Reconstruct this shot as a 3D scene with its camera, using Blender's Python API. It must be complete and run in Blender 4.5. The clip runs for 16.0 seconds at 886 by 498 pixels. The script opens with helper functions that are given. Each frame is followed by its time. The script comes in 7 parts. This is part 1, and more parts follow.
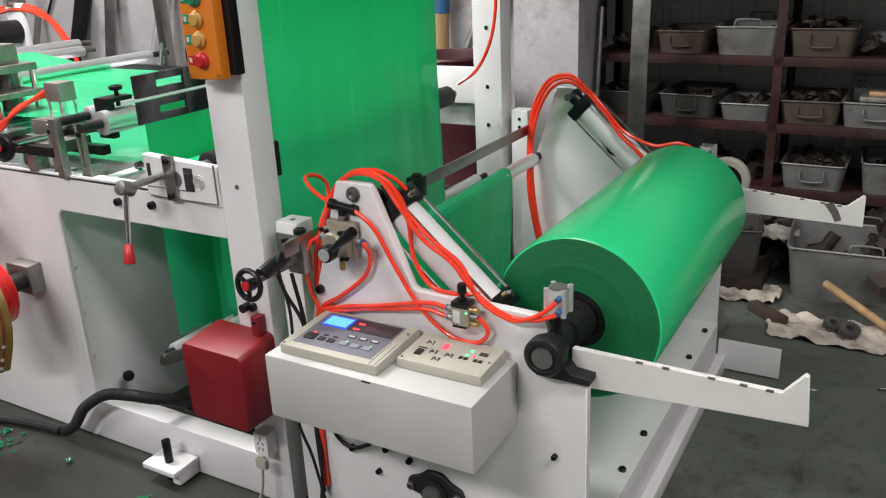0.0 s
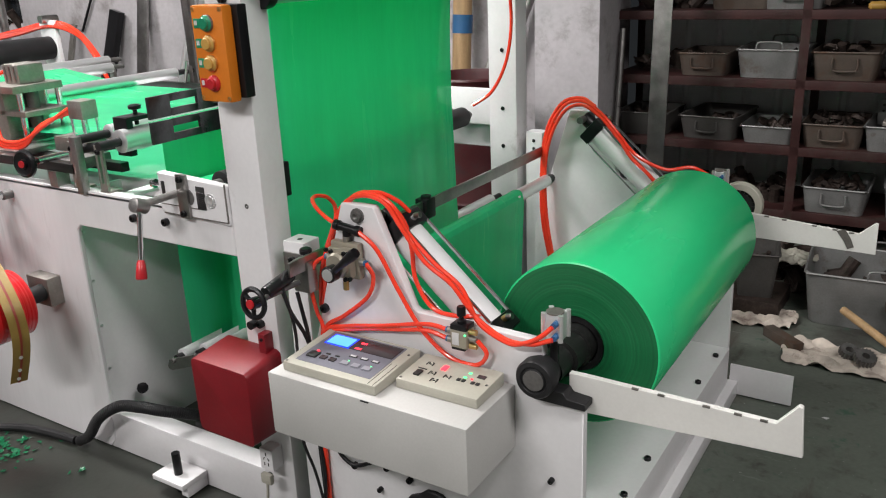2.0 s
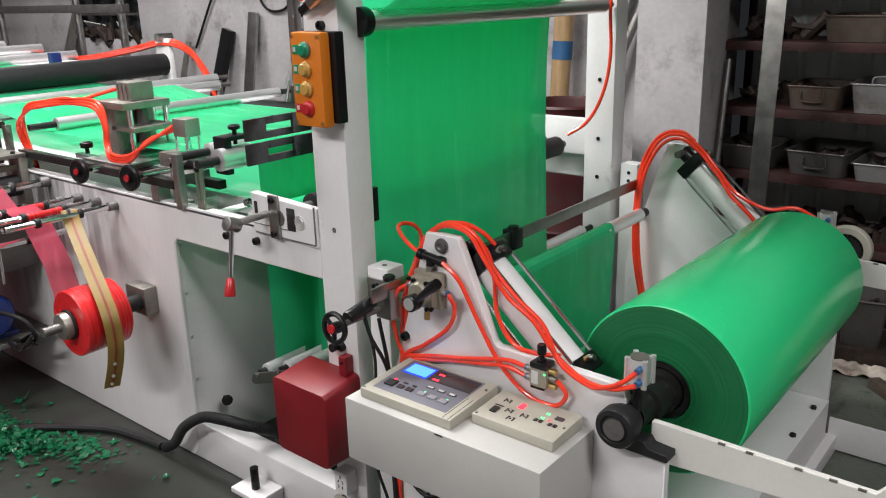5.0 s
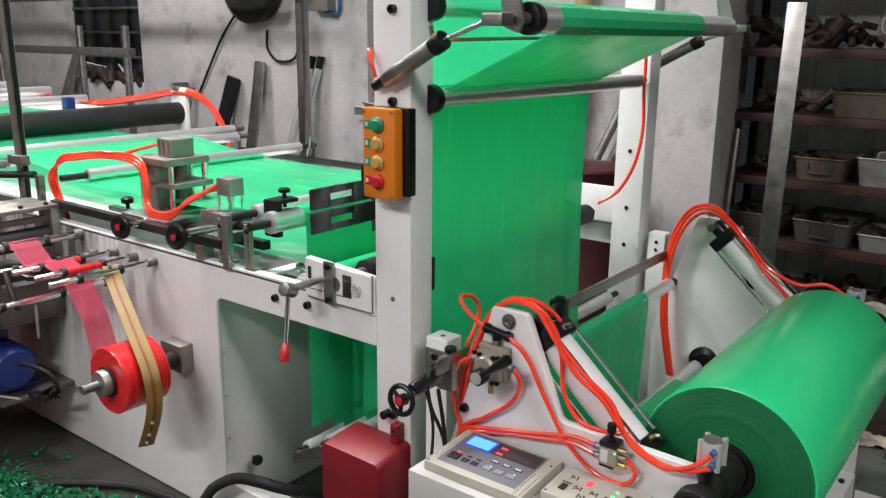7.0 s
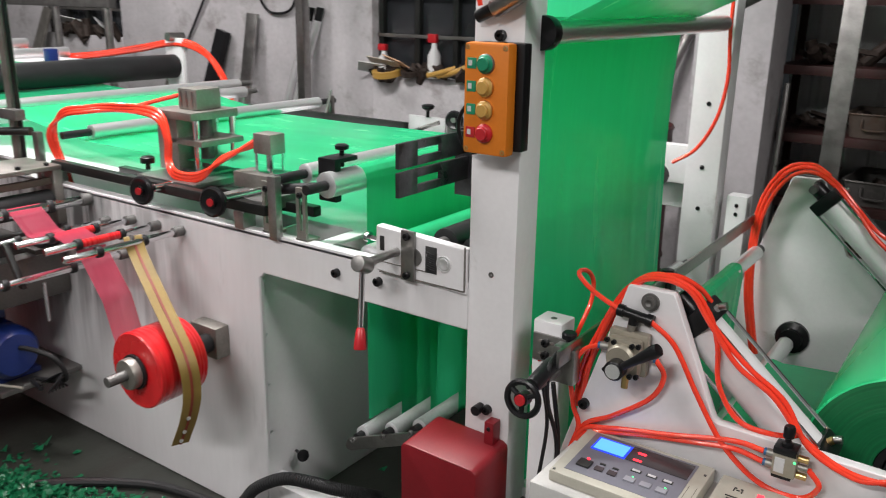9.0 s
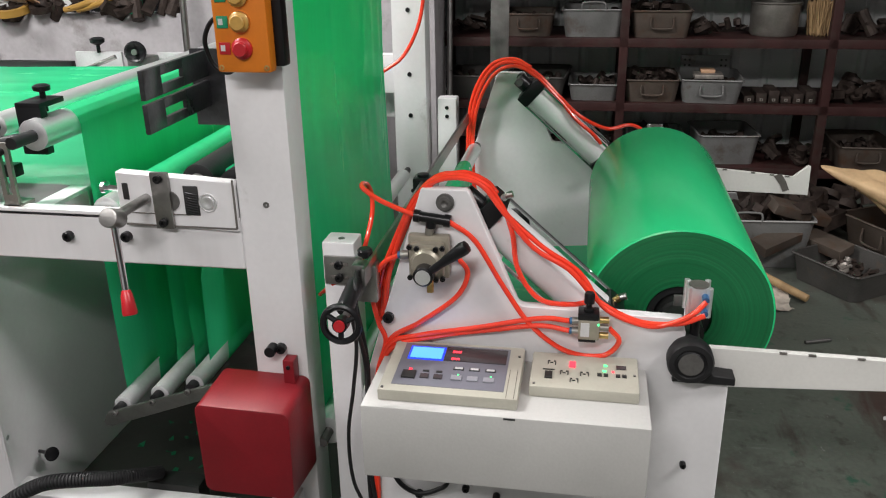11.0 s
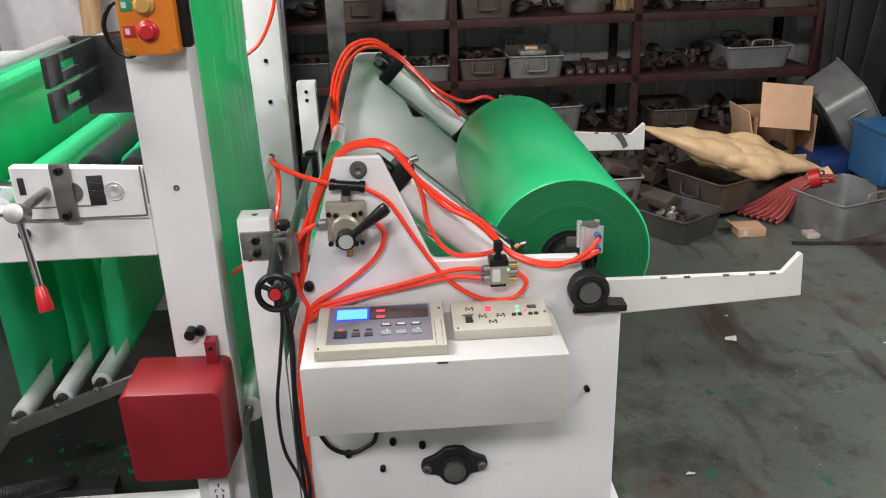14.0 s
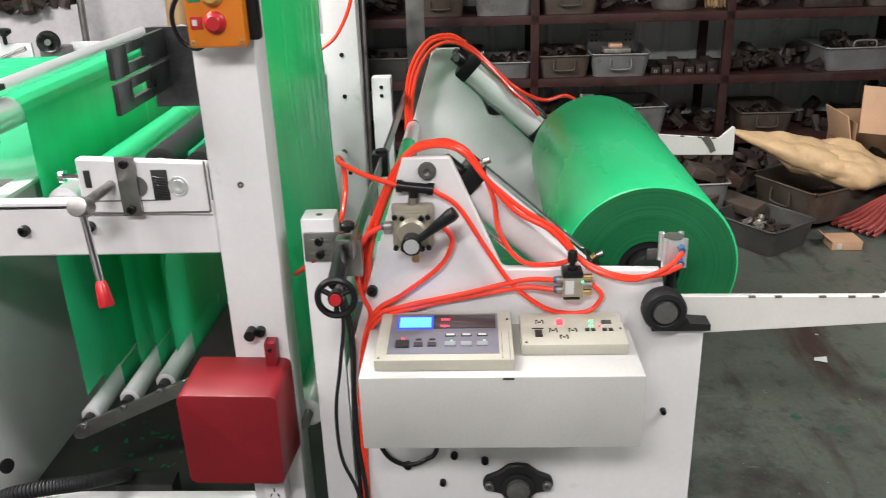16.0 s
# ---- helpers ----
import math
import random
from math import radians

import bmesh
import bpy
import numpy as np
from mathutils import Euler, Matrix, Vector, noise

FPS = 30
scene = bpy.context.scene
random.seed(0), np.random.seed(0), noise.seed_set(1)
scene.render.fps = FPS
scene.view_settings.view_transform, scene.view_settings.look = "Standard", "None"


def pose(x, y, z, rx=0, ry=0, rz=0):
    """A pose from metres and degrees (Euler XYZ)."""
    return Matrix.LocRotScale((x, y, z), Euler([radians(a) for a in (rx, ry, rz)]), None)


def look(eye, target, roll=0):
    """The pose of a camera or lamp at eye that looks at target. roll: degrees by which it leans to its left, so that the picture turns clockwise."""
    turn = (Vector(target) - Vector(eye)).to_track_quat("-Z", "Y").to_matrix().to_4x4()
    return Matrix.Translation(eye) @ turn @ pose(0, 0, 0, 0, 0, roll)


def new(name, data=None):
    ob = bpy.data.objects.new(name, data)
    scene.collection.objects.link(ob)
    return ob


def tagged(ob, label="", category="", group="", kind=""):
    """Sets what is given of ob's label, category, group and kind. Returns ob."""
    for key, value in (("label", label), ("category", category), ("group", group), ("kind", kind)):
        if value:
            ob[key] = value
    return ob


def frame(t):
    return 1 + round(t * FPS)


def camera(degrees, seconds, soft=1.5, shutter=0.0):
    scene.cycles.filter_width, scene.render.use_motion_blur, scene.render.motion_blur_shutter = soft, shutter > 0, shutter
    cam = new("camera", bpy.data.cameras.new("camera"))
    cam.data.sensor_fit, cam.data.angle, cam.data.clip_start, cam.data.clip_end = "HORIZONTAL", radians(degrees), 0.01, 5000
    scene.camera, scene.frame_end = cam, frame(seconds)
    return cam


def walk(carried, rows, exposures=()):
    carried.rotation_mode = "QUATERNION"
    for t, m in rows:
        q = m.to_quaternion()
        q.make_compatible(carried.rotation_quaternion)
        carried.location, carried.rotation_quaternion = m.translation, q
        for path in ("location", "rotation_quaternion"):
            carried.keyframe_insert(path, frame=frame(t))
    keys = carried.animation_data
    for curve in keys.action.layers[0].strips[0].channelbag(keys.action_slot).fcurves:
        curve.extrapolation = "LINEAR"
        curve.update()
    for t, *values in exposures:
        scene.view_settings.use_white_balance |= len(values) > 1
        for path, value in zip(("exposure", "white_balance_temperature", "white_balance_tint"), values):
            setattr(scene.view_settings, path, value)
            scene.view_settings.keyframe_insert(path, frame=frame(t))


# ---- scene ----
cam = camera(56.5, 16.0, 1.1, 0.4)
PATH = [
    (0, (1.219, -1.233, 1.253), (0.264, 0.382, 0.56), -2.7),
    (0.5, (1.208, -1.256, 1.254), (0.256, 0.362, 0.564), -2.4),
    (1, (1.219, -1.26, 1.263), (0.24, 0.352, 0.598), -2.4),
    (1.5, (1.257, -1.228, 1.269), (0.263, 0.378, 0.612), -2.3),
    (2, (1.271, -1.218, 1.271), (0.251, 0.372, 0.615), -2.4),
    (2.5, (1.292, -1.208, 1.272), (0.238, 0.363, 0.622), -2.5),
    (3, (1.309, -1.198, 1.272), (0.218, 0.35, 0.631), -2.5),
    (3.5, (1.324, -1.183, 1.269), (0.176, 0.324, 0.629), -2.2),
    (4, (1.325, -1.175, 1.277), (0.118, 0.289, 0.646), -2.2),
    (4.2, (1.322, -1.174, 1.28), (0.097, 0.279, 0.656), -2.3),
    (6.3, (1.161, -1.265, 1.326), (0.004, 0.266, 0.763), -0.2),
    (6.5, (1.155, -1.283, 1.339), (-0.001, 0.252, 0.785), -0.1),
    (7, (1.129, -1.311, 1.355), (-0.044, 0.229, 0.853), 0.6),
    (7.5, (1.086, -1.338, 1.349), (-0.12, 0.182, 0.865), 1.4),
    (8, (1.015, -1.325, 1.316), (-0.195, 0.174, 0.777), 1.7),
    (8.5, (0.888, -1.283, 1.297), (-0.296, 0.228, 0.738), 1.3),
    (9, (0.752, -1.238, 1.282), (-0.345, 0.329, 0.698), 0.9),
    (9.5, (0.604, -1.225, 1.274), (-0.25, 0.47, 0.642), 0.0),
    (10, (0.543, -1.219, 1.251), (-0.011, 0.577, 0.567), 0.1),
    (10.2, (0.54, -1.218, 1.243), (0.075, 0.596, 0.54), 0.2),
    (12.3, (0.437, -1.366, 1.235), (0.24, 0.477, 0.483), -2.0),
    (12.5, (0.4, -1.363, 1.233), (0.266, 0.486, 0.483), -1.9),
    (13, (0.363, -1.374, 1.229), (0.368, 0.481, 0.48), -1.5),
    (13.5, (0.365, -1.386, 1.225), (0.439, 0.464, 0.469), -1.9),
    (14, (0.379, -1.379, 1.224), (0.479, 0.467, 0.46), -1.7),
    (14.5, (0.404, -1.344, 1.225), (0.471, 0.505, 0.466), -1.7),
    (15, (0.421, -1.322, 1.214), (0.436, 0.53, 0.46), -1.9),
    (15.5, (0.43, -1.308, 1.209), (0.391, 0.541, 0.449), -1.8),
    (16, (0.39, -1.302, 1.212), (0.309, 0.543, 0.444), -1.8),
]
walk(cam, [(t, look(eye, target, roll)) for t, eye, target, roll in PATH],
     exposures=[(0.0, 0.08), (3.0, 0.02), (6.5, -0.08), (7.0, -0.04), (9.0, -0.13), (10.0, -0.13), (12.5, 0.16), (14.0, 0.22), (14.5, 0.44), (16.0, 0.4)])

# ---- world and lamps ----
world = bpy.data.worlds.new("world")
world.use_nodes = True
world.node_tree.nodes["Background"].inputs[0].default_value = (0.75, 0.82, 0.9, 1)
world.node_tree.nodes["Background"].inputs[1].default_value = 0.02
scene.world = world


def tube_lamp(x, y, z, length, power, turn=0.0, width=0.25):
    data = bpy.data.lights.new("ceiling_lamp", "AREA")
    data.shape, data.size, data.size_y, data.energy = "RECTANGLE", length, width, power
    data.color = (1.0, 0.965, 0.955)
    ob = new("ceiling_lamp", data)
    ob.matrix_world = pose(x, y, z, 0, 0, turn)
    return ob


tube_lamp(-2.6, -2.6, 3.05, 1.6, 52, 20)
tube_lamp(-0.2, -3.0, 3.05, 1.6, 106, 20)
tube_lamp(-1.4, 0.0, 3.05, 1.6, 146, 20)
tube_lamp(2.5, -0.8, 3.05, 1.6, 84, 20)
tube_lamp(-4.6, 0.9, 3.05, 1.6, 90, 20)

# ---- materials ----


def material(name, colour, rough=0.5, metal=0.0, vary=0.12, scale=6.0, bump=0.1, grain=160.0, dirt=None, dirt_size=3.0, dirt_cut=0.62,
             coat=0.0, transmission=0.0, stretch=(1, 1, 1)):
    """A surface with broad and fine variation, fine relief and, with dirt, stains of that colour."""
    m = bpy.data.materials.new(name)
    m.use_nodes = True
    t = m.node_tree
    n, l = t.nodes, t.links
    b = n["Principled BSDF"]
    b.inputs["Metallic"].default_value = metal
    b.inputs["Coat Weight"].default_value = coat
    b.inputs["Transmission Weight"].default_value = transmission
    co = n.new("ShaderNodeTexCoord")
    mp = n.new("ShaderNodeMapping")
    mp.inputs["Scale"].default_value = stretch
    l.new(co.outputs["Object"], mp.inputs[0])
    info = n.new("ShaderNodeObjectInfo")
    shift = n.new("ShaderNodeVectorMath")
    shift.operation = "MULTIPLY_ADD"
    l.new(info.outputs["Random"], shift.inputs[0])
    shift.inputs[1].default_value = (7.3, 3.1, 5.7)
    l.new(mp.outputs[0], shift.inputs[2])
    big, fine = n.new("ShaderNodeTexNoise"), n.new("ShaderNodeTexNoise")
    for x, s, d in ((big, scale, 5), (fine, grain, 3)):
        x.inputs["Scale"].default_value, x.inputs["Detail"].default_value = s, d
        l.new(shift.outputs[0], x.inputs["Vector"])
    ramp = n.new("ShaderNodeMapRange")
    ramp.inputs[1].default_value, ramp.inputs[2].default_value = 0.3, 0.7
    ramp.inputs[3].default_value, ramp.inputs[4].default_value = 1 - vary, 1 + vary
    l.new(big.outputs["Fac"], ramp.inputs[0])
    r2 = n.new("ShaderNodeMapRange")
    r2.inputs[1].default_value, r2.inputs[2].default_value = 0.3, 0.7
    r2.inputs[3].default_value, r2.inputs[4].default_value = 1 - vary * 0.35, 1 + vary * 0.35
    l.new(fine.outputs["Fac"], r2.inputs[0])
    mul = n.new("ShaderNodeMath")
    mul.operation = "MULTIPLY"
    l.new(ramp.outputs[0], mul.inputs[0])
    l.new(r2.outputs[0], mul.inputs[1])
    col = n.new("ShaderNodeVectorMath")
    col.operation = "SCALE"
    col.inputs[0].default_value = colour
    l.new(mul.outputs[0], col.inputs["Scale"])
    out = col.outputs[0]
    if dirt:
        d = n.new("ShaderNodeTexNoise")
        d.inputs["Scale"].default_value, d.inputs["Detail"].default_value, d.inputs["Roughness"].default_value = dirt_size, 9, 0.7
        l.new(shift.outputs[0], d.inputs["Vector"])
        cut = n.new("ShaderNodeMapRange")
        cut.inputs[1].default_value, cut.inputs[2].default_value = dirt_cut, dirt_cut + 0.16
        l.new(d.outputs["Fac"], cut.inputs[0])
        mix = n.new("ShaderNodeMix")
        mix.data_type = "RGBA"
        mix.inputs["B"].default_value = (*dirt, 1)
        l.new(cut.outputs[0], mix.inputs["Factor"])
        l.new(out, mix.inputs["A"])
        out = mix.outputs["Result"]
    l.new(out, b.inputs["Base Color"])
    rr = n.new("ShaderNodeMapRange")
    rr.inputs[3].default_value, rr.inputs[4].default_value = max(0.03, rough - 0.12), min(1, rough + 0.12)
    l.new(big.outputs["Fac"], rr.inputs[0])
    l.new(rr.outputs[0], b.inputs["Roughness"])
    if bump:
        bp = n.new("ShaderNodeBump")
        bp.inputs["Strength"].default_value, bp.inputs["Distance"].default_value = bump, 0.002
        l.new(fine.outputs["Fac"], bp.inputs["Height"])
        l.new(bp.outputs[0], b.inputs["Normal"])
    return m


def film_material(name, colour, thin=0.35, clear=0.1, rough=0.3):
    """A thin plastic film: gloss over colour, light shining through, and a little clear view."""
    m = material(name, colour, rough, vary=0.1, scale=5, bump=0.08, grain=45, stretch=(1, 3, 0.35))
    t = m.node_tree
    n, l = t.nodes, t.links
    tr, cl, a, c = n.new("ShaderNodeBsdfTranslucent"), n.new("ShaderNodeBsdfTransparent"), n.new("ShaderNodeMixShader"), n.new("ShaderNodeMixShader")
    tr.inputs[0].default_value = (*[min(1, v * 1.15) for v in colour], 1)
    cl.inputs[0].default_value = (*[min(1, v * 0.7 + 0.42) for v in colour], 1)
    a.inputs[0].default_value, c.inputs[0].default_value = thin, clear
    l.new(n["Principled BSDF"].outputs[0], a.inputs[1])
    l.new(tr.outputs[0], a.inputs[2])
    l.new(a.outputs[0], c.inputs[1])
    l.new(cl.outputs[0], c.inputs[2])
    l.new(c.outputs[0], n["Material Output"].inputs[0])
    return m


def glow(name, colour, strength):
    m = bpy.data.materials.new(name)
    m.use_nodes = True
    b = m.node_tree.nodes["Principled BSDF"]
    b.inputs["Base Color"].default_value = (*[v * 0.4 for v in colour], 1)
    b.inputs["Emission Color"].default_value, b.inputs["Emission Strength"].default_value = (*colour, 1), strength
    return m


WHITE = material("white_machine_paint", (0.72, 0.71, 0.72), 0.38, vary=0.05, bump=0.06, grain=90, dirt=(0.36, 0.34, 0.31), dirt_size=5, dirt_cut=0.635)
STREAKED = material("oil_streaked_white_paint", (0.72, 0.71, 0.72), 0.38, vary=0.05, bump=0.06, grain=90, dirt=(0.5, 0.49, 0.49), dirt_size=9, dirt_cut=0.62, stretch=(1, 1, 0.16))


def oil_runs(m, x0, x1, z0, z1, colour, size=26.0):
    """Grimy drips that have run down the panel below the rods."""
    t = m.node_tree
    n, l = t.nodes, t.links
    b = n["Principled BSDF"]
    src = b.inputs["Base Color"].links[0].from_socket
    co, mp, z, r, sep, x = (n.new("ShaderNodeTexCoord"), n.new("ShaderNodeMapping"), n.new("ShaderNodeTexNoise"), n.new("ShaderNodeMapRange"), n.new("ShaderNodeSeparateXYZ"), n.new("ShaderNodeMix"))
    mp.inputs["Scale"].default_value = (1, 1, 0.07)
    z.inputs["Scale"].default_value, z.inputs["Detail"].default_value, z.inputs["Roughness"].default_value = size, 4, 0.6
    l.new(co.outputs["Object"], mp.inputs[0])
    l.new(mp.outputs[0], z.inputs["Vector"])
    l.new(z.outputs["Fac"], r.inputs[0])
    r.inputs[1].default_value, r.inputs[2].default_value = 0.41, 0.62
    l.new(co.outputs["Object"], sep.inputs[0])
    fac = r.outputs[0]
    for axis, a, c in (("X", x1, x0), ("Z", z0, z1)):
        k, mul = n.new("ShaderNodeMapRange"), n.new("ShaderNodeMath")
        k.inputs[1].default_value, k.inputs[2].default_value = a, c
        mul.operation = "MULTIPLY"
        l.new(sep.outputs[axis], k.inputs[0])
        l.new(k.outputs[0], mul.inputs[0])
        l.new(fac, mul.inputs[1])
        fac = mul.outputs[0]
    x.data_type = "RGBA"
    x.inputs["B"].default_value = (*colour, 1)
    l.new(fac, x.inputs["Factor"])
    l.new(src, x.inputs["A"])
    l.new(x.outputs["Result"], b.inputs["Base Color"])
    return m


oil_runs(STREAKED, -0.7, -0.2, 0.22, 0.6, (0.1, 0.1, 0.1))
ARM_WHITE = material("scuffed_white_paint", (0.68, 0.67, 0.64), 0.45, vary=0.06, dirt=(0.2, 0.17, 0.14), dirt_size=9, dirt_cut=0.64)
EDGE_WORN = material("worn_dark_edge", (0.12, 0.11, 0.1), 0.6, vary=0.3)
BOX_GREY = material("light_grey_enamel", (0.45, 0.445, 0.43), 0.42, vary=0.07, bump=0.12, grain=200, dirt=(0.3, 0.27, 0.22), dirt_size=9, dirt_cut=0.64)
PAD = material("cream_plastic", (0.4, 0.385, 0.325), 0.45, vary=0.07)
PAD_FACE = material("grey_membrane", (0.15, 0.15, 0.18), 0.35, vary=0.05, bump=0.02)
DARK_BAND = material("dark_membrane", (0.055, 0.045, 0.048), 0.22, vary=0.15, bump=0.02)
KEY = material("grey_key", (0.26, 0.26, 0.29), 0.4, vary=0.06, bump=0)
MARK = material("black_print", (0.02, 0.02, 0.02), 0.5, vary=0.1, bump=0)
PALE_MARK = material("pale_print", (0.55, 0.55, 0.55), 0.5, vary=0.1, bump=0)
FILM = film_material("green_film", (0.045, 0.62, 0.29), 0.41, 0.06, 0.24)
PINK = film_material("red_tape_film", (0.72, 0.1, 0.17), 0.4, 0.45)
RED_REEL = material("wound_red_tape", (0.62, 0.016, 0.02), 0.28, vary=0.1, stretch=(1, 40, 1), coat=0.3)
ROLL = material("wound_green_film", (0.028, 0.6, 0.225), 0.26, vary=0.06, scale=3, bump=0.05, grain=60, stretch=(1, 0.3, 1))
STEEL = material("brushed_steel", (0.33, 0.32, 0.31), 0.34, 1.0, vary=0.14, scale=25, dirt=(0.2, 0.17, 0.14), dirt_size=20, dirt_cut=0.66)
ALU = material("aluminium_roller", (0.8, 0.8, 0.81), 0.33, 0.8, vary=0.08, grain=260, stretch=(1, 0.2, 1))
PALE_STEEL = material("pale_galvanised_plate", (0.55, 0.55, 0.56), 0.4, 0.35, vary=0.12, scale=14)
ZINC = material("zinc_plate", (0.29, 0.275, 0.25), 0.45, 0.75, vary=0.2, scale=18)
CHROME = material("chrome", (0.8, 0.8, 0.82), 0.1, 1.0, vary=0.05, bump=0.02)
GUNMETAL = material("dull_iron", (0.16, 0.155, 0.15), 0.5, 0.7, vary=0.25, scale=20)
DARK_STEEL = material("oily_dark_steel", (0.075, 0.075, 0.08), 0.32, 0.8, vary=0.3, scale=25)
BLACK = material("black_plastic", (0.007, 0.007, 0.008), 0.32, vary=0.2)
RUBBER = material("dark_rubber", (0.014, 0.014, 0.015), 0.5, vary=0.2, scale=15, bump=0.15)
GREY_RUBBER = material("grey_rubber_roller", (0.1, 0.1, 0.105), 0.55, vary=0.12)
HOSE = material("orange_red_air_hose", (0.86, 0.05, 0.022), 0.22, vary=0.06, scale=30, bump=0, coat=0.4)
RED_PAINT = material("dark_red_enamel", (0.19, 0.005, 0.011), 0.4, vary=0.12, scale=9, bump=0.1, dirt=(0.1, 0.01, 0.012), dirt_size=12, dirt_cut=0.7)
RED_KNOB = material("red_plastic", (0.42, 0.012, 0.018), 0.35, vary=0.05)
ORANGE = material("orange_yellow_plastic", (0.58, 0.16, 0.008), 0.42, vary=0.08, dirt=(0.3, 0.09, 0.02), dirt_size=20, dirt_cut=0.7)
YELLOW = material("yellow_button", (0.45, 0.26, 0.06), 0.4)
GREEN_BUTTON = material("green_button", (0.01, 0.22, 0.11), 0.35)
BRASS = material("brass", (0.6, 0.42, 0.18), 0.3, 1.0)
GOLD_BELT = material("ochre_strap", (0.24, 0.155, 0.035), 0.5, vary=0.14, scale=12, dirt=(0.17, 0.1, 0.02), dirt_size=18)
BROWN_LINE = material("brown_stripe", (0.22, 0.035, 0.02), 0.5)
TAUPE = material("taupe_cast_metal", (0.33, 0.3, 0.24), 0.42, 0.4, vary=0.1)
BLUE = material("blue_motor_paint", (0.012, 0.03, 0.16), 0.35, vary=0.15)
BLUE_PLASTIC = material("blue_crate_plastic", (0.022, 0.1, 0.23), 0.5, vary=0.15)
RUST = material("dark_red_shelf_paint", (0.042, 0.016, 0.015), 0.55, vary=0.3, scale=8, dirt=(0.05, 0.035, 0.03), dirt_size=6, dirt_cut=0.5)
TRAY_BROWN = material("rusty_brown_steel", (0.105, 0.083, 0.068), 0.6, 0.3, vary=0.25, scale=9, dirt=(0.1, 0.055, 0.035), dirt_size=10, dirt_cut=0.5)
TRAY_GREY = material("galvanised_steel", (0.25, 0.25, 0.245), 0.5, 0.45, vary=0.18, scale=9, dirt=(0.16, 0.12, 0.1), dirt_size=8, dirt_cut=0.56)
TRAY_DARK = material("dark_sheet_steel", (0.1, 0.095, 0.09), 0.55, 0.4, vary=0.25, dirt=(0.16, 0.12, 0.09), dirt_size=8, dirt_cut=0.58)
SCRAP = material("rusty_scrap", (0.045, 0.033, 0.028), 0.6, 0.35, vary=0.5, scale=30)
SCRAP_LIGHT = material("worn_scrap_steel", (0.34, 0.31, 0.28), 0.45, 0.6, vary=0.4, scale=30)
DRUM = material("dark_maroon_drum", (0.06, 0.008, 0.01), 0.5, vary=0.3, dirt=(0.03, 0.02, 0.02), dirt_size=6, dirt_cut=0.5)
KRAFT = material("tan_paper_sack", (0.66, 0.45, 0.25), 0.62, vary=0.16, scale=7, bump=0.3, grain=60, dirt=(0.36, 0.22, 0.11), dirt_size=7, dirt_cut=0.6)
# grey for the unseen front wall and ceiling, chosen to lower the fill light
LOW_BOUNCE = material("low_bounce_grey", (0.34, 0.34, 0.34), 0.6, vary=0.12)
BIN_BLUE = material("dark_blue_plastic", (0.008, 0.03, 0.12), 0.45, vary=0.2)
CARD = material("brown_cardboard", (0.56, 0.34, 0.21), 0.7, vary=0.1, scale=8)
CARD_IN = material("cardboard_inside", (0.3, 0.18, 0.1), 0.75, vary=0.12)
PAPER = material("dirty_paper", (0.5, 0.44, 0.38), 0.75, vary=0.3, scale=12, bump=0.4, grain=40, dirt=(0.16, 0.12, 0.1), dirt_size=10, dirt_cut=0.52)
WALL = material("stained_white_plaster", (0.45, 0.43, 0.445), 0.78, vary=0.16, scale=2.2, bump=0.4, grain=40, dirt=(0.24, 0.22, 0.215), dirt_size=3.0, dirt_cut=0.53)
PANEL = material("white_corrugated_sheet", (0.8, 0.82, 0.81), 0.5, vary=0.08, dirt=(0.35, 0.33, 0.3), dirt_size=2.5)
WOOD = material("bamboo_wood", (0.4, 0.26, 0.13), 0.6, vary=0.25, scale=10, stretch=(3, 3, 0.4))
GLASS_DARK = material("dark_window_glass", (0.02, 0.022, 0.025), 0.15, vary=0.3)
OIL = material("dark_oily_steel", (0.02, 0.021, 0.02), 0.35, 0.3, vary=0.3, scale=8)
FLAKE = film_material("green_film_scraps", (0.012, 0.19, 0.08), 0.3, 0.15)
CLOTH_BLACK = material("black_rubber_sheets", (0.009, 0.0095, 0.011), 0.5, vary=0.3)
RED_HOSE = material("dull_red_hose", (0.25, 0.035, 0.03), 0.5, vary=0.25)
for dull, level in ((BLACK, 0.3), (RUBBER, 0.3), (OIL, 0.35), (GREY_RUBBER, 0.35), (SCRAP, 0.3), (TRAY_DARK, 0.35), (RUST, 0.3), (CLOTH_BLACK, 0.25)):
    dull.node_tree.nodes["Principled BSDF"].inputs["Specular IOR Level"].default_value = level
SCREEN = glow("blue_lcd", (0.10, 0.38, 1.0), 1.6)
SCREEN_EDGE = glow("blue_lcd_edge", (0.02, 0.06, 0.9), 1.2)
LED_RED = glow("red_led", (1.0, 0.03, 0.05), 3.0)
LED_GREEN = glow("green_led", (0.1, 1.0, 0.3), 2.0)


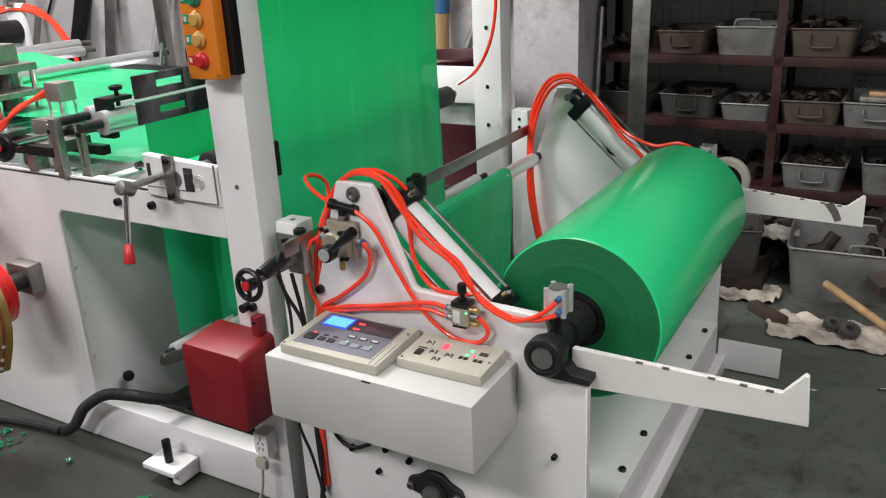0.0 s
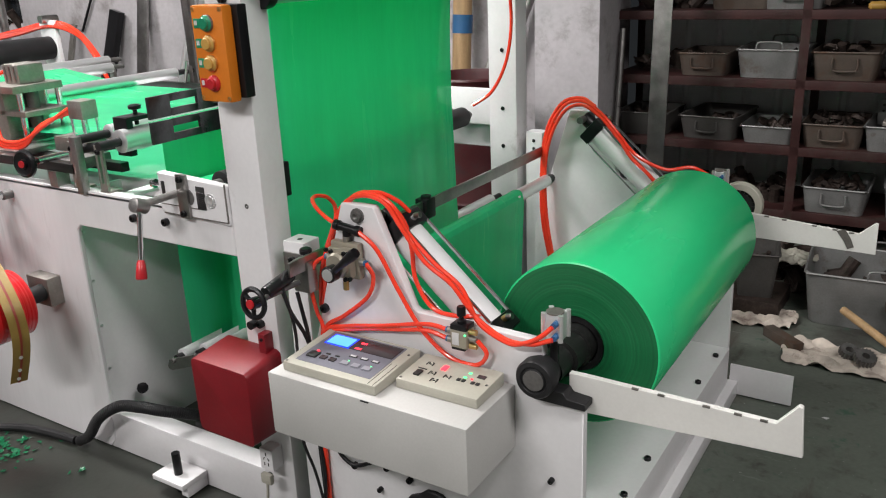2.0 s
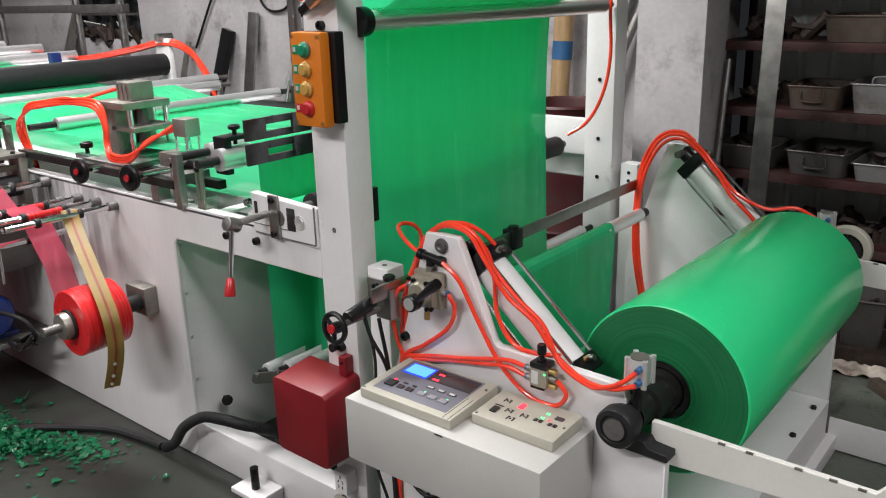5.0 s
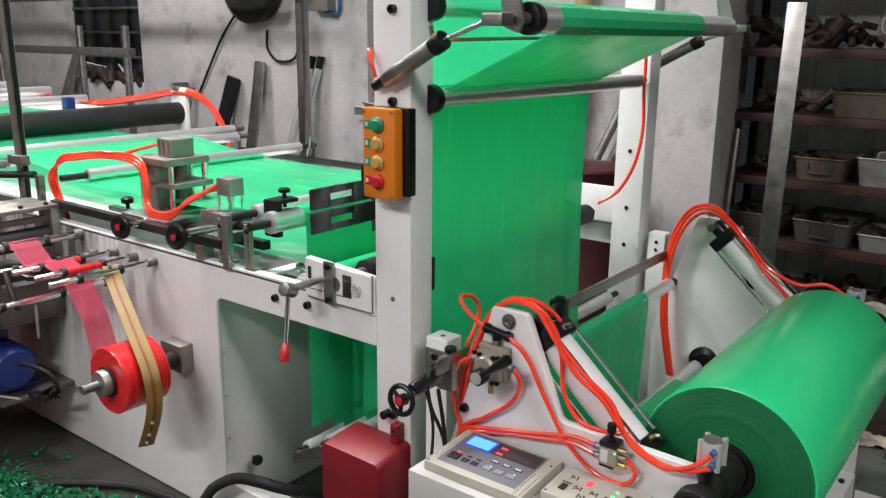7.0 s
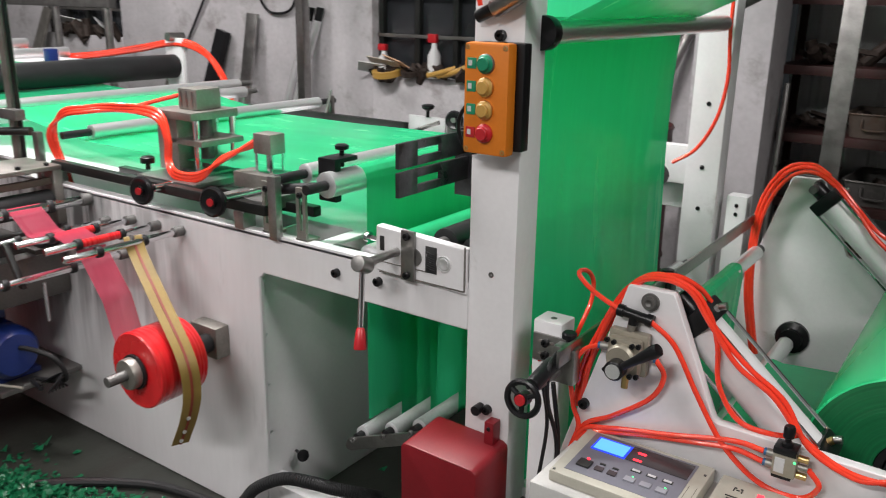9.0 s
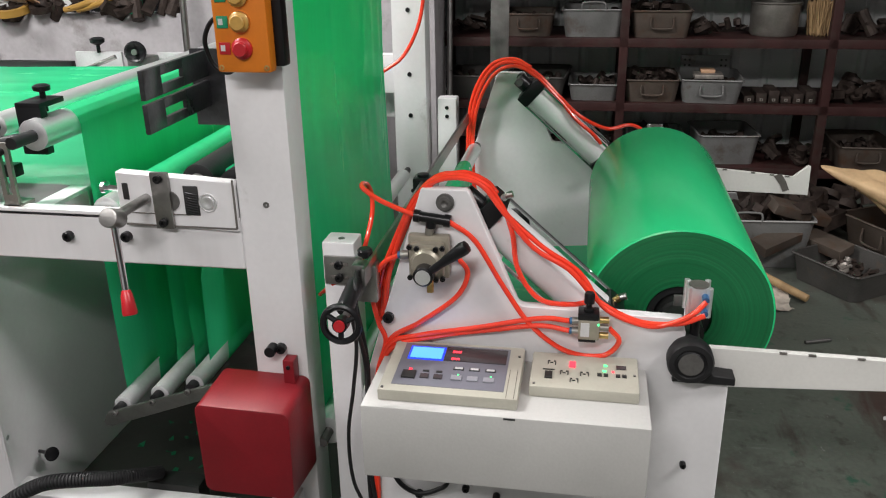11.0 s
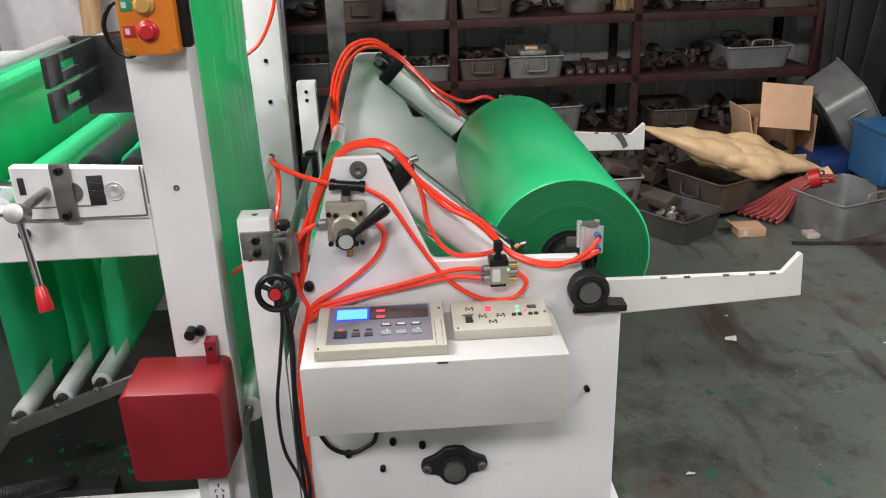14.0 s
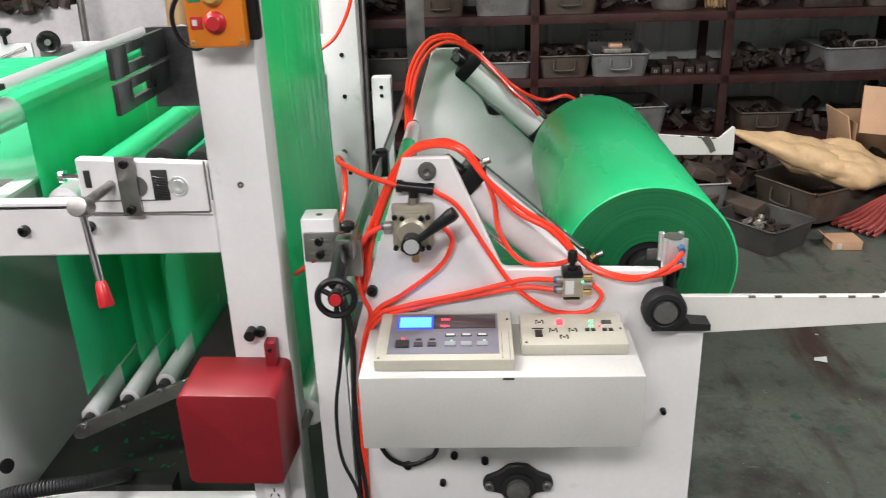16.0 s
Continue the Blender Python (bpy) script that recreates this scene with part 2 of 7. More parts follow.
def floor_material():
    """Dark concrete with worn green paint, grease and pale scrapes."""
    m = material("worn_green_painted_concrete", (0.108, 0.122, 0.103), 0.4, vary=0.22, scale=1.7, bump=0.2, grain=70, dirt=(0.045, 0.042, 0.038), dirt_size=2.6, dirt_cut=0.53)
    t = m.node_tree
    n, l = t.nodes, t.links
    b = n["Principled BSDF"]
    src = b.inputs["Base Color"].links[0].from_socket
    co = n.new("ShaderNodeTexCoord")
    for size, lo, hi, c, stretch in ((4.5, 0.63, 0.74, (0.17, 0.19, 0.17), (1, 5, 1)), (9.0, 0.6, 0.67, (0.04, 0.095, 0.065), (1, 1, 1)), (1.3, 0.53, 0.66, (0.085, 0.055, 0.047), (1, 1, 1)), (2.2, 0.54, 0.64, (0.05, 0.034, 0.03), (1.6, 0.35, 1)), (16.0, 0.56, 0.74, (0.045, 0.042, 0.036), (1, 1, 1)), (7.0, 0.69, 0.71, (0.34, 0.36, 0.34), (0.25, 5, 1)), (60.0, 0.68, 0.71, (0.4, 0.42, 0.4), (1, 1, 1))):
        mp, z, r, x = n.new("ShaderNodeMapping"), n.new("ShaderNodeTexNoise"), n.new("ShaderNodeMapRange"), n.new("ShaderNodeMix")
        mp.inputs["Scale"].default_value, mp.inputs["Rotation"].default_value = stretch, (0, 0, 0.6)
        z.inputs["Scale"].default_value, z.inputs["Detail"].default_value, z.inputs["Roughness"].default_value = size, 8, 0.65
        r.inputs[1].default_value, r.inputs[2].default_value = lo, hi
        x.data_type = "RGBA"
        x.inputs["B"].default_value = (*c, 1)
        l.new(co.outputs["Object"], mp.inputs[0])
        l.new(mp.outputs[0], z.inputs["Vector"])
        l.new(z.outputs["Fac"], r.inputs[0])
        l.new(r.outputs[0], x.inputs["Factor"])
        l.new(src, x.inputs["A"])
        src = x.outputs["Result"]
    b.inputs["Specular IOR Level"].default_value = 0.3
    # one wide ragged-edged darker patch round the left half of the machine
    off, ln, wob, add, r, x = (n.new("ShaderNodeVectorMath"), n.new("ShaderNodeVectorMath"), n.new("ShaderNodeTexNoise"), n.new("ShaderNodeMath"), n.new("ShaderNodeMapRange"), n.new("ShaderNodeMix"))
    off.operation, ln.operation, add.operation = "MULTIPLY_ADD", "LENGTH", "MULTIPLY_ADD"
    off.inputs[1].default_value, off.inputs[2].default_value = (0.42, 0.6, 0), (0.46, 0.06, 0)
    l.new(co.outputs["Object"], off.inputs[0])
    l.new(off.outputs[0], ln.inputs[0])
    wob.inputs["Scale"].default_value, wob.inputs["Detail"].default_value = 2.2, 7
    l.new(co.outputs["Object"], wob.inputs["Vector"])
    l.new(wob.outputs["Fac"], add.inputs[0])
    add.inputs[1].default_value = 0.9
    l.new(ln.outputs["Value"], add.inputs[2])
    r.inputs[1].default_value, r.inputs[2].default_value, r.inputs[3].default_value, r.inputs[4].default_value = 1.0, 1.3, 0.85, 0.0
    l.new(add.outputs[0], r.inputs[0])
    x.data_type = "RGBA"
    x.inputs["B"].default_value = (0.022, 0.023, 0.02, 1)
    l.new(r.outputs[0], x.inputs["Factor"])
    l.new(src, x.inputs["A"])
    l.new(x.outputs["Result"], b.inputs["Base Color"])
    return m


def roll_end_material():
    """The edge of many wound layers: fine rings about the axis."""
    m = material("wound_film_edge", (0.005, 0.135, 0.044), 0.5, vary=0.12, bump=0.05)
    t = m.node_tree
    n, l = t.nodes, t.links
    b = n["Principled BSDF"]
    src = b.inputs["Base Color"].links[0].from_socket
    co, flat, le, z, r, sc = (n.new("ShaderNodeTexCoord"), n.new("ShaderNodeVectorMath"), n.new("ShaderNodeVectorMath"), n.new("ShaderNodeTexNoise"),
                              n.new("ShaderNodeMapRange"), n.new("ShaderNodeVectorMath"))
    flat.operation, le.operation, sc.operation = "MULTIPLY", "LENGTH", "SCALE"
    flat.inputs[1].default_value = (1, 0, 1)
    l.new(co.outputs["Object"], flat.inputs[0])
    l.new(flat.outputs[0], le.inputs[0])
    z.noise_dimensions = "1D"
    z.inputs["Scale"].default_value, z.inputs["Detail"].default_value = 220, 4
    l.new(le.outputs["Value"], z.inputs["W"])
    r.inputs[1].default_value, r.inputs[2].default_value, r.inputs[3].default_value, r.inputs[4].default_value = 0.3, 0.75, 0.88, 1.18
    l.new(z.outputs["Fac"], r.inputs[0])
    l.new(src, sc.inputs[0])
    l.new(r.outputs[0], sc.inputs["Scale"])
    l.new(sc.outputs[0], b.inputs["Base Color"])
    bp = n.new("ShaderNodeBump")
    bp.inputs["Strength"].default_value, bp.inputs["Distance"].default_value = 0.2, 0.002
    l.new(z.outputs["Fac"], bp.inputs["Height"])
    l.new(bp.outputs[0], b.inputs["Normal"])
    return m


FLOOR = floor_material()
ROLL_END = roll_end_material()

# ---- building tools ----


def link_mesh(name, bm, mat, origin=(0, 0, 0), smooth=35):
    bmesh.ops.translate(bm, verts=bm.verts, vec=-Vector(origin))
    bmesh.ops.recalc_face_normals(bm, faces=bm.faces)
    me = bpy.data.meshes.new(name)
    for e in bm.edges:
        e.smooth = len(e.link_faces) == 2 and e.calc_face_angle(0) < radians(smooth)
    for f in bm.faces:
        f.smooth = True
    bm.to_mesh(me)
    bm.free()
    for x in mat if isinstance(mat, (list, tuple)) else (mat,):
        me.materials.append(x)
    return new(name, me)


def thing(name, at, label, category, group="", kind=""):
    ob = new(name)
    ob.empty_display_size = 0.05
    ob.location = at
    return tagged(ob, label, category, group, kind)


def root_of(ob):
    while ob.parent:
        ob = ob.parent
    return ob


def part(name, bm, mat, parent, label="", smooth=35):
    """Links a bmesh in world places as one mesh under a thing or a part."""
    ob = link_mesh(name, bm, mat, root_of(parent).location, smooth)
    ob.parent = parent
    if label:
        ob["label"] = label
    return ob


def solid(name, bm, mat, at, label, category, group="", kind="", smooth=35):
    """A thing of one mesh, built in world places with its origin at at."""
    ob = link_mesh(name, bm, mat, at, smooth)
    ob.location = at
    return tagged(ob, label, category, group, kind)


def bevel(bm, width, segs=2, verts=None):
    edges = [e for e in bm.edges if len(e.link_faces) == 2 and e.calc_face_angle(0) > 0.6]
    if width:
        bmesh.ops.bevel(bm, geom=edges, offset=width, segments=segs, profile=0.6, affect="EDGES", clamp_overlap=True)
    return bm


def box(x0, x1, y0, y1, z0, z1, r=0.002, bm=None, m=None):
    b = bmesh.new()
    bmesh.ops.create_cube(b, size=1, matrix=Matrix.LocRotScale(((x0 + x1) / 2, (y0 + y1) / 2, (z0 + z1) / 2), None, (x1 - x0, y1 - y0, z1 - z0)))
    bevel(b, r)
    return merge(bm, b, m)


def merge(bm, b, m=None):
    if m is not None:
        bmesh.ops.transform(b, matrix=m, verts=b.verts)
    if bm is None:
        return b
    me = bpy.data.meshes.new("joint")
    b.to_mesh(me)
    b.free()
    bm.from_mesh(me)
    bpy.data.meshes.remove(me)
    return bm


def rod(p, q, r, segs=20, r2=None, bev=0.0, bm=None):
    p, q = Vector(p), Vector(q)
    b = bmesh.new()
    d = q - p
    bmesh.ops.create_cone(b, cap_ends=True, segments=segs, radius1=r, radius2=r if r2 is None else r2, depth=d.length)
    if bev:
        bevel(b, bev, 2)
    bmesh.ops.transform(b, matrix=Matrix.Translation((p + q) / 2) @ d.to_track_quat("Z", "Y").to_matrix().to_4x4(), verts=b.verts)
    return merge(bm, b)


def lathe(p, axis, profile, segs=32, bm=None):
    """A turned shape about a line from p: profile of (along, radius)."""
    b = bmesh.new()
    rings = []
    for h, r in profile:
        rings.append([b.verts.new((r * math.cos(2 * math.pi * i / segs), r * math.sin(2 * math.pi * i / segs), h)) for i in range(segs)] if r > 1e-6 else [b.verts.new((0, 0, h))])
    for a, c in zip(rings, rings[1:]):
        for i in range(segs):
            j = (i + 1) % segs
            if len(a) == 1 and len(c) == 1:
                continue
            b.faces.new([a[0], c[j], c[i]] if len(a) == 1 else [a[i], a[j], c[0]] if len(c) == 1 else [a[i], a[j], c[j], c[i]])
    bmesh.ops.transform(b, matrix=Matrix.Translation(p) @ Vector(axis).to_track_quat("Z", "Y").to_matrix().to_4x4(), verts=b.verts)
    return merge(bm, b)


def prism(points, y0, y1, r=0.0015, bm=None, holes=()):
    """A plate: an outline in x, z, thick from y0 to y1."""
    b = bmesh.new()
    vs = [b.verts.new((x, y0, z)) for x, z in points]
    f = b.faces.new(vs)
    g = bmesh.ops.extrude_face_region(b, geom=[f])
    bmesh.ops.translate(b, verts=[v for v in g["geom"] if isinstance(v, bmesh.types.BMVert)], vec=(0, y1 - y0, 0))
    bmesh.ops.recalc_face_normals(b, faces=b.faces)
    bevel(b, r, 1)
    return merge(bm, b)


def spline(points, step=8):
    """A smooth line through a few points."""
    ps = [Vector(p) for p in points]
    ps = [ps[0] * 2 - ps[1]] + ps + [ps[-1] * 2 - ps[-2]]
    out = []
    for a, b, c, d in zip(ps, ps[1:], ps[2:], ps[3:]):
        for i in range(step):
            u = i / step
            out.append(0.5 * (2 * b + (c - a) * u + (2 * a - 5 * b + 4 * c - d) * u * u + (3 * b - a - 3 * c + d) * u ** 3))
    return out + [ps[-2]]


def tube(points, r, segs=10, step=8, bm=None):
    b = bmesh.new()
    line = spline(points, step)
    up = Vector((0.13, 0.31, 0.94))
    rings = []
    for i, p in enumerate(line):
        d = (line[min(i + 1, len(line) - 1)] - line[max(i - 1, 0)]).normalized()
        side = d.cross(up)
        side = side.normalized() if side.length > 1e-4 else Vector((1, 0, 0))
        up = side.cross(d).normalized()
        rings.append([b.verts.new(p + r * (side * math.cos(2 * math.pi * k / segs) + up * math.sin(2 * math.pi * k / segs))) for k in range(segs)])
    for a, c in zip(rings, rings[1:]):
        for k in range(segs):
            b.faces.new([a[k], a[(k + 1) % segs], c[(k + 1) % segs], c[k]])
    b.faces.new(rings[0])
    b.faces.new(rings[-1])
    return merge(bm, b)


def sheet(profile, y0, y1, ny=40, nz=6, waves=0.0015, seed=0.0):
    """A web of film: a line of (x, z) drawn out along y, with faint running creases."""
    b = bmesh.new()
    line = []
    for (x, z), (u, w) in zip(profile, profile[1:]):
        line += [(x + (u - x) * i / nz, z + (w - z) * i / nz) for i in range(nz)]
    line.append(profile[-1])
    rows = []
    for i, (x, z) in enumerate(line):
        a, c = line[max(i - 1, 0)], line[min(i + 1, len(line) - 1)]
        d = Vector((c[0] - a[0], 0, c[1] - a[1])).normalized()
        nrm = Vector((-d.z, 0, d.x))
        row = []
        for j in range(ny + 1):
            v = j / ny
            y = y0 + (y1 - y0) * v
            k = waves * (noise.noise((v * 16 + seed, i * 0.11, seed)) + 0.45 * noise.noise((v * 30 + seed, i * 0.05, 3.3)))
            row.append(b.verts.new(Vector((x, y, z)) + nrm * k))
        rows.append(row)
    for a, c in zip(rows, rows[1:]):
        for j in range(ny):
            b.faces.new([a[j], a[j + 1], c[j + 1], c[j]])
    return b


def bolt(parent, x, y, z, r=0.008, h=0.008, mat=None, way=(0, -1, 0)):
    """A socket-headed screw standing proud of a face."""
    b = lathe((x, y, z), way, [(-0.004, r * 0.6), (0, r * 0.6), (0, r), (h * 0.85, r), (h, r * 0.85), (h, r * 0.45), (h * 0.45, r * 0.45), (h * 0.45, 0)], 14)
    return part("bolt", b, mat or BLACK, parent)


def on_shaft(parent, name, x, z, y0, y1, r, mat, shaft=0.008, stub=0.04, shaft_mat=None, label=""):
    """A roller across the machine with its shaft."""
    b = lathe((x, y0, z), (0, 1, 0), [(0, shaft), (0, r * 0.8), (0.002, r), (y1 - y0 - 0.002, r), (y1 - y0, r * 0.8), (y1 - y0, shaft)], 28)
    ro = part(name, b, mat, parent, label)
    part("shaft", rod((x, y0 - stub, z), (x, y1 + stub, z), shaft, 14), shaft_mat or GUNMETAL, ro)
    return ro

# ---- the hall ----


def hall():
    b = bmesh.new()
    bmesh.ops.create_grid(b, x_segments=60, y_segments=40, size=1)
    for v in b.verts:
        v.co = Vector((v.co.x * 8 - 1.5, v.co.y * 4.2 - 0.95, 0))
        v.co.z = 0.0015 * noise.noise((v.co.x * 1.5, v.co.y * 1.5, 0)) - 0.0015
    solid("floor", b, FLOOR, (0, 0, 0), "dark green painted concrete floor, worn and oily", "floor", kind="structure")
    # back wall with two dark openings
    y0, y1, top = 2.7, 3.0, 3.4
    holes = [(-6.15, -5.05, 0.95, 1.75), (-2.55, -1.42, 0.83, 1.75)]
    b = bmesh.new()
    x = -9.5
    for a, c, lo, hi in holes:
        box(x, a, y0, y1, 0, top, 0.004, b)
        box(a, c, y0, y1, 0, lo, 0.004, b)
        box(a, c, y0, y1, hi, top, 0.004, b)
        x = c
    box(x, -0.235, y0 - 0.1, y1, 0, top, 0.006, b)
    box(-0.46, -0.14, 2.34, y0 - 0.1, 0, top, 0.008, b)
    solid("wall_back", b, WALL, (-4, 2.85, 0), "stained white plastered wall with two deep openings", "wall", kind="structure")
    for i, (a, c, lo, hi) in enumerate(holes):
        w = thing("window_%d" % (i + 1), ((a + c) / 2, y0 + 0.09, lo), "dark steel barred window set deep in the plaster wall", "window", kind="structure")
        part("pane", box(a, c, y0 + 0.1, y0 + 0.11, lo, hi, 0), GLASS_DARK, w)
        n = 4
        for k in range(n + 1):
            u = a + 0.02 + (c - a - 0.04) * k / n
            part("window_bar", box(u - 0.018, u + 0.018, y0 + 0.06, y0 + 0.1, lo, hi, 0.003), OIL, w)
        for k in range(1, 4):
            h = lo + (hi - lo) * k / 4
            part("glazing_bar", box(a, c, y0 + 0.05, y0 + 0.06, h - 0.01, h + 0.01, 0.002), TRAY_DARK, w)
    # ribbed sheet wall behind the shelves
    b = bmesh.new()
    pts = []
    x = -0.235
    while x < 6.5:
        for dx, dy in ((0, 0), (0.1, 0), (0.115, -0.014), (0.135, -0.014), (0.15, 0)):
            pts.append((x + dx, 3.12 + dy))
        x += 0.15
    lo = [b.verts.new((x, y, 0)) for x, y in pts]
    hi = [b.verts.new((x, y, 3.4)) for x, y in pts]
    for i in range(len(pts) - 1):
        b.faces.new([lo[i], lo[i + 1], hi[i + 1], hi[i]])
    box(-0.235, 6.5, 3.14, 3.2, 0, 3.4, 0, b)
    solid("wall_panel", b, PANEL, (3, 3.15, 0), "white ribbed sheet-metal wall behind the shelves", "wall", kind="structure", smooth=20)
    # front wall and ceiling stay out of view; their grey holds bounce down
    solid("wall_front", box(-9.5, 6.5, -5.2, -4.95, 0, 3.4, 0), LOW_BOUNCE, (-1.5, -5, 0), "plain grey wall out of view, toned to cut bounced light", "wall", kind="structure")
    solid("wall_left", box(-9.75, -9.5, -5.2, 3.0, 0, 3.4, 0), WALL, (-9.6, -1, 0), "plain white plastered wall", "wall", kind="structure")
    solid("wall_right", box(6.5, 6.75, -5.2, 3.2, 0, 3.4, 0), WALL, (6.6, -1, 0), "plain white plastered wall", "wall", kind="structure")
    solid("ceiling", box(-9.75, 6.75, -5.2, 3.2, 3.4, 3.5, 0), LOW_BOUNCE, (-1.5, -1, 3.4), "plain grey ceiling out of view, toned to cut bounced light", "ceiling", kind="structure")


# ---- the bag machine ----
YN, YF = -0.008, 1.16  # outer near face and inner far face of the side frames


def machine():
    m = thing("bag_making_machine", (-0.6, 0.55, 0), "white painted bag making machine with green film threaded through its rollers", "machine")
    for near in (True, False):
        y0, y1 = (YN, YN + 0.065) if near else (YF, YF + 0.065)
        ya, yb = (y0, y0 + 0.014) if near else (y1 - 0.014, y1)
        f = part("side_frame", prism([(-3.6, 0.0), (-0.66, 0.0), (-0.632, 0.03), (-0.624, 0.656), (-0.608, 0.67), (-0.05, 0.671), (-0.05, 0.765), (-1.9, 0.765), (-3.6, 0.765)], ya, yb, 0.003), STREAKED if near else WHITE, m)
        part("top_flange", box(-3.6, -0.05, ya, ya + 0.03, 0.755, 0.768, 0.002), WHITE, f)
        part("post", box(-0.05, 0.05, y0 - (0.0 if near else 0), y1 + 0.01, 0, 1.85, 0.004), WHITE, f)
        part("bottom_rail", box(-0.66, -0.05, y0 + 0.002, y0 + 0.06, 0.0, 0.12, 0.004), WHITE, f)
        if near:
            for x, y, z in ((-0.382, YN, 0.72), (-0.267, YN, 0.725), (0.003, YN, 0.521), (0.006, YN, 1.222), (0.006, YN, 1.405), (-0.03, YN, 0.11)):
                bolt(f, x, y, z, 0.0095, 0.012)
            part("tapped_hole", lathe((0, YN + 0.001, 0.794), (0, -1, 0), [(0, 0.006), (0.002, 0.0055), (0.002, 0.0035), (0.0005, 0)], 12), GUNMETAL, f)
        else:
            for z in (0.45, 0.69, 0.814, 1.0, 1.3):
                part("tapped_hole", lathe((0.0, YF - 0.001, z), (0, -1, 0), [(0, 0.007), (0.002, 0.006), (0.002, 0.003), (0, 0)], 12), BLACK, f)
    # cross wall inside, with a row of rivets
    w = part("cross_wall", box(-0.652, -0.642, YN + 0.0145, YF - 0.002, 0.0, 0.75, 0.001), WHITE, m, "flat white inner cross wall with small screws")
    for z in (0.11, 0.24, 0.37, 0.5, 0.64):
        part("rivet", lathe((-0.642, 0.02, z), (1, 0, 0), [(0, 0.005), (0.002, 0.004), (0.003, 0)], 10), ALU, w)
    # deck plates under the film
    part("deck_plate", box(-0.98, -0.445, 0.165, YF - 0.01, 0.752, 0.76, 0.001), WHITE, m)
    part("deck_skirt", box(-0.98, -0.445, 0.16, 0.1645, 0.715, 0.76, 0.001), WHITE, m)
    part("cross_strip", box(-0.475, -0.435, YN + 0.0145, 0.16, 0.754, 0.762, 0.001), WHITE, m)
    part("deck_plate", box(-2.4, -1.15, 0.03, YF - 0.01, 0.79, 0.8, 0.001), WHITE, m)
    # levelling foot
    ft = part("foot", box(-0.375, -0.262, -0.092, YN, 0.035, 0.05, 0.003), WHITE, m)
    part("foot_bolt", rod((-0.315, -0.056, 0.0), (-0.315, -0.056, 0.112), 0.011, 12), BLACK, ft)
    part("foot_side", box(-0.29, -0.265, -0.075, YN, 0.004, 0.035, 0.002), WHITE, ft)
    # nip adjuster block on the rail
    a = part("adjuster_block", prism([(-0.27, 0.752), (-0.052, 0.744), (-0.052, 0.834), (-0.268, 0.846)], YN - 0.007, YN + 0.014, 0.002), WHITE, m)
    part("slot", box(-0.258, -0.247, YN - 0.0085, YN - 0.005, 0.796, 0.826, 0.001), MARK, a)
    part("slot", box(-0.145, -0.118, YN - 0.0085, YN - 0.005, 0.772, 0.825, 0.001), MARK, a)
    part("groove", box(-0.265, -0.14, YN - 0.0085, YN - 0.005, 0.7715, 0.7735, 0.0005), EDGE_WORN, a)
    part("groove", box(-0.0555, -0.0525, YN - 0.0085, YN - 0.005, 0.75, 0.838, 0.0005), EDGE_WORN, a)
    part("groove", box(-0.26, -0.055, YN - 0.0085, YN - 0.005, 0.749, 0.752, 0.0005), EDGE_WORN, a)
    for k in range(9):
        part("spring_coil", tube([(-0.1415, YN - 0.009, 0.814 - k * 0.0045), (-0.13, YN - 0.0105, 0.812 - k * 0.0045), (-0.121, YN - 0.009, 0.8105 - k * 0.0045)], 0.0009, 6, 3), DARK_STEEL, a)
    part("bearing_ring", lathe((-0.102, YN - 0.007, 0.796), (0, -1, 0), [(0, 0.0165), (0.002, 0.0165), (0.002, 0.015), (0.0005, 0.0145), (0.0005, 0.0115), (0.003, 0.011), (0.003, 0.004), (0.001, 0)], 24), ALU, a)
    part("bearing_ring", lathe((-0.172, YN - 0.007, 0.797), (0, -1, 0), [(0, 0.018), (0.003, 0.018), (0.003, 0.014), (0.001, 0)], 24), GUNMETAL, a)
    c = part("clamp_strap", box(-0.2, -0.167, YN - 0.015, YN - 0.0072, 0.747, 0.849, 0.002), STEEL, a)
    bolt(c, -0.184, YN - 0.015, 0.838, 0.0075, 0.007)
    bolt(c, -0.184, YN - 0.015, 0.759, 0.0075, 0.007)
    lv = part("locking_lever", rod((-0.215, YN - 0.006, 0.8), (-0.226, -0.11, 0.795), 0.0085, 16), STEEL, a)
    part("hub", rod((-0.226, -0.122, 0.801), (-0.226, -0.09, 0.788), 0.0165, 20, bev=0.003), STEEL, lv)
    part("lever_arm", rod((-0.226, -0.107, 0.79), (-0.198, -0.148, 0.672), 0.0058, 12), CHROME, lv)
    part("grip", lathe((-0.2008, -0.144, 0.684), (0.027, -0.039, -0.115), [(0, 0.007), (0.008, 0.0095), (0.038, 0.0125), (0.042, 0.011), (0.043, 0)], 18), RED_KNOB, lv)
    part("set_screw", rod((-0.3, 0.0, 0.812), (-0.262, 0.0, 0.81), 0.005, 10), CHROME, a)
    part("set_screw_head", rod((-0.305, 0.0, 0.812), (-0.297, 0.0, 0.812), 0.011, 12), CHROME, a)
    # rollers of the nip and the dancer set below
    on_shaft(m, "rubber_roller", -0.088, 0.8, 0.07, 1.05, 0.031, RUBBER, 0.012)
    on_shaft(m, "rubber_roller", -0.16, 0.806, 0.072, 1.05, 0.031, RUBBER, 0.015)
    part("bearing_block", box(-0.012, 0.03, 0.068, 0.104, 0.795, 0.872, 0.003), BLACK, m)
    on_shaft(m, "idler_roller", -0.325, 0.754, 0.03, 1.1, 0.028, ALU, 0.012, 0.02)
    on_shaft(m, "guide_roller", -0.252, 0.73, 0.07, 1.1, 0.018, ALU, 0.008)
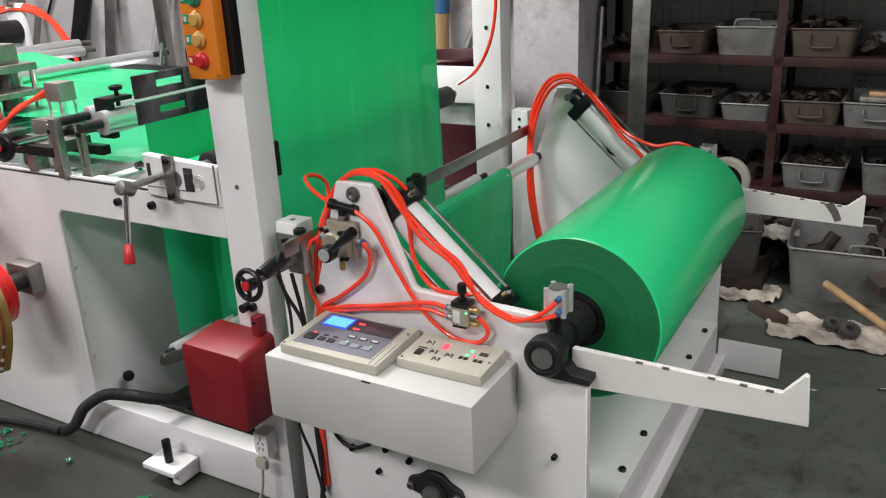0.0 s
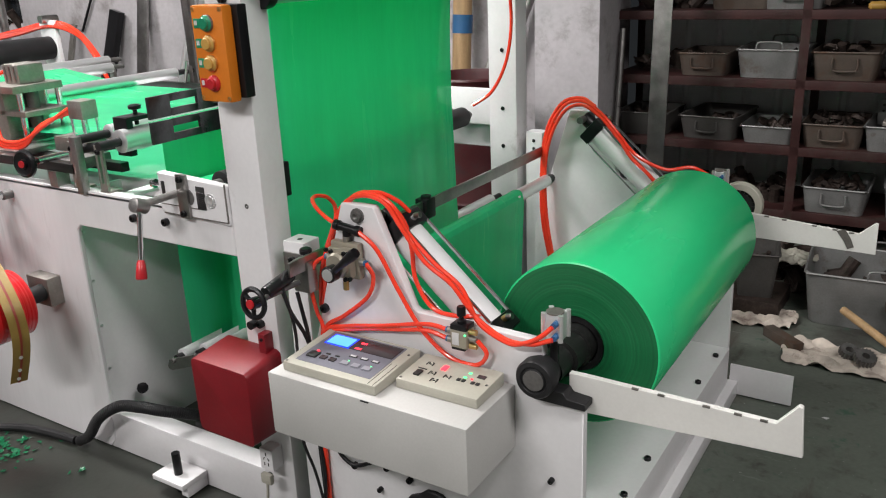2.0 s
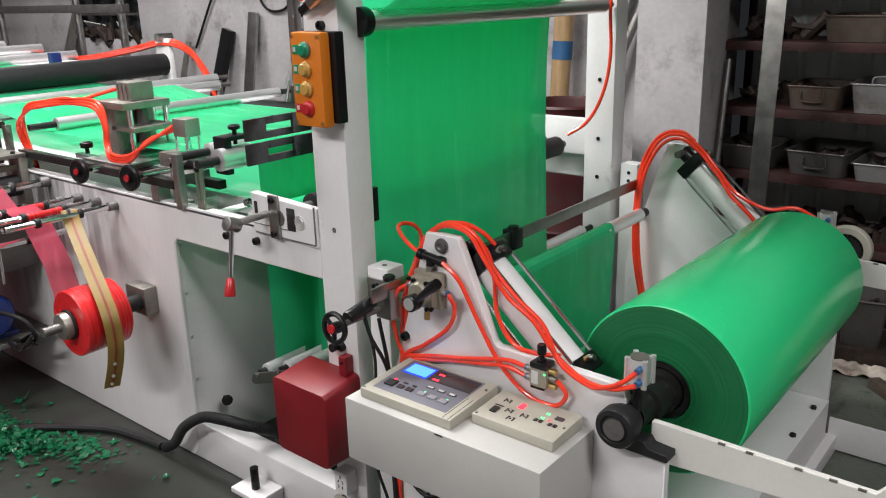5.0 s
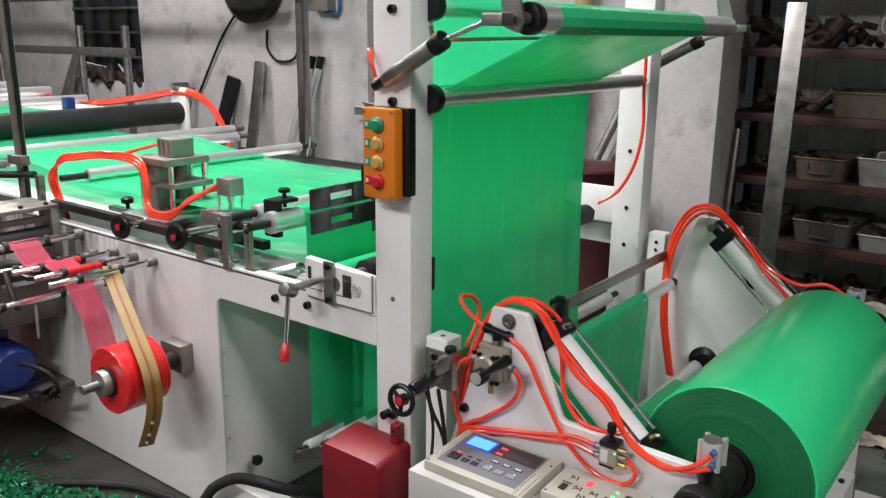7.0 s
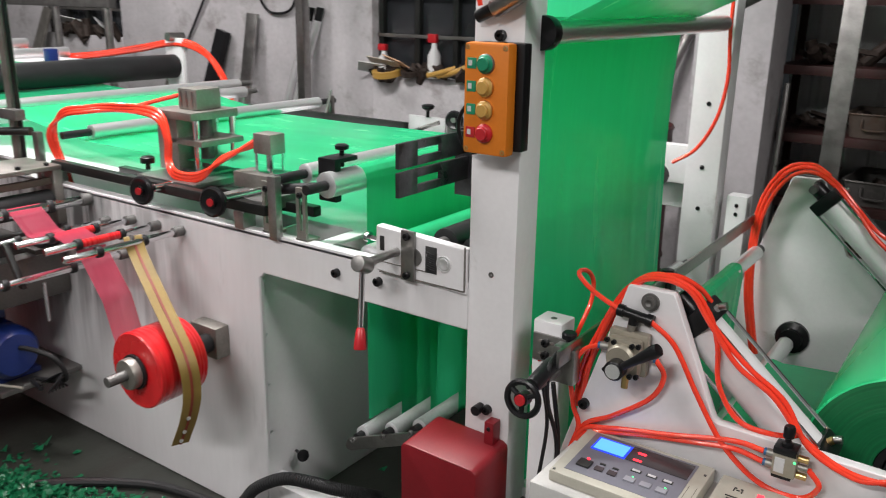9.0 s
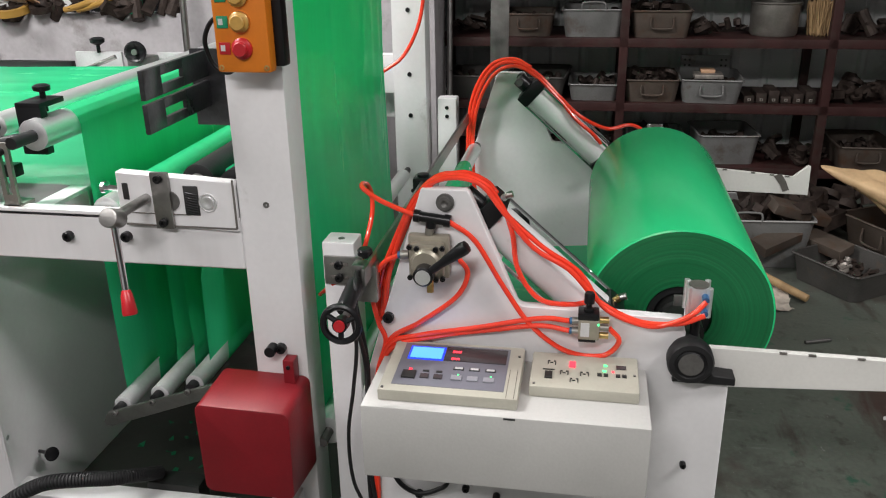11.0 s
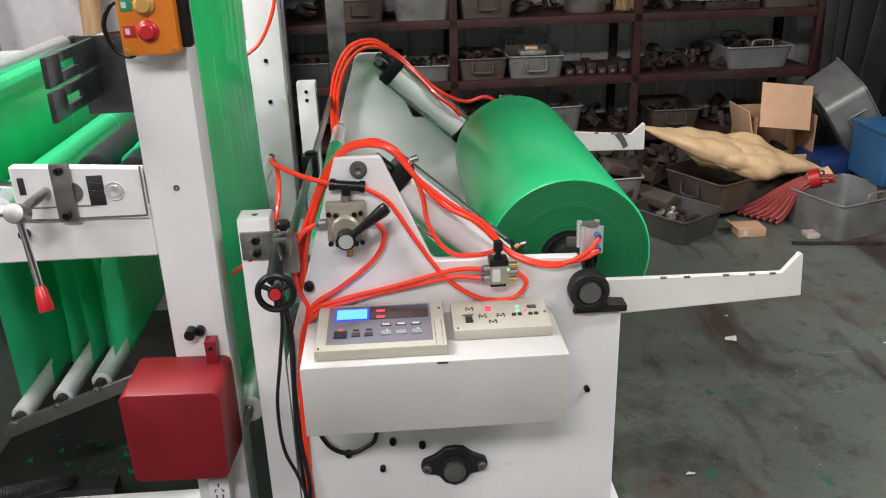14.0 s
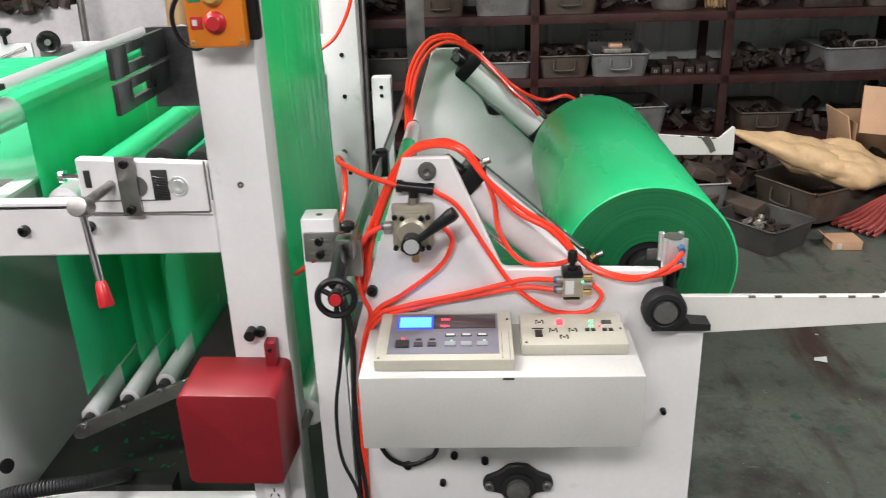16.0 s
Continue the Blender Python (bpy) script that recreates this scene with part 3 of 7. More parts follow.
    # rollers of the deck
    on_shaft(m, "deck_roller", -0.445, 0.893, 0.03, 1.1, 0.0285, ALU, 0.011, 0.06, RUBBER)
    on_shaft(m, "deck_roller", -0.56, 0.895, 0.085, 1.1, 0.022, ALU, 0.011, 0.09, RUBBER)
    on_shaft(m, "deck_roller", -1.5, 0.885, 0.15, 1.12, 0.021, ALU, 0.011, 0.09, RUBBER)
    on_shaft(m, "deck_roller", -1.95, 0.89, 0.1, 1.15, 0.022, ALU, 0.011, 0.06)
    on_shaft(m, "deck_roller", -2.1, 0.905, 0.1, 1.25, 0.022, ALU, 0.011, 0.06)
    on_shaft(m, "rubber_roller", -2.6, 0.95, 0.15, 1.3, 0.055, RUBBER, 0.015)
    on_shaft(m, "deck_roller", -3.15, 0.92, 0.1, 1.2, 0.03, ALU, 0.012)
    for y in (1.19, -0.01):
        for x in (-1.5, -2.0, -0.56):
            part("roller_bracket", box(x - 0.012, x + 0.012, y - 0.01, y + 0.01, 0.76, 0.905, 0.002), STEEL, m)
    ar = part("roller_arm", box(-2.66, -2.54, 1.3, 1.325, 0.76, 1.08, 0.004), WHITE, m)
    part("roller_arm", box(-2.66, -2.54, 0.0, 0.022, 0.76, 1.04, 0.004), WHITE, m)
    part("arm_pin", rod((-2.6, 1.27, 1.085), (-2.6, 1.36, 1.085), 0.02, 14), STEEL, ar)
    # top rollers between the posts
    on_shaft(m, "top_roller", 0.036, 1.226, 0.06, 1.1, 0.022, ALU, 0.009, 0.05)
    part("roller_collar", rod((0.05, 0.046, 1.226), (0.05, 0.072, 1.226), 0.03, 20, bev=0.004), BLACK, m)
    part("roller_collar", rod((0.03, 1.1, 1.226), (0.03, 1.14, 1.226), 0.014, 16), BLACK, m)
    on_shaft(m, "top_roller", 0.036, 1.412, 0.06, 1.1, 0.022, ALU, 0.009, 0.05)
    part("roller_collar", rod((0.05, 0.046, 1.412), (0.05, 0.072, 1.412), 0.03, 20, bev=0.004), BLACK, m)
    part("roller_collar", rod((0.03, 1.1, 1.412), (0.03, 1.14, 1.412), 0.014, 16), BLACK, m)
    dn = on_shaft(m, "swing_roller", 0.3, 1.386, 0.045, 1.09, 0.027, ALU, 0.012, 0.05)
    part("roller_collar", rod((0.3, 0.02, 1.386), (0.3, 0.05, 1.386), 0.03, 20, bev=0.005), BLACK, dn)
    for y in (-0.01, 1.11):
        part("swing_arm", prism([(0.275, 1.37), (0.305, 1.36), (0.318, 1.38), (0.25, 1.62), (0.225, 1.62)], y - 0.004, y + 0.004, 0.001), STEEL, dn)
    for y in (-0.05, 1.27):
        cy = part("air_cylinder", rod((0.0, y + 0.025, 1.265), (0.135, y + 0.01, 1.335), 0.0165, 20, bev=0.002), STEEL, m)
        part("end_cap", rod((-0.035, y + 0.03, 1.252), (0.005, y + 0.024, 1.268), 0.011, 14), BLACK, cy)
        part("end_cap", rod((0.132, y + 0.01, 1.333), (0.16, y + 0.008, 1.348), 0.0195, 16, bev=0.003), BLACK, cy)
        part("piston_rod", rod((0.155, y + 0.008, 1.345), (0.275, y, 1.385), 0.005, 10), CHROME, cy)
        part("clevis", box(0.255, 0.3, y - 0.01, y + 0.03, 1.372, 1.395, 0.004), STEEL, cy)
    part("air_fitting", rod((0.135, -0.045, 1.345), (0.13, -0.045, 1.372), 0.005, 10), BRASS, m)
    # film guide below the sheet
    on_shaft(m, "guide_roller", 0.055, 0.3, 0.06, 1.1, 0.03, ALU, 0.01)
    part("adjuster_block", box(-0.27, -0.05, YF + 0.01, YF + 0.05, 0.755, 0.87, 0.003), WHITE, m)
    # slotted fork plates
    pl = part("fork_plate", box(-0.162, -0.045, 0.104, 0.112, 0.903, 1.038, 0.001), DARK_STEEL, m, "dull steel plate with slotted arms")
    for z in (0.991, 0.939):
        b = bmesh.new()
        for y0, y1, a0, a1 in ((-0.117, -0.062, 0.0, 0.045), (0.012, 0.104, 0.0, 0.045), (-0.062, 0.012, 0.0, 0.015), (-0.062, 0.012, 0.03, 0.045)):
            box(-0.138, -0.13, y0, y1, z + a0, z + a1, 0.0005, b)
        part("slotted_arm", b, DARK_STEEL, pl)
    return m


def film(m):
    w = thing("green_film_web", (-0.4, 0.5, 0.3), "thin bright green plastic film running over the machine rollers", "plastic film")
    a, c = 0.11, 0.842
    part("unwind_span", sheet([(0.64, 0.425), (0.36, 0.402), (0.335, 0.408), (0.315, 0.402), (0.303, 0.385), (0.24, 0.19)], a, c, nz=5, waves=0.001), FILM, w)
    part("rising_span", sheet([(0.215, 0.19), (0.2335, 0.605), (0.2335, 0.622), (0.229, 0.635), (0.22, 0.6415), (0.212, 0.6432), (0.203, 0.6415), (0.195, 0.635), (0.19, 0.622), (0.186, 0.6), (0.083, 0.29)], a, c, nz=6, waves=0.0018, seed=2), FILM, w)
    part("tall_span", sheet([(0.03, 0.26), (0.015, 0.45), (0.008, 0.6), (0.0, 0.9), (0.004, 1.1), (0.012, 1.226)], a, c, ny=110, nz=8, waves=0.0014, seed=7), FILM, w)
    part("top_span", sheet([(0.012, 1.226), (0.02, 1.245), (0.036, 1.251), (0.054, 1.246), (0.29, 1.357), (0.31, 1.358), (0.327, 1.373), (0.33, 1.39), (0.32, 1.408), (0.3, 1.415), (0.036, 1.437), (0.014, 1.425)], a, c, nz=4, seed=11), FILM, w)
    part("falling_span", sheet([(0.01, 1.42), (-0.03, 1.1), (-0.058, 0.83)], a, c, ny=60, nz=8, waves=0.002, seed=13), FILM, w)
    part("nip_span", sheet([(-0.058, 0.82), (-0.075, 0.845), (-0.122, 0.82), (-0.126, 0.79), (-0.15, 0.77), (-0.2, 0.6), (-0.2055, 0.41)], a, c, nz=4, seed=17), FILM, w)
    over = [(-0.294, 0.7), (-0.2945, 0.74)] + [(-0.325 + 0.0305 * math.cos(k * math.pi / 12), 0.754 + 0.0305 * math.sin(k * math.pi / 12)) for k in range(13)] + [(-0.3555, 0.74), (-0.356, 0.7)]
    part("idler_span", sheet(over, 0.08, c, nz=2, waves=0.0, seed=19), FILM, w)
    lo, hi = 0.205, 0.93
    for (x, z), seed in zip(DANCER_ROLLERS, (37, 29, 23)):
        part("dancer_span", sheet([(x + 0.0205, z + 0.04), (x + 0.017, 0.55), (x + 0.015, 0.72)], lo, hi, seed=seed), FILM, w)
        if x > -0.39:
            part("dancer_span", sheet([(x - 0.0205, z + 0.04), (x - 0.019, 0.55), (x - 0.02, 0.72)], lo, hi, seed=seed + 3), FILM, w)
    part("deck_span", sheet([(-0.4165, 0.3), (-0.417, 0.5), (-0.4145, 0.88), (-0.4145, 0.893), (-0.418, 0.9075), (-0.427, 0.918), (-0.44, 0.9232), (-0.453, 0.9222), (-0.465, 0.916), (-0.535, 0.8755), (-0.548, 0.8715), (-0.56, 0.871), (-0.58, 0.8705), (-0.8, 0.866), (-1.1, 0.861), (-1.5, 0.862), (-1.7, 0.882), (-1.93, 0.9125), (-1.95, 0.9145), (-1.97, 0.9125), (-2.1, 0.881), (-2.5, 0.887), (-2.6, 0.892), (-2.7, 0.9), (-3.15, 0.953), (-3.6, 0.95)], 0.13, 0.92, nz=5, seed=31), FILM, w)
    return w


# ---- the dancer below the nip ----
DANCER_PIVOT = (-0.06, 0.5, 0.42)
DANCER_ROLLERS = ((-0.395, 0.289), (-0.308, 0.328), (-0.228, 0.363))


def dancer():
    t = thing("dancer_frame", DANCER_PIVOT, "swinging flat steel bars carrying three bare metal rollers under the film", "dancer")
    for y in (0.052, 1.07):
        d = part("dancer_bar", prism([(-0.424, 0.264), (-0.416, 0.285), (-0.06, 0.434), (-0.045, 0.42), (-0.06, 0.406), (-0.408, 0.255), (-0.42, 0.256)], y, y + 0.008, 0.001), STEEL, t)
        for x, z in DANCER_ROLLERS:
            bolt(d, x, y, z, 0.0065, 0.007, GUNMETAL)
    for x, z in DANCER_ROLLERS:
        # paler, less metallic than the other rollers, standing in for bright reflections
        on_shaft(t, "dancer_roller", x, z, 0.08, 1.05, 0.0195, PALE_STEEL, 0.011, 0.02, RUBBER)
        loop = [(x + 0.0205, z + 0.045)] + [(x + 0.0205 * math.cos(k * math.pi / 8), z - 0.0205 * math.sin(k * math.pi / 8)) for k in range(9)] + [(x - 0.0205, z + 0.045)]
        part("film_loop", sheet(loop, 0.205, 0.93, nz=2, waves=0.0), FILM, t, "green film looped under a roller")
    part("pivot_shaft", rod((-0.06, 0.03, 0.42), (-0.06, 1.14, 0.42), 0.012, 16), GUNMETAL, t)
    return t


# ---- the unwind stand ----
def stand():
    s = thing("film_unwind_stand", (0.45, 0.5, 0), "white painted steel unwind stand holding a roll of film", "stand")
    out = [(0.155, 0.0), (0.155, 0.45), (0.182, 0.545), (0.272, 0.838), (0.348, 0.838), (0.352, 0.832), (0.432, 0.645), (0.44, 0.64), (0.7, 0.634), (0.706, 0.61), (0.706, 0.575), (0.712, 0.534), (0.782, 0.532), (0.785, 0.0)]
    near = part("side_plate", prism(out, -0.022, -0.002, 0.0015), WHITE, s)
    far = part("side_plate", prism(out, 1.075, 1.095, 0.0015), WHITE, s)
    for x, z in ((0.312, 0.817),):
        part("pivot_pin", lathe((x, -0.022, z), (0, -1, 0), [(0, 0.015), (0.004, 0.015), (0.004, 0.011), (0.01, 0.011), (0.01, 0.006), (0.004, 0)], 20), GUNMETAL, near)
        part("pivot_pin", rod((x + 0.03, 1.05, z + 0.01), (x + 0.03, 1.08, z + 0.01), 0.012, 16), GUNMETAL, far)
    for x, z, r in ((0.21, 0.605, 0.0095), (0.723, 0.357, 0.0055), (0.255, 0.24, 0.0075), (0.292, 0.3, 0.006), (0.343, 0.262, 0.007), (0.4, 0.25, 0.007), (0.32, 0.2, 0.006)):
        bolt(near, x, -0.022, z, r, 0.011)
    # left upright of the stand
    up = part("upright", box(0.093, 0.15, -0.008, 0.045, 0, 0.731, 0.004), WHITE, s)
    fu = part("upright", box(0.083, 0.141, 1.158, 1.21, 0, 0.744, 0.004), WHITE, s)
    for z in (0.716, 0.69):
        part("tapped_hole", lathe((0.112, 1.1575, z), (0, -1, 0), [(0, 0.006), (0.002, 0.005), (0.002, 0.003), (0, 0)], 12), BLACK, fu)
    br = part("bracket", box(0.097, 0.165, -0.014, -0.0082, 0.656, 0.708, 0.001), STEEL, up)
    for z in (0.694, 0.67):
        part("slot", box(0.108, 0.14, -0.0155, -0.013, z - 0.003, z + 0.003, 0.001), EDGE_WORN, br)
        bolt(br, 0.124, -0.014, z, 0.0075, 0.009)
    part("tapped_hole", rod((0.122, 0.015, 0.73), (0.122, 0.015, 0.7315), 0.006, 12), GUNMETAL, up)
    # cross bar with its slides
    cb = part("cross_bar", box(0.188, 0.194, -0.1, 1.09, 0.695, 0.725, 0.001), STEEL, s, "plain flat steel bar across the stand")
    part("slide_block", box(0.158, 0.2, -0.055, -0.028, 0.645, 0.712, 0.003), STEEL, cb)
    part("slide_knob", lathe((0.176, -0.03, 0.716), (0, 0, 1), [(0, 0.006), (0.004, 0.006), (0.006, 0.013), (0.014, 0.013), (0.017, 0.01), (0.017, 0)], 16), BLACK, cb)
    part("slide_knob", lathe((0.19, 0.4, 0.722), (0, 0, 1), [(0, 0.006), (0.006, 0.013), (0.014, 0.013), (0.017, 0)], 16), BLACK, cb)
    part("slide_block", box(0.17, 0.205, 0.38, 0.42, 0.68, 0.73, 0.004), BLACK, cb)
    # handwheel
    hub = Vector((0.178, -0.19, 0.672))
    ax = Vector((0.0, -1, 0.1)).normalized()
    sp = part("handwheel_spindle", rod(hub, (0.17, -0.04, 0.665), 0.006, 12), GUNMETAL, s)
    part("universal_joint", rod((0.171, -0.15, 0.676), (0.171, -0.075, 0.69), 0.014, 14, bev=0.004), BLACK, sp)
    b = bmesh.new()
    q = ax.to_track_quat("Z", "Y").to_matrix().to_4x4()
    ring = [(0.028 * math.cos(a), 0.028 * math.sin(a), 0) for a in [2 * math.pi * i / 24 for i in range(25)]]
    tube(ring, 0.0055, 8, 2, b)
    for k in range(3):
        a = 2 * math.pi * k / 3 + 0.5
        rod((0, 0, 0), (0.027 * math.cos(a), 0.027 * math.sin(a), 0), 0.0045, 8, bm=b)
    bmesh.ops.transform(b, matrix=Matrix.Translation(hub) @ q, verts=b.verts)
    rod(hub - ax * 0.01, hub + ax * 0.008, 0.012, 16, bm=b)
    wh = part("handwheel", b, BLACK, sp)
    part("wheel_cap", rod(hub + ax * 0.008, hub + ax * 0.0115, 0.009, 16), RED_KNOB, wh)
    # rollers of the stand
    on_shaft(s, "guide_roller", 0.212, 0.622, 0.03, 1.04, 0.019, ALU, 0.008, 0.04, BLACK)
    part("roller_collar", rod((0.212, 1.04, 0.622), (0.212, 1.075, 0.622), 0.014, 14), BLACK, s)
    on_shaft(s, "guide_roller", 0.228, 0.19, 0.03, 1.02, 0.016, ALU, 0.008)
    on_shaft(s, "guide_roller", -0.013, 0.52, 0.03, 1.09, 0.02, ALU, 0.01, 0.06, BLACK)
    on_shaft(s, "guide_roller", 0.325, 0.385, 0.03, 1.02, 0.021, ALU, 0.01, 0.05, BLACK)
    part("bearing_flange", lathe((0.33, 1.075, 0.39), (0, -1, 0), [(0, 0.045), (0.012, 0.045), (0.02, 0.03), (0.035, 0.03), (0.035, 0)], 20), BLACK, s)
    # bearing flange low on the near plate
    b = prism([(0.395, 0.2), (0.4, 0.185), (0.43, 0.178), (0.442, 0.16), (0.462, 0.152), (0.482, 0.16), (0.494, 0.178), (0.524, 0.185), (0.529, 0.2), (0.524, 0.215), (0.5, 0.226), (0.48, 0.242), (0.462, 0.244), (0.444, 0.242), (0.424, 0.226), (0.4, 0.215)], -0.034, -0.021, 0.003)
    fl = part("bearing_flange", b, RUBBER, near, "black cast two-bolt bearing flange")
    part("shaft_end", rod((0.462, -0.05, 0.195), (0.462, -0.02, 0.195), 0.022, 24, bev=0.003), GUNMETAL, fl)
    part("bearing_ring", rod((0.462, -0.04, 0.195), (0.462, -0.03, 0.195), 0.032, 24, bev=0.002), RUBBER, fl)
    bolt(fl, 0.408, -0.034, 0.2, 0.009, 0.009, GUNMETAL)
    bolt(fl, 0.516, -0.034, 0.2, 0.009, 0.009, GUNMETAL)
    # base beam, floor channel and the long loading arms
    bb = part("base_beam", box(0.56, 0.79, 0.0, 1.073, 0.02, 0.165, 0.003), WHITE, s)
    part("floor_channel", box(0.775, 0.815, -0.02, 1.1, 0.0, 0.05, 0.003), WHITE, s)
    for y in (0.12, 0.25, 0.405, 0.62, 0.82, 1.0):
        bolt(bb, 0.768, y, 0.165, 0.008, 0.008, None, (0, 0, 1))
    part("low_arm", box(0.79, 0.968, 1.1, 1.108, 0.005, 0.1, 0.001), WHITE, s)
    for y in (0.0, 1.03):
        arm = [(0.76, 0.53), (1.136, 0.523), (1.134, 0.604), (1.128, 0.606), (1.092, 0.573), (0.775, 0.6), (0.745, 0.603)]
        if y < 0.5:
            arm = [(0.745, 0.5), (1.137, 0.52), (1.13, 0.606), (1.124, 0.608), (1.094, 0.57), (0.775, 0.574), (0.745, 0.574)]
        r = part("loading_arm", prism(arm, y, y + 0.012, 0.001), ARM_WHITE, s, "scuffed white flat loading arm with an upturned tip")
        for x in (0.86, 0.905, 0.98, 1.03, 1.07):
            top = 0.574 - (x - 0.775) * 0.0125 if y < 0.5 else 0.6 - (x - 0.775) * 0.085
            part("paint_chip", box(x, x + 0.012, y - 0.0006, y + 0.003, top - 0.003, top + 0.0004, 0), EDGE_WORN, r)
    part("paint_scar", prism([(1.04, 0.575), (1.06, 0.582), (1.075, 0.56), (1.085, 0.537), (1.07, 0.53), (1.06, 0.55)], 1.0285, 1.03, 0), EDGE_WORN, s)
    part("hook_plate", prism([(0.69, 0.524), (0.79, 0.524), (0.79, 0.537), (0.755, 0.54), (0.748, 0.55), (0.7, 0.55)], -0.034, 0.0, 0.001), RUBBER, near)
    # two air cylinders that lift the arms
    for y, side in ((0.04, near), (1.035, far)):
        p, q = (Vector((0.358, y, 0.79)), Vector((0.582, y, 0.59))) if y < 0.5 else (Vector((0.362, y, 0.806)), Vector((0.59, y, 0.6)))
        d = (q - p).normalized()
        n = Vector((d.z, 0, -d.x))
        cy = part("air_cylinder", rod(p + d * 0.03, q - d * 0.01, 0.0345, 28), WHITE, side, "white air cylinder barrel with chrome tie rods")
        for a, o in ((p, 0.0), (q, -0.03)):
            b = box(-0.039, 0.039, -0.039, 0.039, 0, 0.035, 0.005)
            bmesh.ops.transform(b, matrix=Matrix.Translation(a + d * o) @ d.to_track_quat("Z", "Y").to_matrix().to_4x4(), verts=b.verts)
            part("end_block", b, BLACK, cy)
        part("clevis", rod(p - d * 0.035, p + d * 0.005, 0.02, 14, bev=0.004), BLACK, cy)
        part("clevis_pin", rod(p - d * 0.028 - Vector((0, 0.045, 0)), p - d * 0.028 + Vector((0, 0.02, 0)), 0.01, 16), GUNMETAL, cy)
        for u in (-1, 1):
            for v in (-1, 1):
                o = n * 0.035 * u + Vector((0, 0.035 * v, 0))
                part("tie_rod", rod(p + o + d * 0.02, q + o - d * 0.01, 0.0035, 8), CHROME, cy)
        part("piston_rod", rod(q, q + d * 0.08, 0.008, 12), CHROME, cy)
        f = part("speed_fitting", rod(p + d * 0.02 - n * 0.036, p + d * 0.02 - n * 0.046, 0.006, 12), ALU, cy)
        part("knurled_screw", rod(p + d * 0.02 - n * 0.046, p + d * 0.026 - n * 0.057, 0.0062, 12), STEEL, f)
        f = part("speed_fitting", rod(q - d * 0.02 - n * 0.034, q - d * 0.018 - n * 0.048, 0.0065, 12), BRASS, cy)
        part("knurled_screw", rod(q - d * 0.018 - n * 0.048, q - d * 0.012 - n * 0.058, 0.0065, 12), STEEL, f)
    # small lifting cylinders at both shaft ends
    for y in (-0.03, 1.075):
        b = bmesh.new()
        box(0.704, 0.738, y + 0.008, y + 0.042, 0.64, 0.69, 0.004, b)
        for dx in (0.705, 0.737):
            for dy in (y + 0.009, y + 0.041):
                rod((dx, dy, 0.64), (dx, dy, 0.6905), 0.005, 8, bm=b)
        c = part("clamp_cylinder", b, ALU, s, "grooved aluminium compact cylinder")
        part("cylinder_cap", rod((0.721, y + 0.022, 0.689), (0.721, y + 0.022, 0.692), 0.016, 20), ZINC, c)
        part("ram", rod((0.721, y + 0.02, 0.59), (0.721, y + 0.02, 0.641), 0.008, 12), BLACK, c)
        for z in (0.676, 0.652):
            part("air_fitting", rod((0.73, y + 0.008, z), (0.73, y - 0.006, z - 0.001), 0.0055, 12), BLUE_PLASTIC, c)
    part("angle_plate", box(0.69, 0.724, 0.045, 0.05, 0.625, 0.645, 0.001), GUNMETAL, s)
    w = part("brake_wheel", lathe((0.757, 1.19, 0.567), (0, 1, 0), [(0, 0.046), (0, 0.063), (0.003, 0.066), (0.026, 0.066), (0.03, 0.062), (0.03, 0.046), (0, 0.046)], 44), PAD, far, "cream coloured ring of a brake wheel")
    part("brake_web", lathe((0.757, 1.195, 0.567), (0, 1, 0), [(0, 0.0), (0, 0.046), (0.012, 0.046), (0.012, 0)], 40), OIL, w)
    for k in range(20):
        a = k * math.pi / 10
        part("web_rib", box(0.036, 0.046, -0.0015, 0.0015, -0.003, 0.0, 0, m=Matrix.Translation((0.757, 1.195, 0.567)) @ pose(0, 0, 0, 90, 0, 0) @ pose(0, 0, 0, 0, 0, math.degrees(a))), STEEL, w)
    part("brake_hub", rod((0.757, 1.096, 0.567), (0.757, 1.196, 0.567), 0.02, 18), OIL, w)
    return s


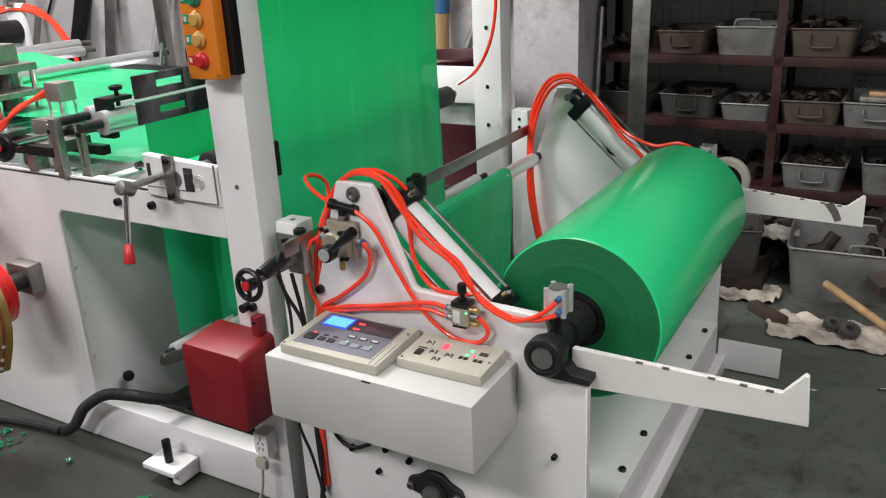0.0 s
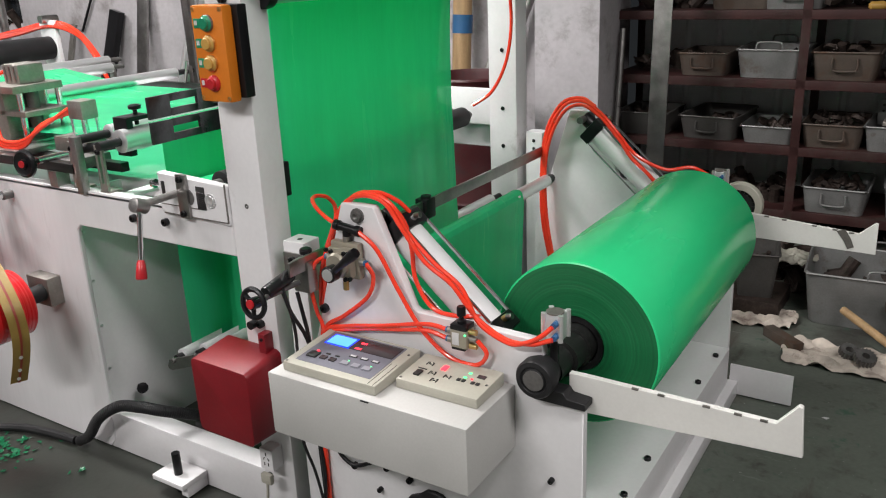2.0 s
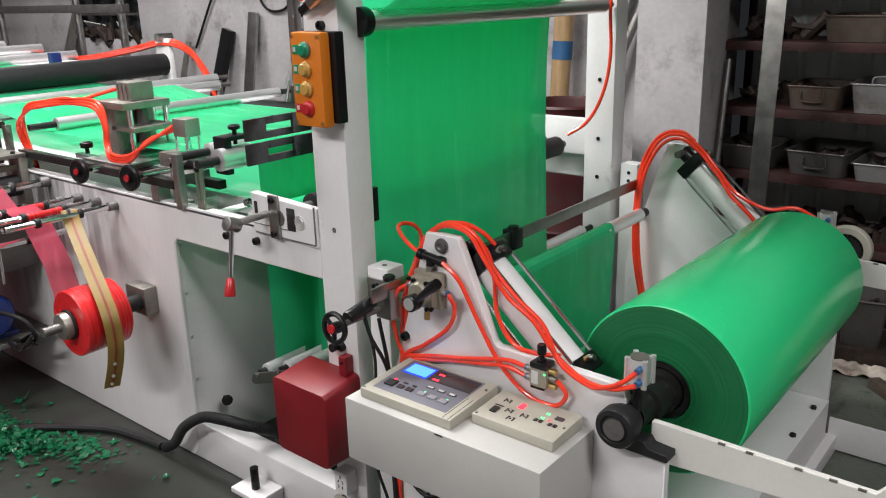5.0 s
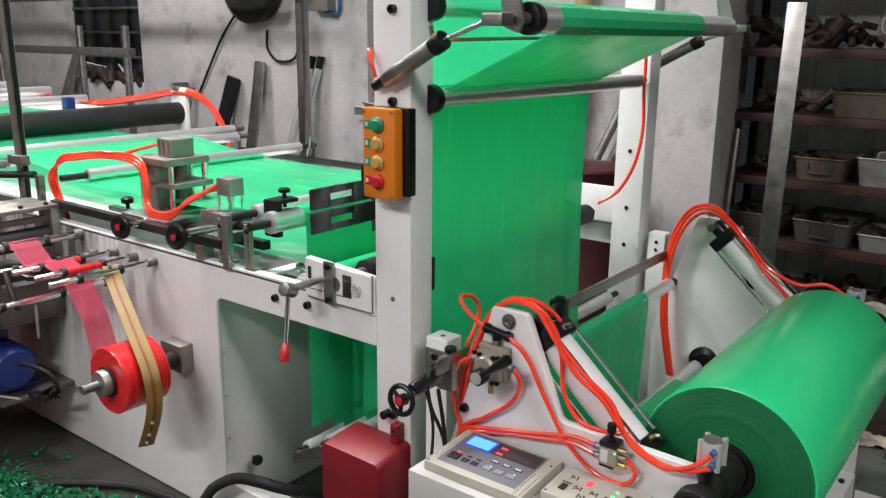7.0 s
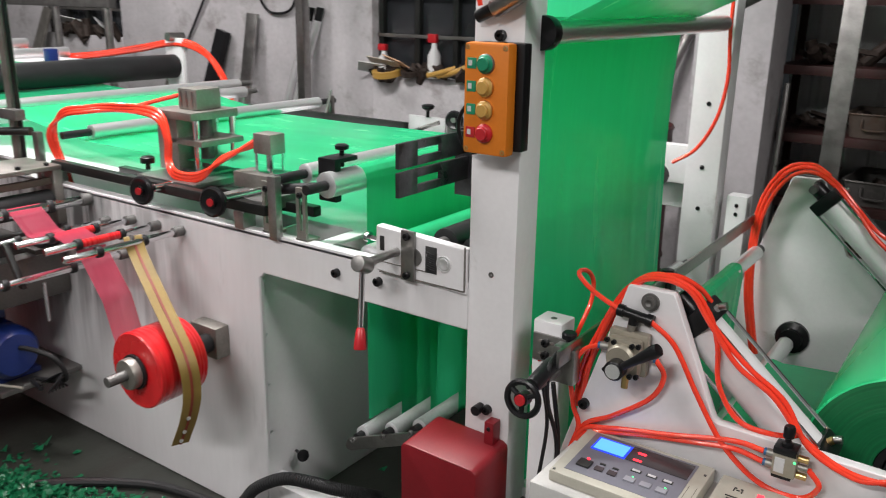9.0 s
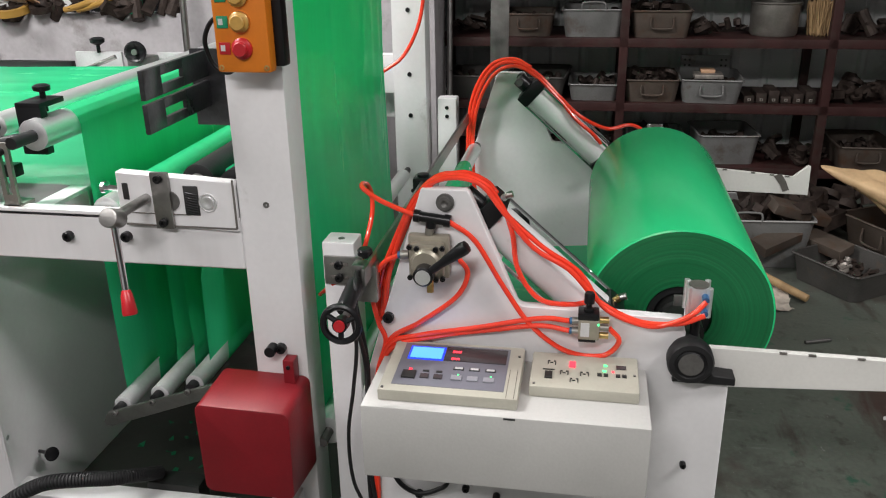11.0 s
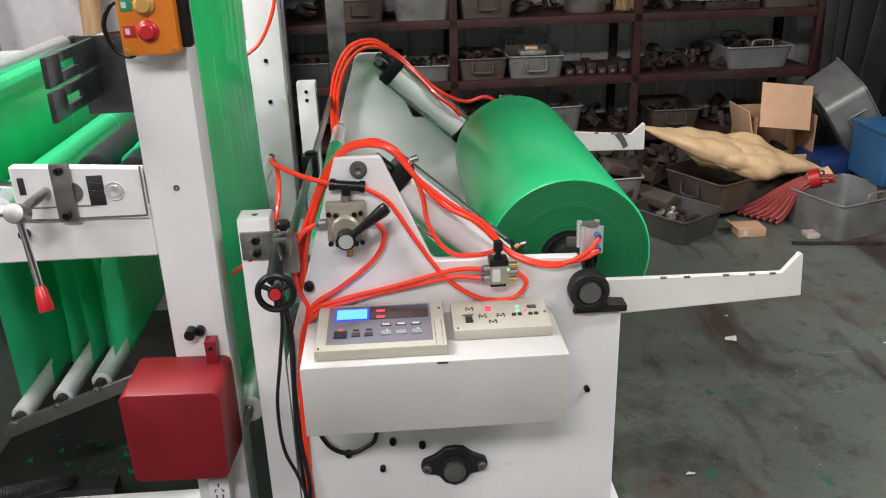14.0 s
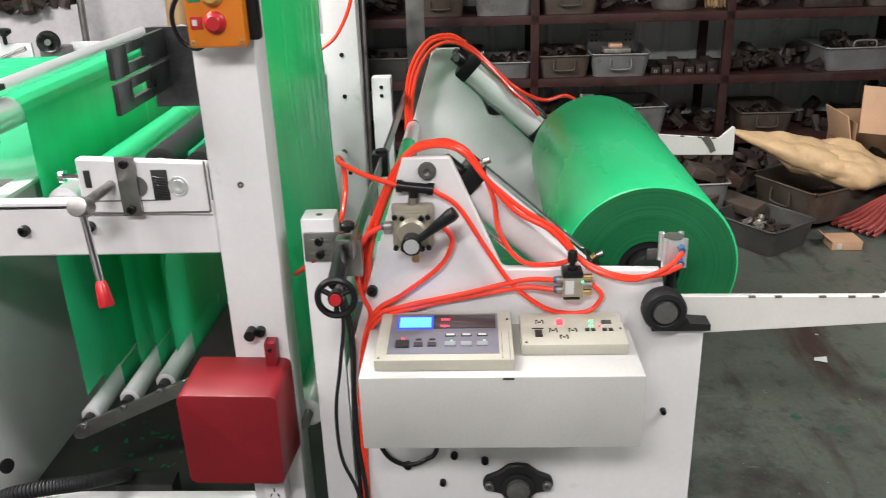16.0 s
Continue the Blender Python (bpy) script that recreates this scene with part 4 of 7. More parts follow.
def roll():
    cx, cz = 0.709, 0.575
    r = thing("green_film_roll", (cx, 0.49, cz), "large roll of bright green plastic film on a black shaft", "film roll")
    y0, y1, R = 0.11, 0.875, 0.165
    b = lathe((cx, y0, cz), (0, 1, 0), [(0.0, R - 0.004), (0.0015, R - 0.001), (0.004, R), (y1 - y0 - 0.004, R), (y1 - y0 - 0.001, R - 0.001), (y1 - y0, R - 0.004)], 96)
    part("wound_film", b, ROLL, r)
    for y, s in ((y0, -1), (y1, 1)):
        prof = [(0.0, R - 0.004)]
        k = R - 0.01
        random.seed(5)
        while k > 0.06:
            prof.append((random.uniform(-0.0006, 0.0004), k))
            k -= random.uniform(0.004, 0.012)
        prof.append((0, 0.058))
        prof.append((-0.02, 0.055))
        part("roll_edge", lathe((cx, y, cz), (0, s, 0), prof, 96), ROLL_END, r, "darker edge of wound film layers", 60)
    part("core", lathe((cx, y0, cz), (0, -1, 0), [(-0.02, 0.056), (-0.004, 0.056), (-0.004, 0.044), (-0.03, 0.04)], 40), RUBBER, r)
    sh = part("roll_shaft", lathe((cx, -0.012, cz), (0, 1, 0), [(0, 0.028), (0.05, 0.028), (0.052, 0.036), (0.1, 0.036), (0.102, 0.041), (0.14, 0.041), (0.14, 0.03), (1.1, 0.03)], 32), OIL, r, "dark steel shaft with stepped collars")
    part("end_disc", lathe((cx + 0.005, -0.062, cz), (0, 1, 0), [(0, 0), (0, 0.02), (0.003, 0.0225), (0.003, 0.024), (0.0, 0.026), (0.001, 0.034), (0.006, 0.037), (0.026, 0.037), (0.028, 0.034), (0.05, 0.03)], 40), RUBBER, sh)
    part("end_face", lathe((cx + 0.005, -0.0625, cz), (0, 1, 0), [(0, 0), (0, 0.0195), (0.003, 0.0205)], 32), GUNMETAL, sh)
    return r


hall()
machine_ob = machine()
film_ob = film(machine_ob)
dancer_ob = dancer()
stand_ob = stand()
roll_ob = roll()

# ---- controls on the machine and the stand ----


def red_cover():
    t = thing("belt_cover", (-0.04, -0.07, 0.25), "dark red enamelled box cover on the white post", "cover")
    b = bmesh.new()
    pts = [(-0.128, 0.268), (0.042, 0.265), (0.045, 0.448), (-0.13, 0.452)]
    back = [(-0.118, 0.27), (0.052, 0.268), (0.052, 0.466), (-0.12, 0.47)]
    f = [b.verts.new((x, -0.112, z)) for x, z in pts]
    k = [b.verts.new((x, YN - 0.0005, z)) for x, z in back]
    b.faces.new(f)
    b.faces.new(k)
    for i in range(4):
        b.faces.new([f[i], f[(i + 1) % 4], k[(i + 1) % 4], k[i]])
    bmesh.ops.recalc_face_normals(b, faces=b.faces)
    long = [e for e in b.edges if abs((e.verts[0].co - e.verts[1].co).y) > 0.05]
    bmesh.ops.bevel(b, geom=long, offset=0.014, segments=4, profile=0.5, affect="EDGES", clamp_overlap=True)
    bevel(b, 0.003, 2)
    part("shell", b, RED_PAINT, t)
    part("tab", box(0.012, 0.032, -0.034, YN - 0.0005, 0.46, 0.508, 0.001), RED_PAINT, t)
    bolt(t, 0.022, -0.034, 0.495, 0.004, 0.003)


def button_box():
    t = thing("push_button_station", (0.0, -0.06, 1.02), "orange push button box with four buttons on the post", "control box")
    part("base", box(-0.03, 0.066, -0.034, YN - 0.0005, 1.032, 1.212, 0.004), BLACK, t)
    b = box(-0.034, 0.053, -0.062, -0.0345, 1.026, 1.212, 0.006)
    part("housing", b, ORANGE, t)
    for dx, dz in ((-0.027, 1.034), (0.046, 1.034), (-0.027, 1.204), (0.046, 1.204)):
        bolt(t, dx, -0.0615, dz, 0.0045, 0.001, BRASS)
    for z, mat, bez in ((1.178, GREEN_BUTTON, GUNMETAL), (1.14, YELLOW, BRASS), (1.102, YELLOW, BRASS), (1.063, RED_KNOB, RED_KNOB)):
        k = part("push_button", lathe((0.01, -0.062, z), (0, -1, 0), [(0, 0.0155), (0.005, 0.0155), (0.007, 0.0135), (0.008, 0.0115), (0.012, 0.0115), (0.0135, 0.010), (0.0135, 0)], 24), mat, t)
        part("bezel", lathe((0.01, -0.062, z), (0, -1, 0), [(0, 0.0165), (0.004, 0.0162), (0.0055, 0.0145), (0.0055, 0.013)], 24), bez, k)
        part("legend_plate", box(-0.027, -0.009, -0.0635, -0.0615, z - 0.009, z + 0.009, 0.0005), RED_KNOB if mat == RED_KNOB else GREEN_BUTTON, k)
        part("legend_bar", box(-0.024, -0.017, -0.0642, -0.0632, z - 0.004, z + 0.005, 0), PALE_MARK, k)
    part("cable", tube([(-0.03, -0.03, 1.105), (-0.05, -0.03, 1.1), (-0.066, -0.028, 1.07), (-0.058, -0.026, 1.035), (-0.035, -0.025, 1.02), (-0.012, -0.026, 1.034)], 0.0038), BLACK, t)


def socket():
    t = thing("mains_socket", (0.0, -0.03, 0.165), "small white mains socket with a cord plugged in", "socket")
    part("case", box(-0.02, 0.02, -0.044, YN - 0.0005, 0.155, 0.212, 0.003), WHITE, t)
    for x, z, a in ((0, 0.198, 0), (-0.007, 0.186, 0.5), (0.007, 0.186, -0.5), (-0.006, 0.172, 0), (0.006, 0.172, 0)):
        b = box(-0.0012, 0.0012, -0.0452, -0.0435, -0.004, 0.004, 0)
        bmesh.ops.transform(b, matrix=pose(x, 0, z, 0, math.degrees(a), 0), verts=b.verts)
        part("slit", b, MARK, t)
    p = part("plug", box(-0.012, 0.02, -0.058, -0.0445, 0.125, 0.152, 0.005), PAD, t)
    part("cord", tube([(0.004, -0.052, 0.128), (0.0, -0.055, 0.08), (-0.012, -0.06, 0.03), (-0.02, -0.065, 0.003)], 0.0035), PAD, p)


def console():
    t = thing("control_console", (0.425, -0.11, 0.405), "light grey steel console box bolted to the white plate", "console")
    part("shell", box(0.203, 0.648, -0.2, -0.0225, 0.405, 0.537, 0.003), BOX_GREY, t)
    part("worn_spot", box(0.428, 0.446, -0.2006, -0.198, 0.5325, 0.5355, 0), MARK, t)
    part("cable", tube([(0.2, -0.03, 0.3), (0.222, -0.032, 0.262), (0.255, -0.034, 0.247), (0.29, -0.033, 0.258), (0.312, -0.03, 0.285), (0.315, -0.03, 0.405)], 0.0045), BLACK, t)

    def pad(name, label, x0, x1, y0, y1, z0, h):
        d = thing(name, ((x0 + x1) / 2, (y0 + y1) / 2, z0), label, "control panel")
        b = box(x0, x1, y0, y1, z0, z0 + h, 0.0035)
        for v in b.verts:
            if v.co.z > z0 + h * 0.5:
                v.co.z += (v.co.y - y0) * 0.06
        part("housing", b, PAD, d)
        top = lambda y, up=0.0: z0 + h + (y - y0) * 0.06 + up
        return d, top

    def flat(d, name, mat, x0, x1, y0, y1, top, up, thick=0.0016):
        b = box(x0, x1, y0, y1, 0, thick, 0.0003)
        for v in b.verts:
            v.co.z += top(v.co.y) + up
        return part(name, b, mat, d)

    d, top = pad("tension_controller", "cream tension controller with a lit blue display and grey keypad", 0.226, 0.447, -0.18, -0.03, 0.537, 0.02)
    flat(d, "keypad", PAD_FACE, 0.245, 0.424, -0.163, -0.04, top, -0.0008)
    flat(d, "dark_band", DARK_BAND, 0.317, 0.42, -0.088, -0.046, top, 0.0006)
    flat(d, "display_frame", SCREEN_EDGE, 0.256, 0.316, -0.089, -0.05, top, 0.0006)
    flat(d, "display", SCREEN, 0.2595, 0.3125, -0.086, -0.0535, top, 0.001)
    for k in range(2):
        flat(d, "red_display", LED_RED, 0.329, 0.343, -0.064 - 0.021 * k, -0.059 - 0.021 * k, top, 0.0012)
    k = flat(d, "key", MARK, 0.257, 0.279, -0.146, -0.126, top, 0.001, 0.003)
    flat(d, "key_lamp", LED_RED, 0.266, 0.271, -0.124, -0.12, top, 0.002)
    for x in (0.287, 0.309):
        flat(d, "key", DARK_BAND, x, x + 0.014, -0.143, -0.132, top, 0.001, 0.0025)
        flat(d, "key_text", MARK, x + 0.002, x + 0.012, -0.124, -0.12, top, 0.0008)
    for x in (0.337, 0.363, 0.389):
        flat(d, "key", KEY, x, x + 0.017, -0.143, -0.131, top, 0.001, 0.0025)
        flat(d, "key_text", MARK, x, x + 0.017, -0.113, -0.106, top, 0.0008)
        flat(d, "key_text", PALE_MARK, x + 0.002, x + 0.015, -0.112, -0.107, top, 0.0014)
    for x in (0.34, 0.393):
        flat(d, "key_lamp", LED_GREEN, x + 0.006, x + 0.009, -0.128, -0.1265, top, 0.001)
    for x, y in ((0.233, -0.174), (0.44, -0.06)):
        flat(d, "screw", GUNMETAL, x - 0.002, x + 0.002, y - 0.002, y + 0.002, top, 0.0002)
    for x in (0.4285, 0.4405):
        flat(d, "seam", DARK_BAND, x, x + 0.0006, -0.178, -0.1, top, -0.0008)
    d, top = pad("guide_controller", "cream web guide controller with small keys and a red digit", 0.461, 0.632, -0.135, -0.033, 0.537, 0.02)
    flat(d, "power_key", MARK, 0.484, 0.496, -0.112, -0.094, top, 0.0004, 0.003)
    flat(d, "key_text", MARK, 0.48, 0.499, -0.087, -0.0855, top, 0.0002)
    flat(d, "red_display", LED_RED, 0.522, 0.532, -0.076, -0.06, top, 0.0006)
    for x, y in ((0.487, -0.066), (0.508, -0.093), (0.54, -0.093), (0.524, -0.113)):
        for s in (0, 0.012):
            flat(d, "key_frame", MARK, x + s, x + s + 0.0015, y - 0.005, y + 0.005, top, 0.0002)
        flat(d, "key_frame", MARK, x, x + 0.004, y + 0.004, y + 0.0055, top, 0.0002)
        flat(d, "key_frame", MARK, x + 0.0095, x + 0.0135, y + 0.004, y + 0.0055, top, 0.0002)
        flat(d, "key_text", MARK, x + 0.004, x + 0.009, y - 0.001, y + 0.0005, top, 0.0002)
    for x in (0.567, 0.596):
        for s in (0, 0.01):
            flat(d, "key", MARK, x + s, x + s + 0.007, -0.096, -0.088, top, 0.0004)
    flat(d, "key", DARK_BAND, 0.597, 0.613, -0.073, -0.063, top, 0.0004)
    flat(d, "key_lamp", LED_GREEN, 0.577, 0.583, -0.067, -0.063, top, 0.0005)
    flat(d, "key_lamp", LED_GREEN, 0.575, 0.581, -0.083, -0.0795, top, 0.0005)
    flat(d, "key_lamp", LED_RED, 0.59, 0.594, -0.083, -0.08, top, 0.0005)
    flat(d, "screw", GUNMETAL, 0.4665, 0.4705, -0.13, -0.126, top, 0.0002)
    flat(d, "screw", GUNMETAL, 0.6235, 0.6275, -0.09, -0.086, top, 0.0002)


def hand_valve():
    t = thing("hand_lever_valve", (0.286, -0.05, 0.69), "taupe pneumatic hand lever valve with a black handle", "valve")
    part("body", box(0.252, 0.32, -0.04, -0.0225, 0.69, 0.764, 0.004), TAUPE, t)
    part("face", box(0.258, 0.314, -0.06, -0.0405, 0.696, 0.757, 0.006), TAUPE, t)
    part("dome", lathe((0.286, -0.06, 0.726), (0, -1, 0), [(0, 0.025), (0.008, 0.025), (0.013, 0.021), (0.013, 0)], 28), TAUPE, t)
    h = part("lever_hub", lathe((0.287, -0.073, 0.715), (0, -1, 0.0), [(0, 0.012), (0.004, 0.0165), (0.022, 0.0165), (0.024, 0.014), (0.024, 0)], 24), BLACK, t)
    part("hub_cap", rod((0.287, -0.0965, 0.715), (0.287, -0.0985, 0.715), 0.0125, 20), ALU, h)
    part("lever_handle", lathe((0.293, -0.088, 0.719), (0.062, -0.006, 0.05), [(0, 0.006), (0.03, 0.007), (0.045, 0.0085), (0.075, 0.0115), (0.083, 0.01), (0.085, 0)], 16), BLACK, h)
    for x, z in ((0.259, 0.752), (0.313, 0.752), (0.259, 0.699), (0.313, 0.699), (0.271, 0.75), (0.302, 0.75), (0.271, 0.697), (0.302, 0.697)):
        bolt(t, x, -0.0605, z, 0.0045, 0.005)
    part("silencer", rod((0.289, -0.045, 0.69), (0.289, -0.047, 0.668), 0.006, 12), BRASS, t)
    for p, q in (((0.252, -0.035, 0.728), (0.238, -0.036, 0.727)), ((0.32, -0.035, 0.728), (0.332, -0.036, 0.727)), ((0.286, -0.032, 0.764), (0.289, -0.032, 0.782))):
        f = part("air_fitting", rod(p, q, 0.0075, 14, bev=0.001), ZINC, t)
        part("collar", rod(Vector(p).lerp(Vector(q), 0.6), Vector(q) + (Vector(q) - Vector(p)) * 0.3, 0.0062, 12), BLUE_PLASTIC, f)
    b = rod((0.268, -0.032, 0.795), (0.315, -0.032, 0.789), 0.0085, 14)
    rod((0.29, -0.032, 0.792), (0.289, -0.032, 0.776), 0.0085, 14, bm=b)
    rod((0.262, -0.032, 0.7958), (0.272, -0.032, 0.7945), 0.0105, 14, bm=b)
    rod((0.312, -0.032, 0.7894), (0.322, -0.032, 0.788), 0.0105, 14, bm=b)
    part("tee_fitting", b, BLACK, t)


def push_valve():
    t = thing("solenoid_valve", (0.55, -0.04, 0.598), "small taupe valve block with black plunger and brass fittings", "valve")
    part("body", box(0.533, 0.567, -0.055, -0.0225, 0.602, 0.636, 0.002), TAUPE, t)
    part("rating_plate", box(0.537, 0.551, -0.0562, -0.0545, 0.608, 0.632, 0), PALE_MARK, t)
    part("top_block", box(0.532, 0.566, -0.054, -0.0225, 0.6365, 0.647, 0.002), BLACK, t)
    part("foot_block", box(0.534, 0.562, -0.054, -0.0225, 0.597, 0.602, 0.001), BLACK, t)
    part("plunger", lathe((0.549, -0.04, 0.647), (0, 0, 1), [(0, 0.009), (0.005, 0.009), (0.007, 0.005), (0.013, 0.005), (0.015, 0.0085), (0.03, 0.0085), (0.033, 0.007), (0.033, 0)], 16), BLACK, t)
    for z in (0.63, 0.612):
        f = part("air_fitting", rod((0.533, -0.045, z), (0.523, -0.045, z), 0.0068, 12), ZINC, t)
        part("collar", rod((0.524, -0.045, z), (0.519, -0.045, z), 0.006, 12), BLUE_PLASTIC, f)
    for z, m in ((0.634, BRASS), (0.62, ZINC), (0.606, BRASS)):
        part("air_fitting", rod((0.567, -0.043, z), (0.582, -0.043, z), 0.0055, 12), m, t)
    part("lamp", rod((0.565, -0.056, 0.631), (0.565, -0.0575, 0.631), 0.002, 8), LED_GREEN, t)


def air_hoses():
    """Orange-red plastic air hoses; each run is one thing."""
    r = 0.0044
    runs = [
        # from the tee, looping back over the bar
        [(0.265, -0.032, 0.796), (0.235, -0.024, 0.803), (0.2, -0.008, 0.811), (0.175, 0.008, 0.819), (0.162, 0.022, 0.823), (0.157, 0.045, 0.822), (0.157, 0.075, 0.81), (0.158, 0.095, 0.785), (0.158, 0.09, 0.75), (0.153, 0.07, 0.715), (0.145, 0.058, 0.68), (0.135, 0.055, 0.62)],
        [(0.32, -0.034, 0.788), (0.362, -0.034, 0.757), (0.407, -0.034, 0.682), (0.455, -0.034, 0.612), (0.515, -0.034, 0.568), (0.575, -0.036, 0.565), (0.6, -0.04, 0.595), (0.583, -0.043, 0.62)],
        [(0.236, -0.036, 0.727), (0.206, -0.036, 0.708), (0.186, -0.036, 0.662), (0.194, -0.034, 0.6), (0.205, -0.032, 0.562), (0.188, -0.03, 0.5), (0.18, -0.03, 0.42), (0.172, -0.028, 0.3), (0.17, -0.03, 0.12)],
        [(0.334, -0.036, 0.727), (0.35, -0.036, 0.7), (0.33, -0.034, 0.655), (0.266, -0.032, 0.602), (0.212, -0.03, 0.564), (0.19, -0.032, 0.49), (0.18, -0.028, 0.36), (0.176, -0.028, 0.2), (0.178, -0.03, 0.12)],
        [(0.519, -0.045, 0.63), (0.468, -0.036, 0.626), (0.366, -0.032, 0.6), (0.265, -0.032, 0.578), (0.212, -0.034, 0.557), (0.186, -0.034, 0.48), (0.174, -0.032, 0.38)],
        [(0.519, -0.045, 0.612), (0.47, -0.036, 0.613), (0.4, -0.03, 0.598), (0.3, -0.03, 0.578), (0.215, -0.036, 0.55), (0.192, -0.036, 0.47), (0.184, -0.034, 0.38)],
        # bundle over the peak of the plate
        [(0.186, -0.01, 0.6), (0.196, -0.012, 0.67), (0.218, -0.014, 0.73), (0.262, -0.012, 0.822), (0.31, -0.01, 0.853), (0.365, -0.008, 0.846), (0.405, -0.01, 0.8), (0.455, -0.012, 0.742), (0.515, -0.014, 0.706), (0.565, -0.018, 0.655), (0.63, -0.03, 0.629), (0.69, -0.044, 0.636), (0.73, -0.04, 0.651)],
        [(0.19, -0.012, 0.59), (0.204, -0.004, 0.68), (0.228, -0.004, 0.74), (0.272, -0.002, 0.834), (0.325, 0.0, 0.857), (0.378, 0.0, 0.84), (0.412, 0.0, 0.79), (0.47, -0.004, 0.74), (0.53, -0.006, 0.7), (0.575, -0.022, 0.645), (0.64, -0.034, 0.624), (0.68, -0.044, 0.636), (0.71, -0.046, 0.655), (0.73, -0.04, 0.675)],
        [(0.195, -0.014, 0.6), (0.208, -0.008, 0.672), (0.24, -0.006, 0.76), (0.282, 0.002, 0.843), (0.338, 0.01, 0.854), (0.392, 0.01, 0.815), (0.418, 0.0, 0.765), (0.43, -0.008, 0.7), (0.466, -0.01, 0.65), (0.52, -0.008, 0.642), (0.56, 0.02, 0.64)],
        [(0.2, -0.016, 0.59), (0.214, -0.016, 0.69), (0.25, -0.016, 0.79), (0.29, -0.008, 0.845), (0.335, 0.01, 0.858), (0.37, 0.03, 0.84), (0.388, 0.045, 0.815)],
        # bundle of the far plate
        [(0.24, 1.035, 0.33), (0.205, 1.04, 0.5), (0.2, 1.045, 0.66), (0.215, 1.05, 0.77), (0.262, 1.05, 0.852), (0.325, 1.045, 0.872), (0.39, 1.03, 0.842), (0.45, 1.02, 0.785), (0.51, 1.0, 0.735), (0.585, 1.03, 0.695), (0.65, 1.06, 0.7), (0.7, 1.085, 0.672)],
        [(0.248, 1.035, 0.33), (0.214, 1.04, 0.5), (0.208, 1.04, 0.66), (0.226, 1.045, 0.765), (0.27, 1.045, 0.84), (0.33, 1.035, 0.862), (0.395, 1.02, 0.83), (0.455, 1.005, 0.775), (0.5, 0.99, 0.728), (0.545, 0.99, 0.69), (0.57, 1.0, 0.66)],
        [(0.232, 1.04, 0.33), (0.196, 1.045, 0.5), (0.192, 1.05, 0.66), (0.206, 1.055, 0.775), (0.255, 1.055, 0.86), (0.32, 1.05, 0.88), (0.37, 1.035, 0.86)],
        # single hose down the far post
        [(0.04, 1.12, 1.42), (0.045, 1.13, 1.3), (0.05, 1.12, 1.2), (0.06, 1.11, 1.08), (0.045, 1.1, 0.97), (0.0, 1.09, 0.88), (-0.06, 1.07, 0.835)],
        [(-0.06, 0.0, 1.31), (-0.05, -0.02, 1.325), (-0.03, -0.035, 1.3), (-0.025, -0.03, 1.27)],
        [(0.05, 0.1, 1.345), (0.02, 0.5, 1.35), (0.0, 1.0, 1.35)],
        [(0.06, 0.06, 0.6), (0.1, 0.0, 0.645), (0.14, -0.005, 0.68)],
    ]
    for pts in runs:
        solid("air_hose", tube(pts, r * (1.2 if pts[0][1] > 1 else 1), 10, 8), HOSE, pts[0], "shiny orange-red plastic air hose", "hose", "air hoses of the stand")
    # hoses of the punch unit
    for o in (0.0, 0.008, -0.007):
        pts = [(-1.465 + o, 0.05, 0.755), (-1.535 + o, 0.05 + o, 0.88), (-1.47, 0.05, 0.95 + o), (-1.36, 0.055 + o, 0.972 + o), (-1.206, 0.06, 0.99 + o), (-1.06, 0.065 + o, 0.985 + o), (-1.015 + o, 0.06, 0.93), (-1.01 + o, 0.055, 0.875), (-0.965 + o, 0.04, 0.846 + o), (-0.885, 0.05, 0.85 + o), (-0.825 + o, 0.08, 0.9), (-0.768, 0.14, 0.938 + o)]
        solid("air_hose", tube(pts, 0.0055, 10, 8), HOSE, pts[0], "thick orange-red air hose looped over the punch unit", "hose", "air hoses of the punch")
    pts = [(-1.17, 0.08, 0.994), (-1.1, 0.15, 1.02), (-1.045, 0.19, 1.034)]
    solid("air_hose", tube(pts, 0.0055), HOSE, pts[0], "short orange-red air hose at the punch", "hose", "air hoses of the punch")
    for o in (0.0, 0.01, -0.009):
        pts = [(-4.4, 1.33, 0.88 + o), (-3.4, 1.31 + o, 0.955 + o), (-2.9, 1.31, 1.015 + o), (-2.58, 1.31 + o, 1.06 + o), (-2.4, 1.32, 1.02 + o), (-2.3, 1.33 + o, 0.92), (-2.25, 1.34, 0.8)]
        solid("air_hose", tube(pts, 0.009, 10, 8), HOSE, pts[0], "bundled orange-red air hose across the far rollers", "hose", "air hoses of the far rollers")


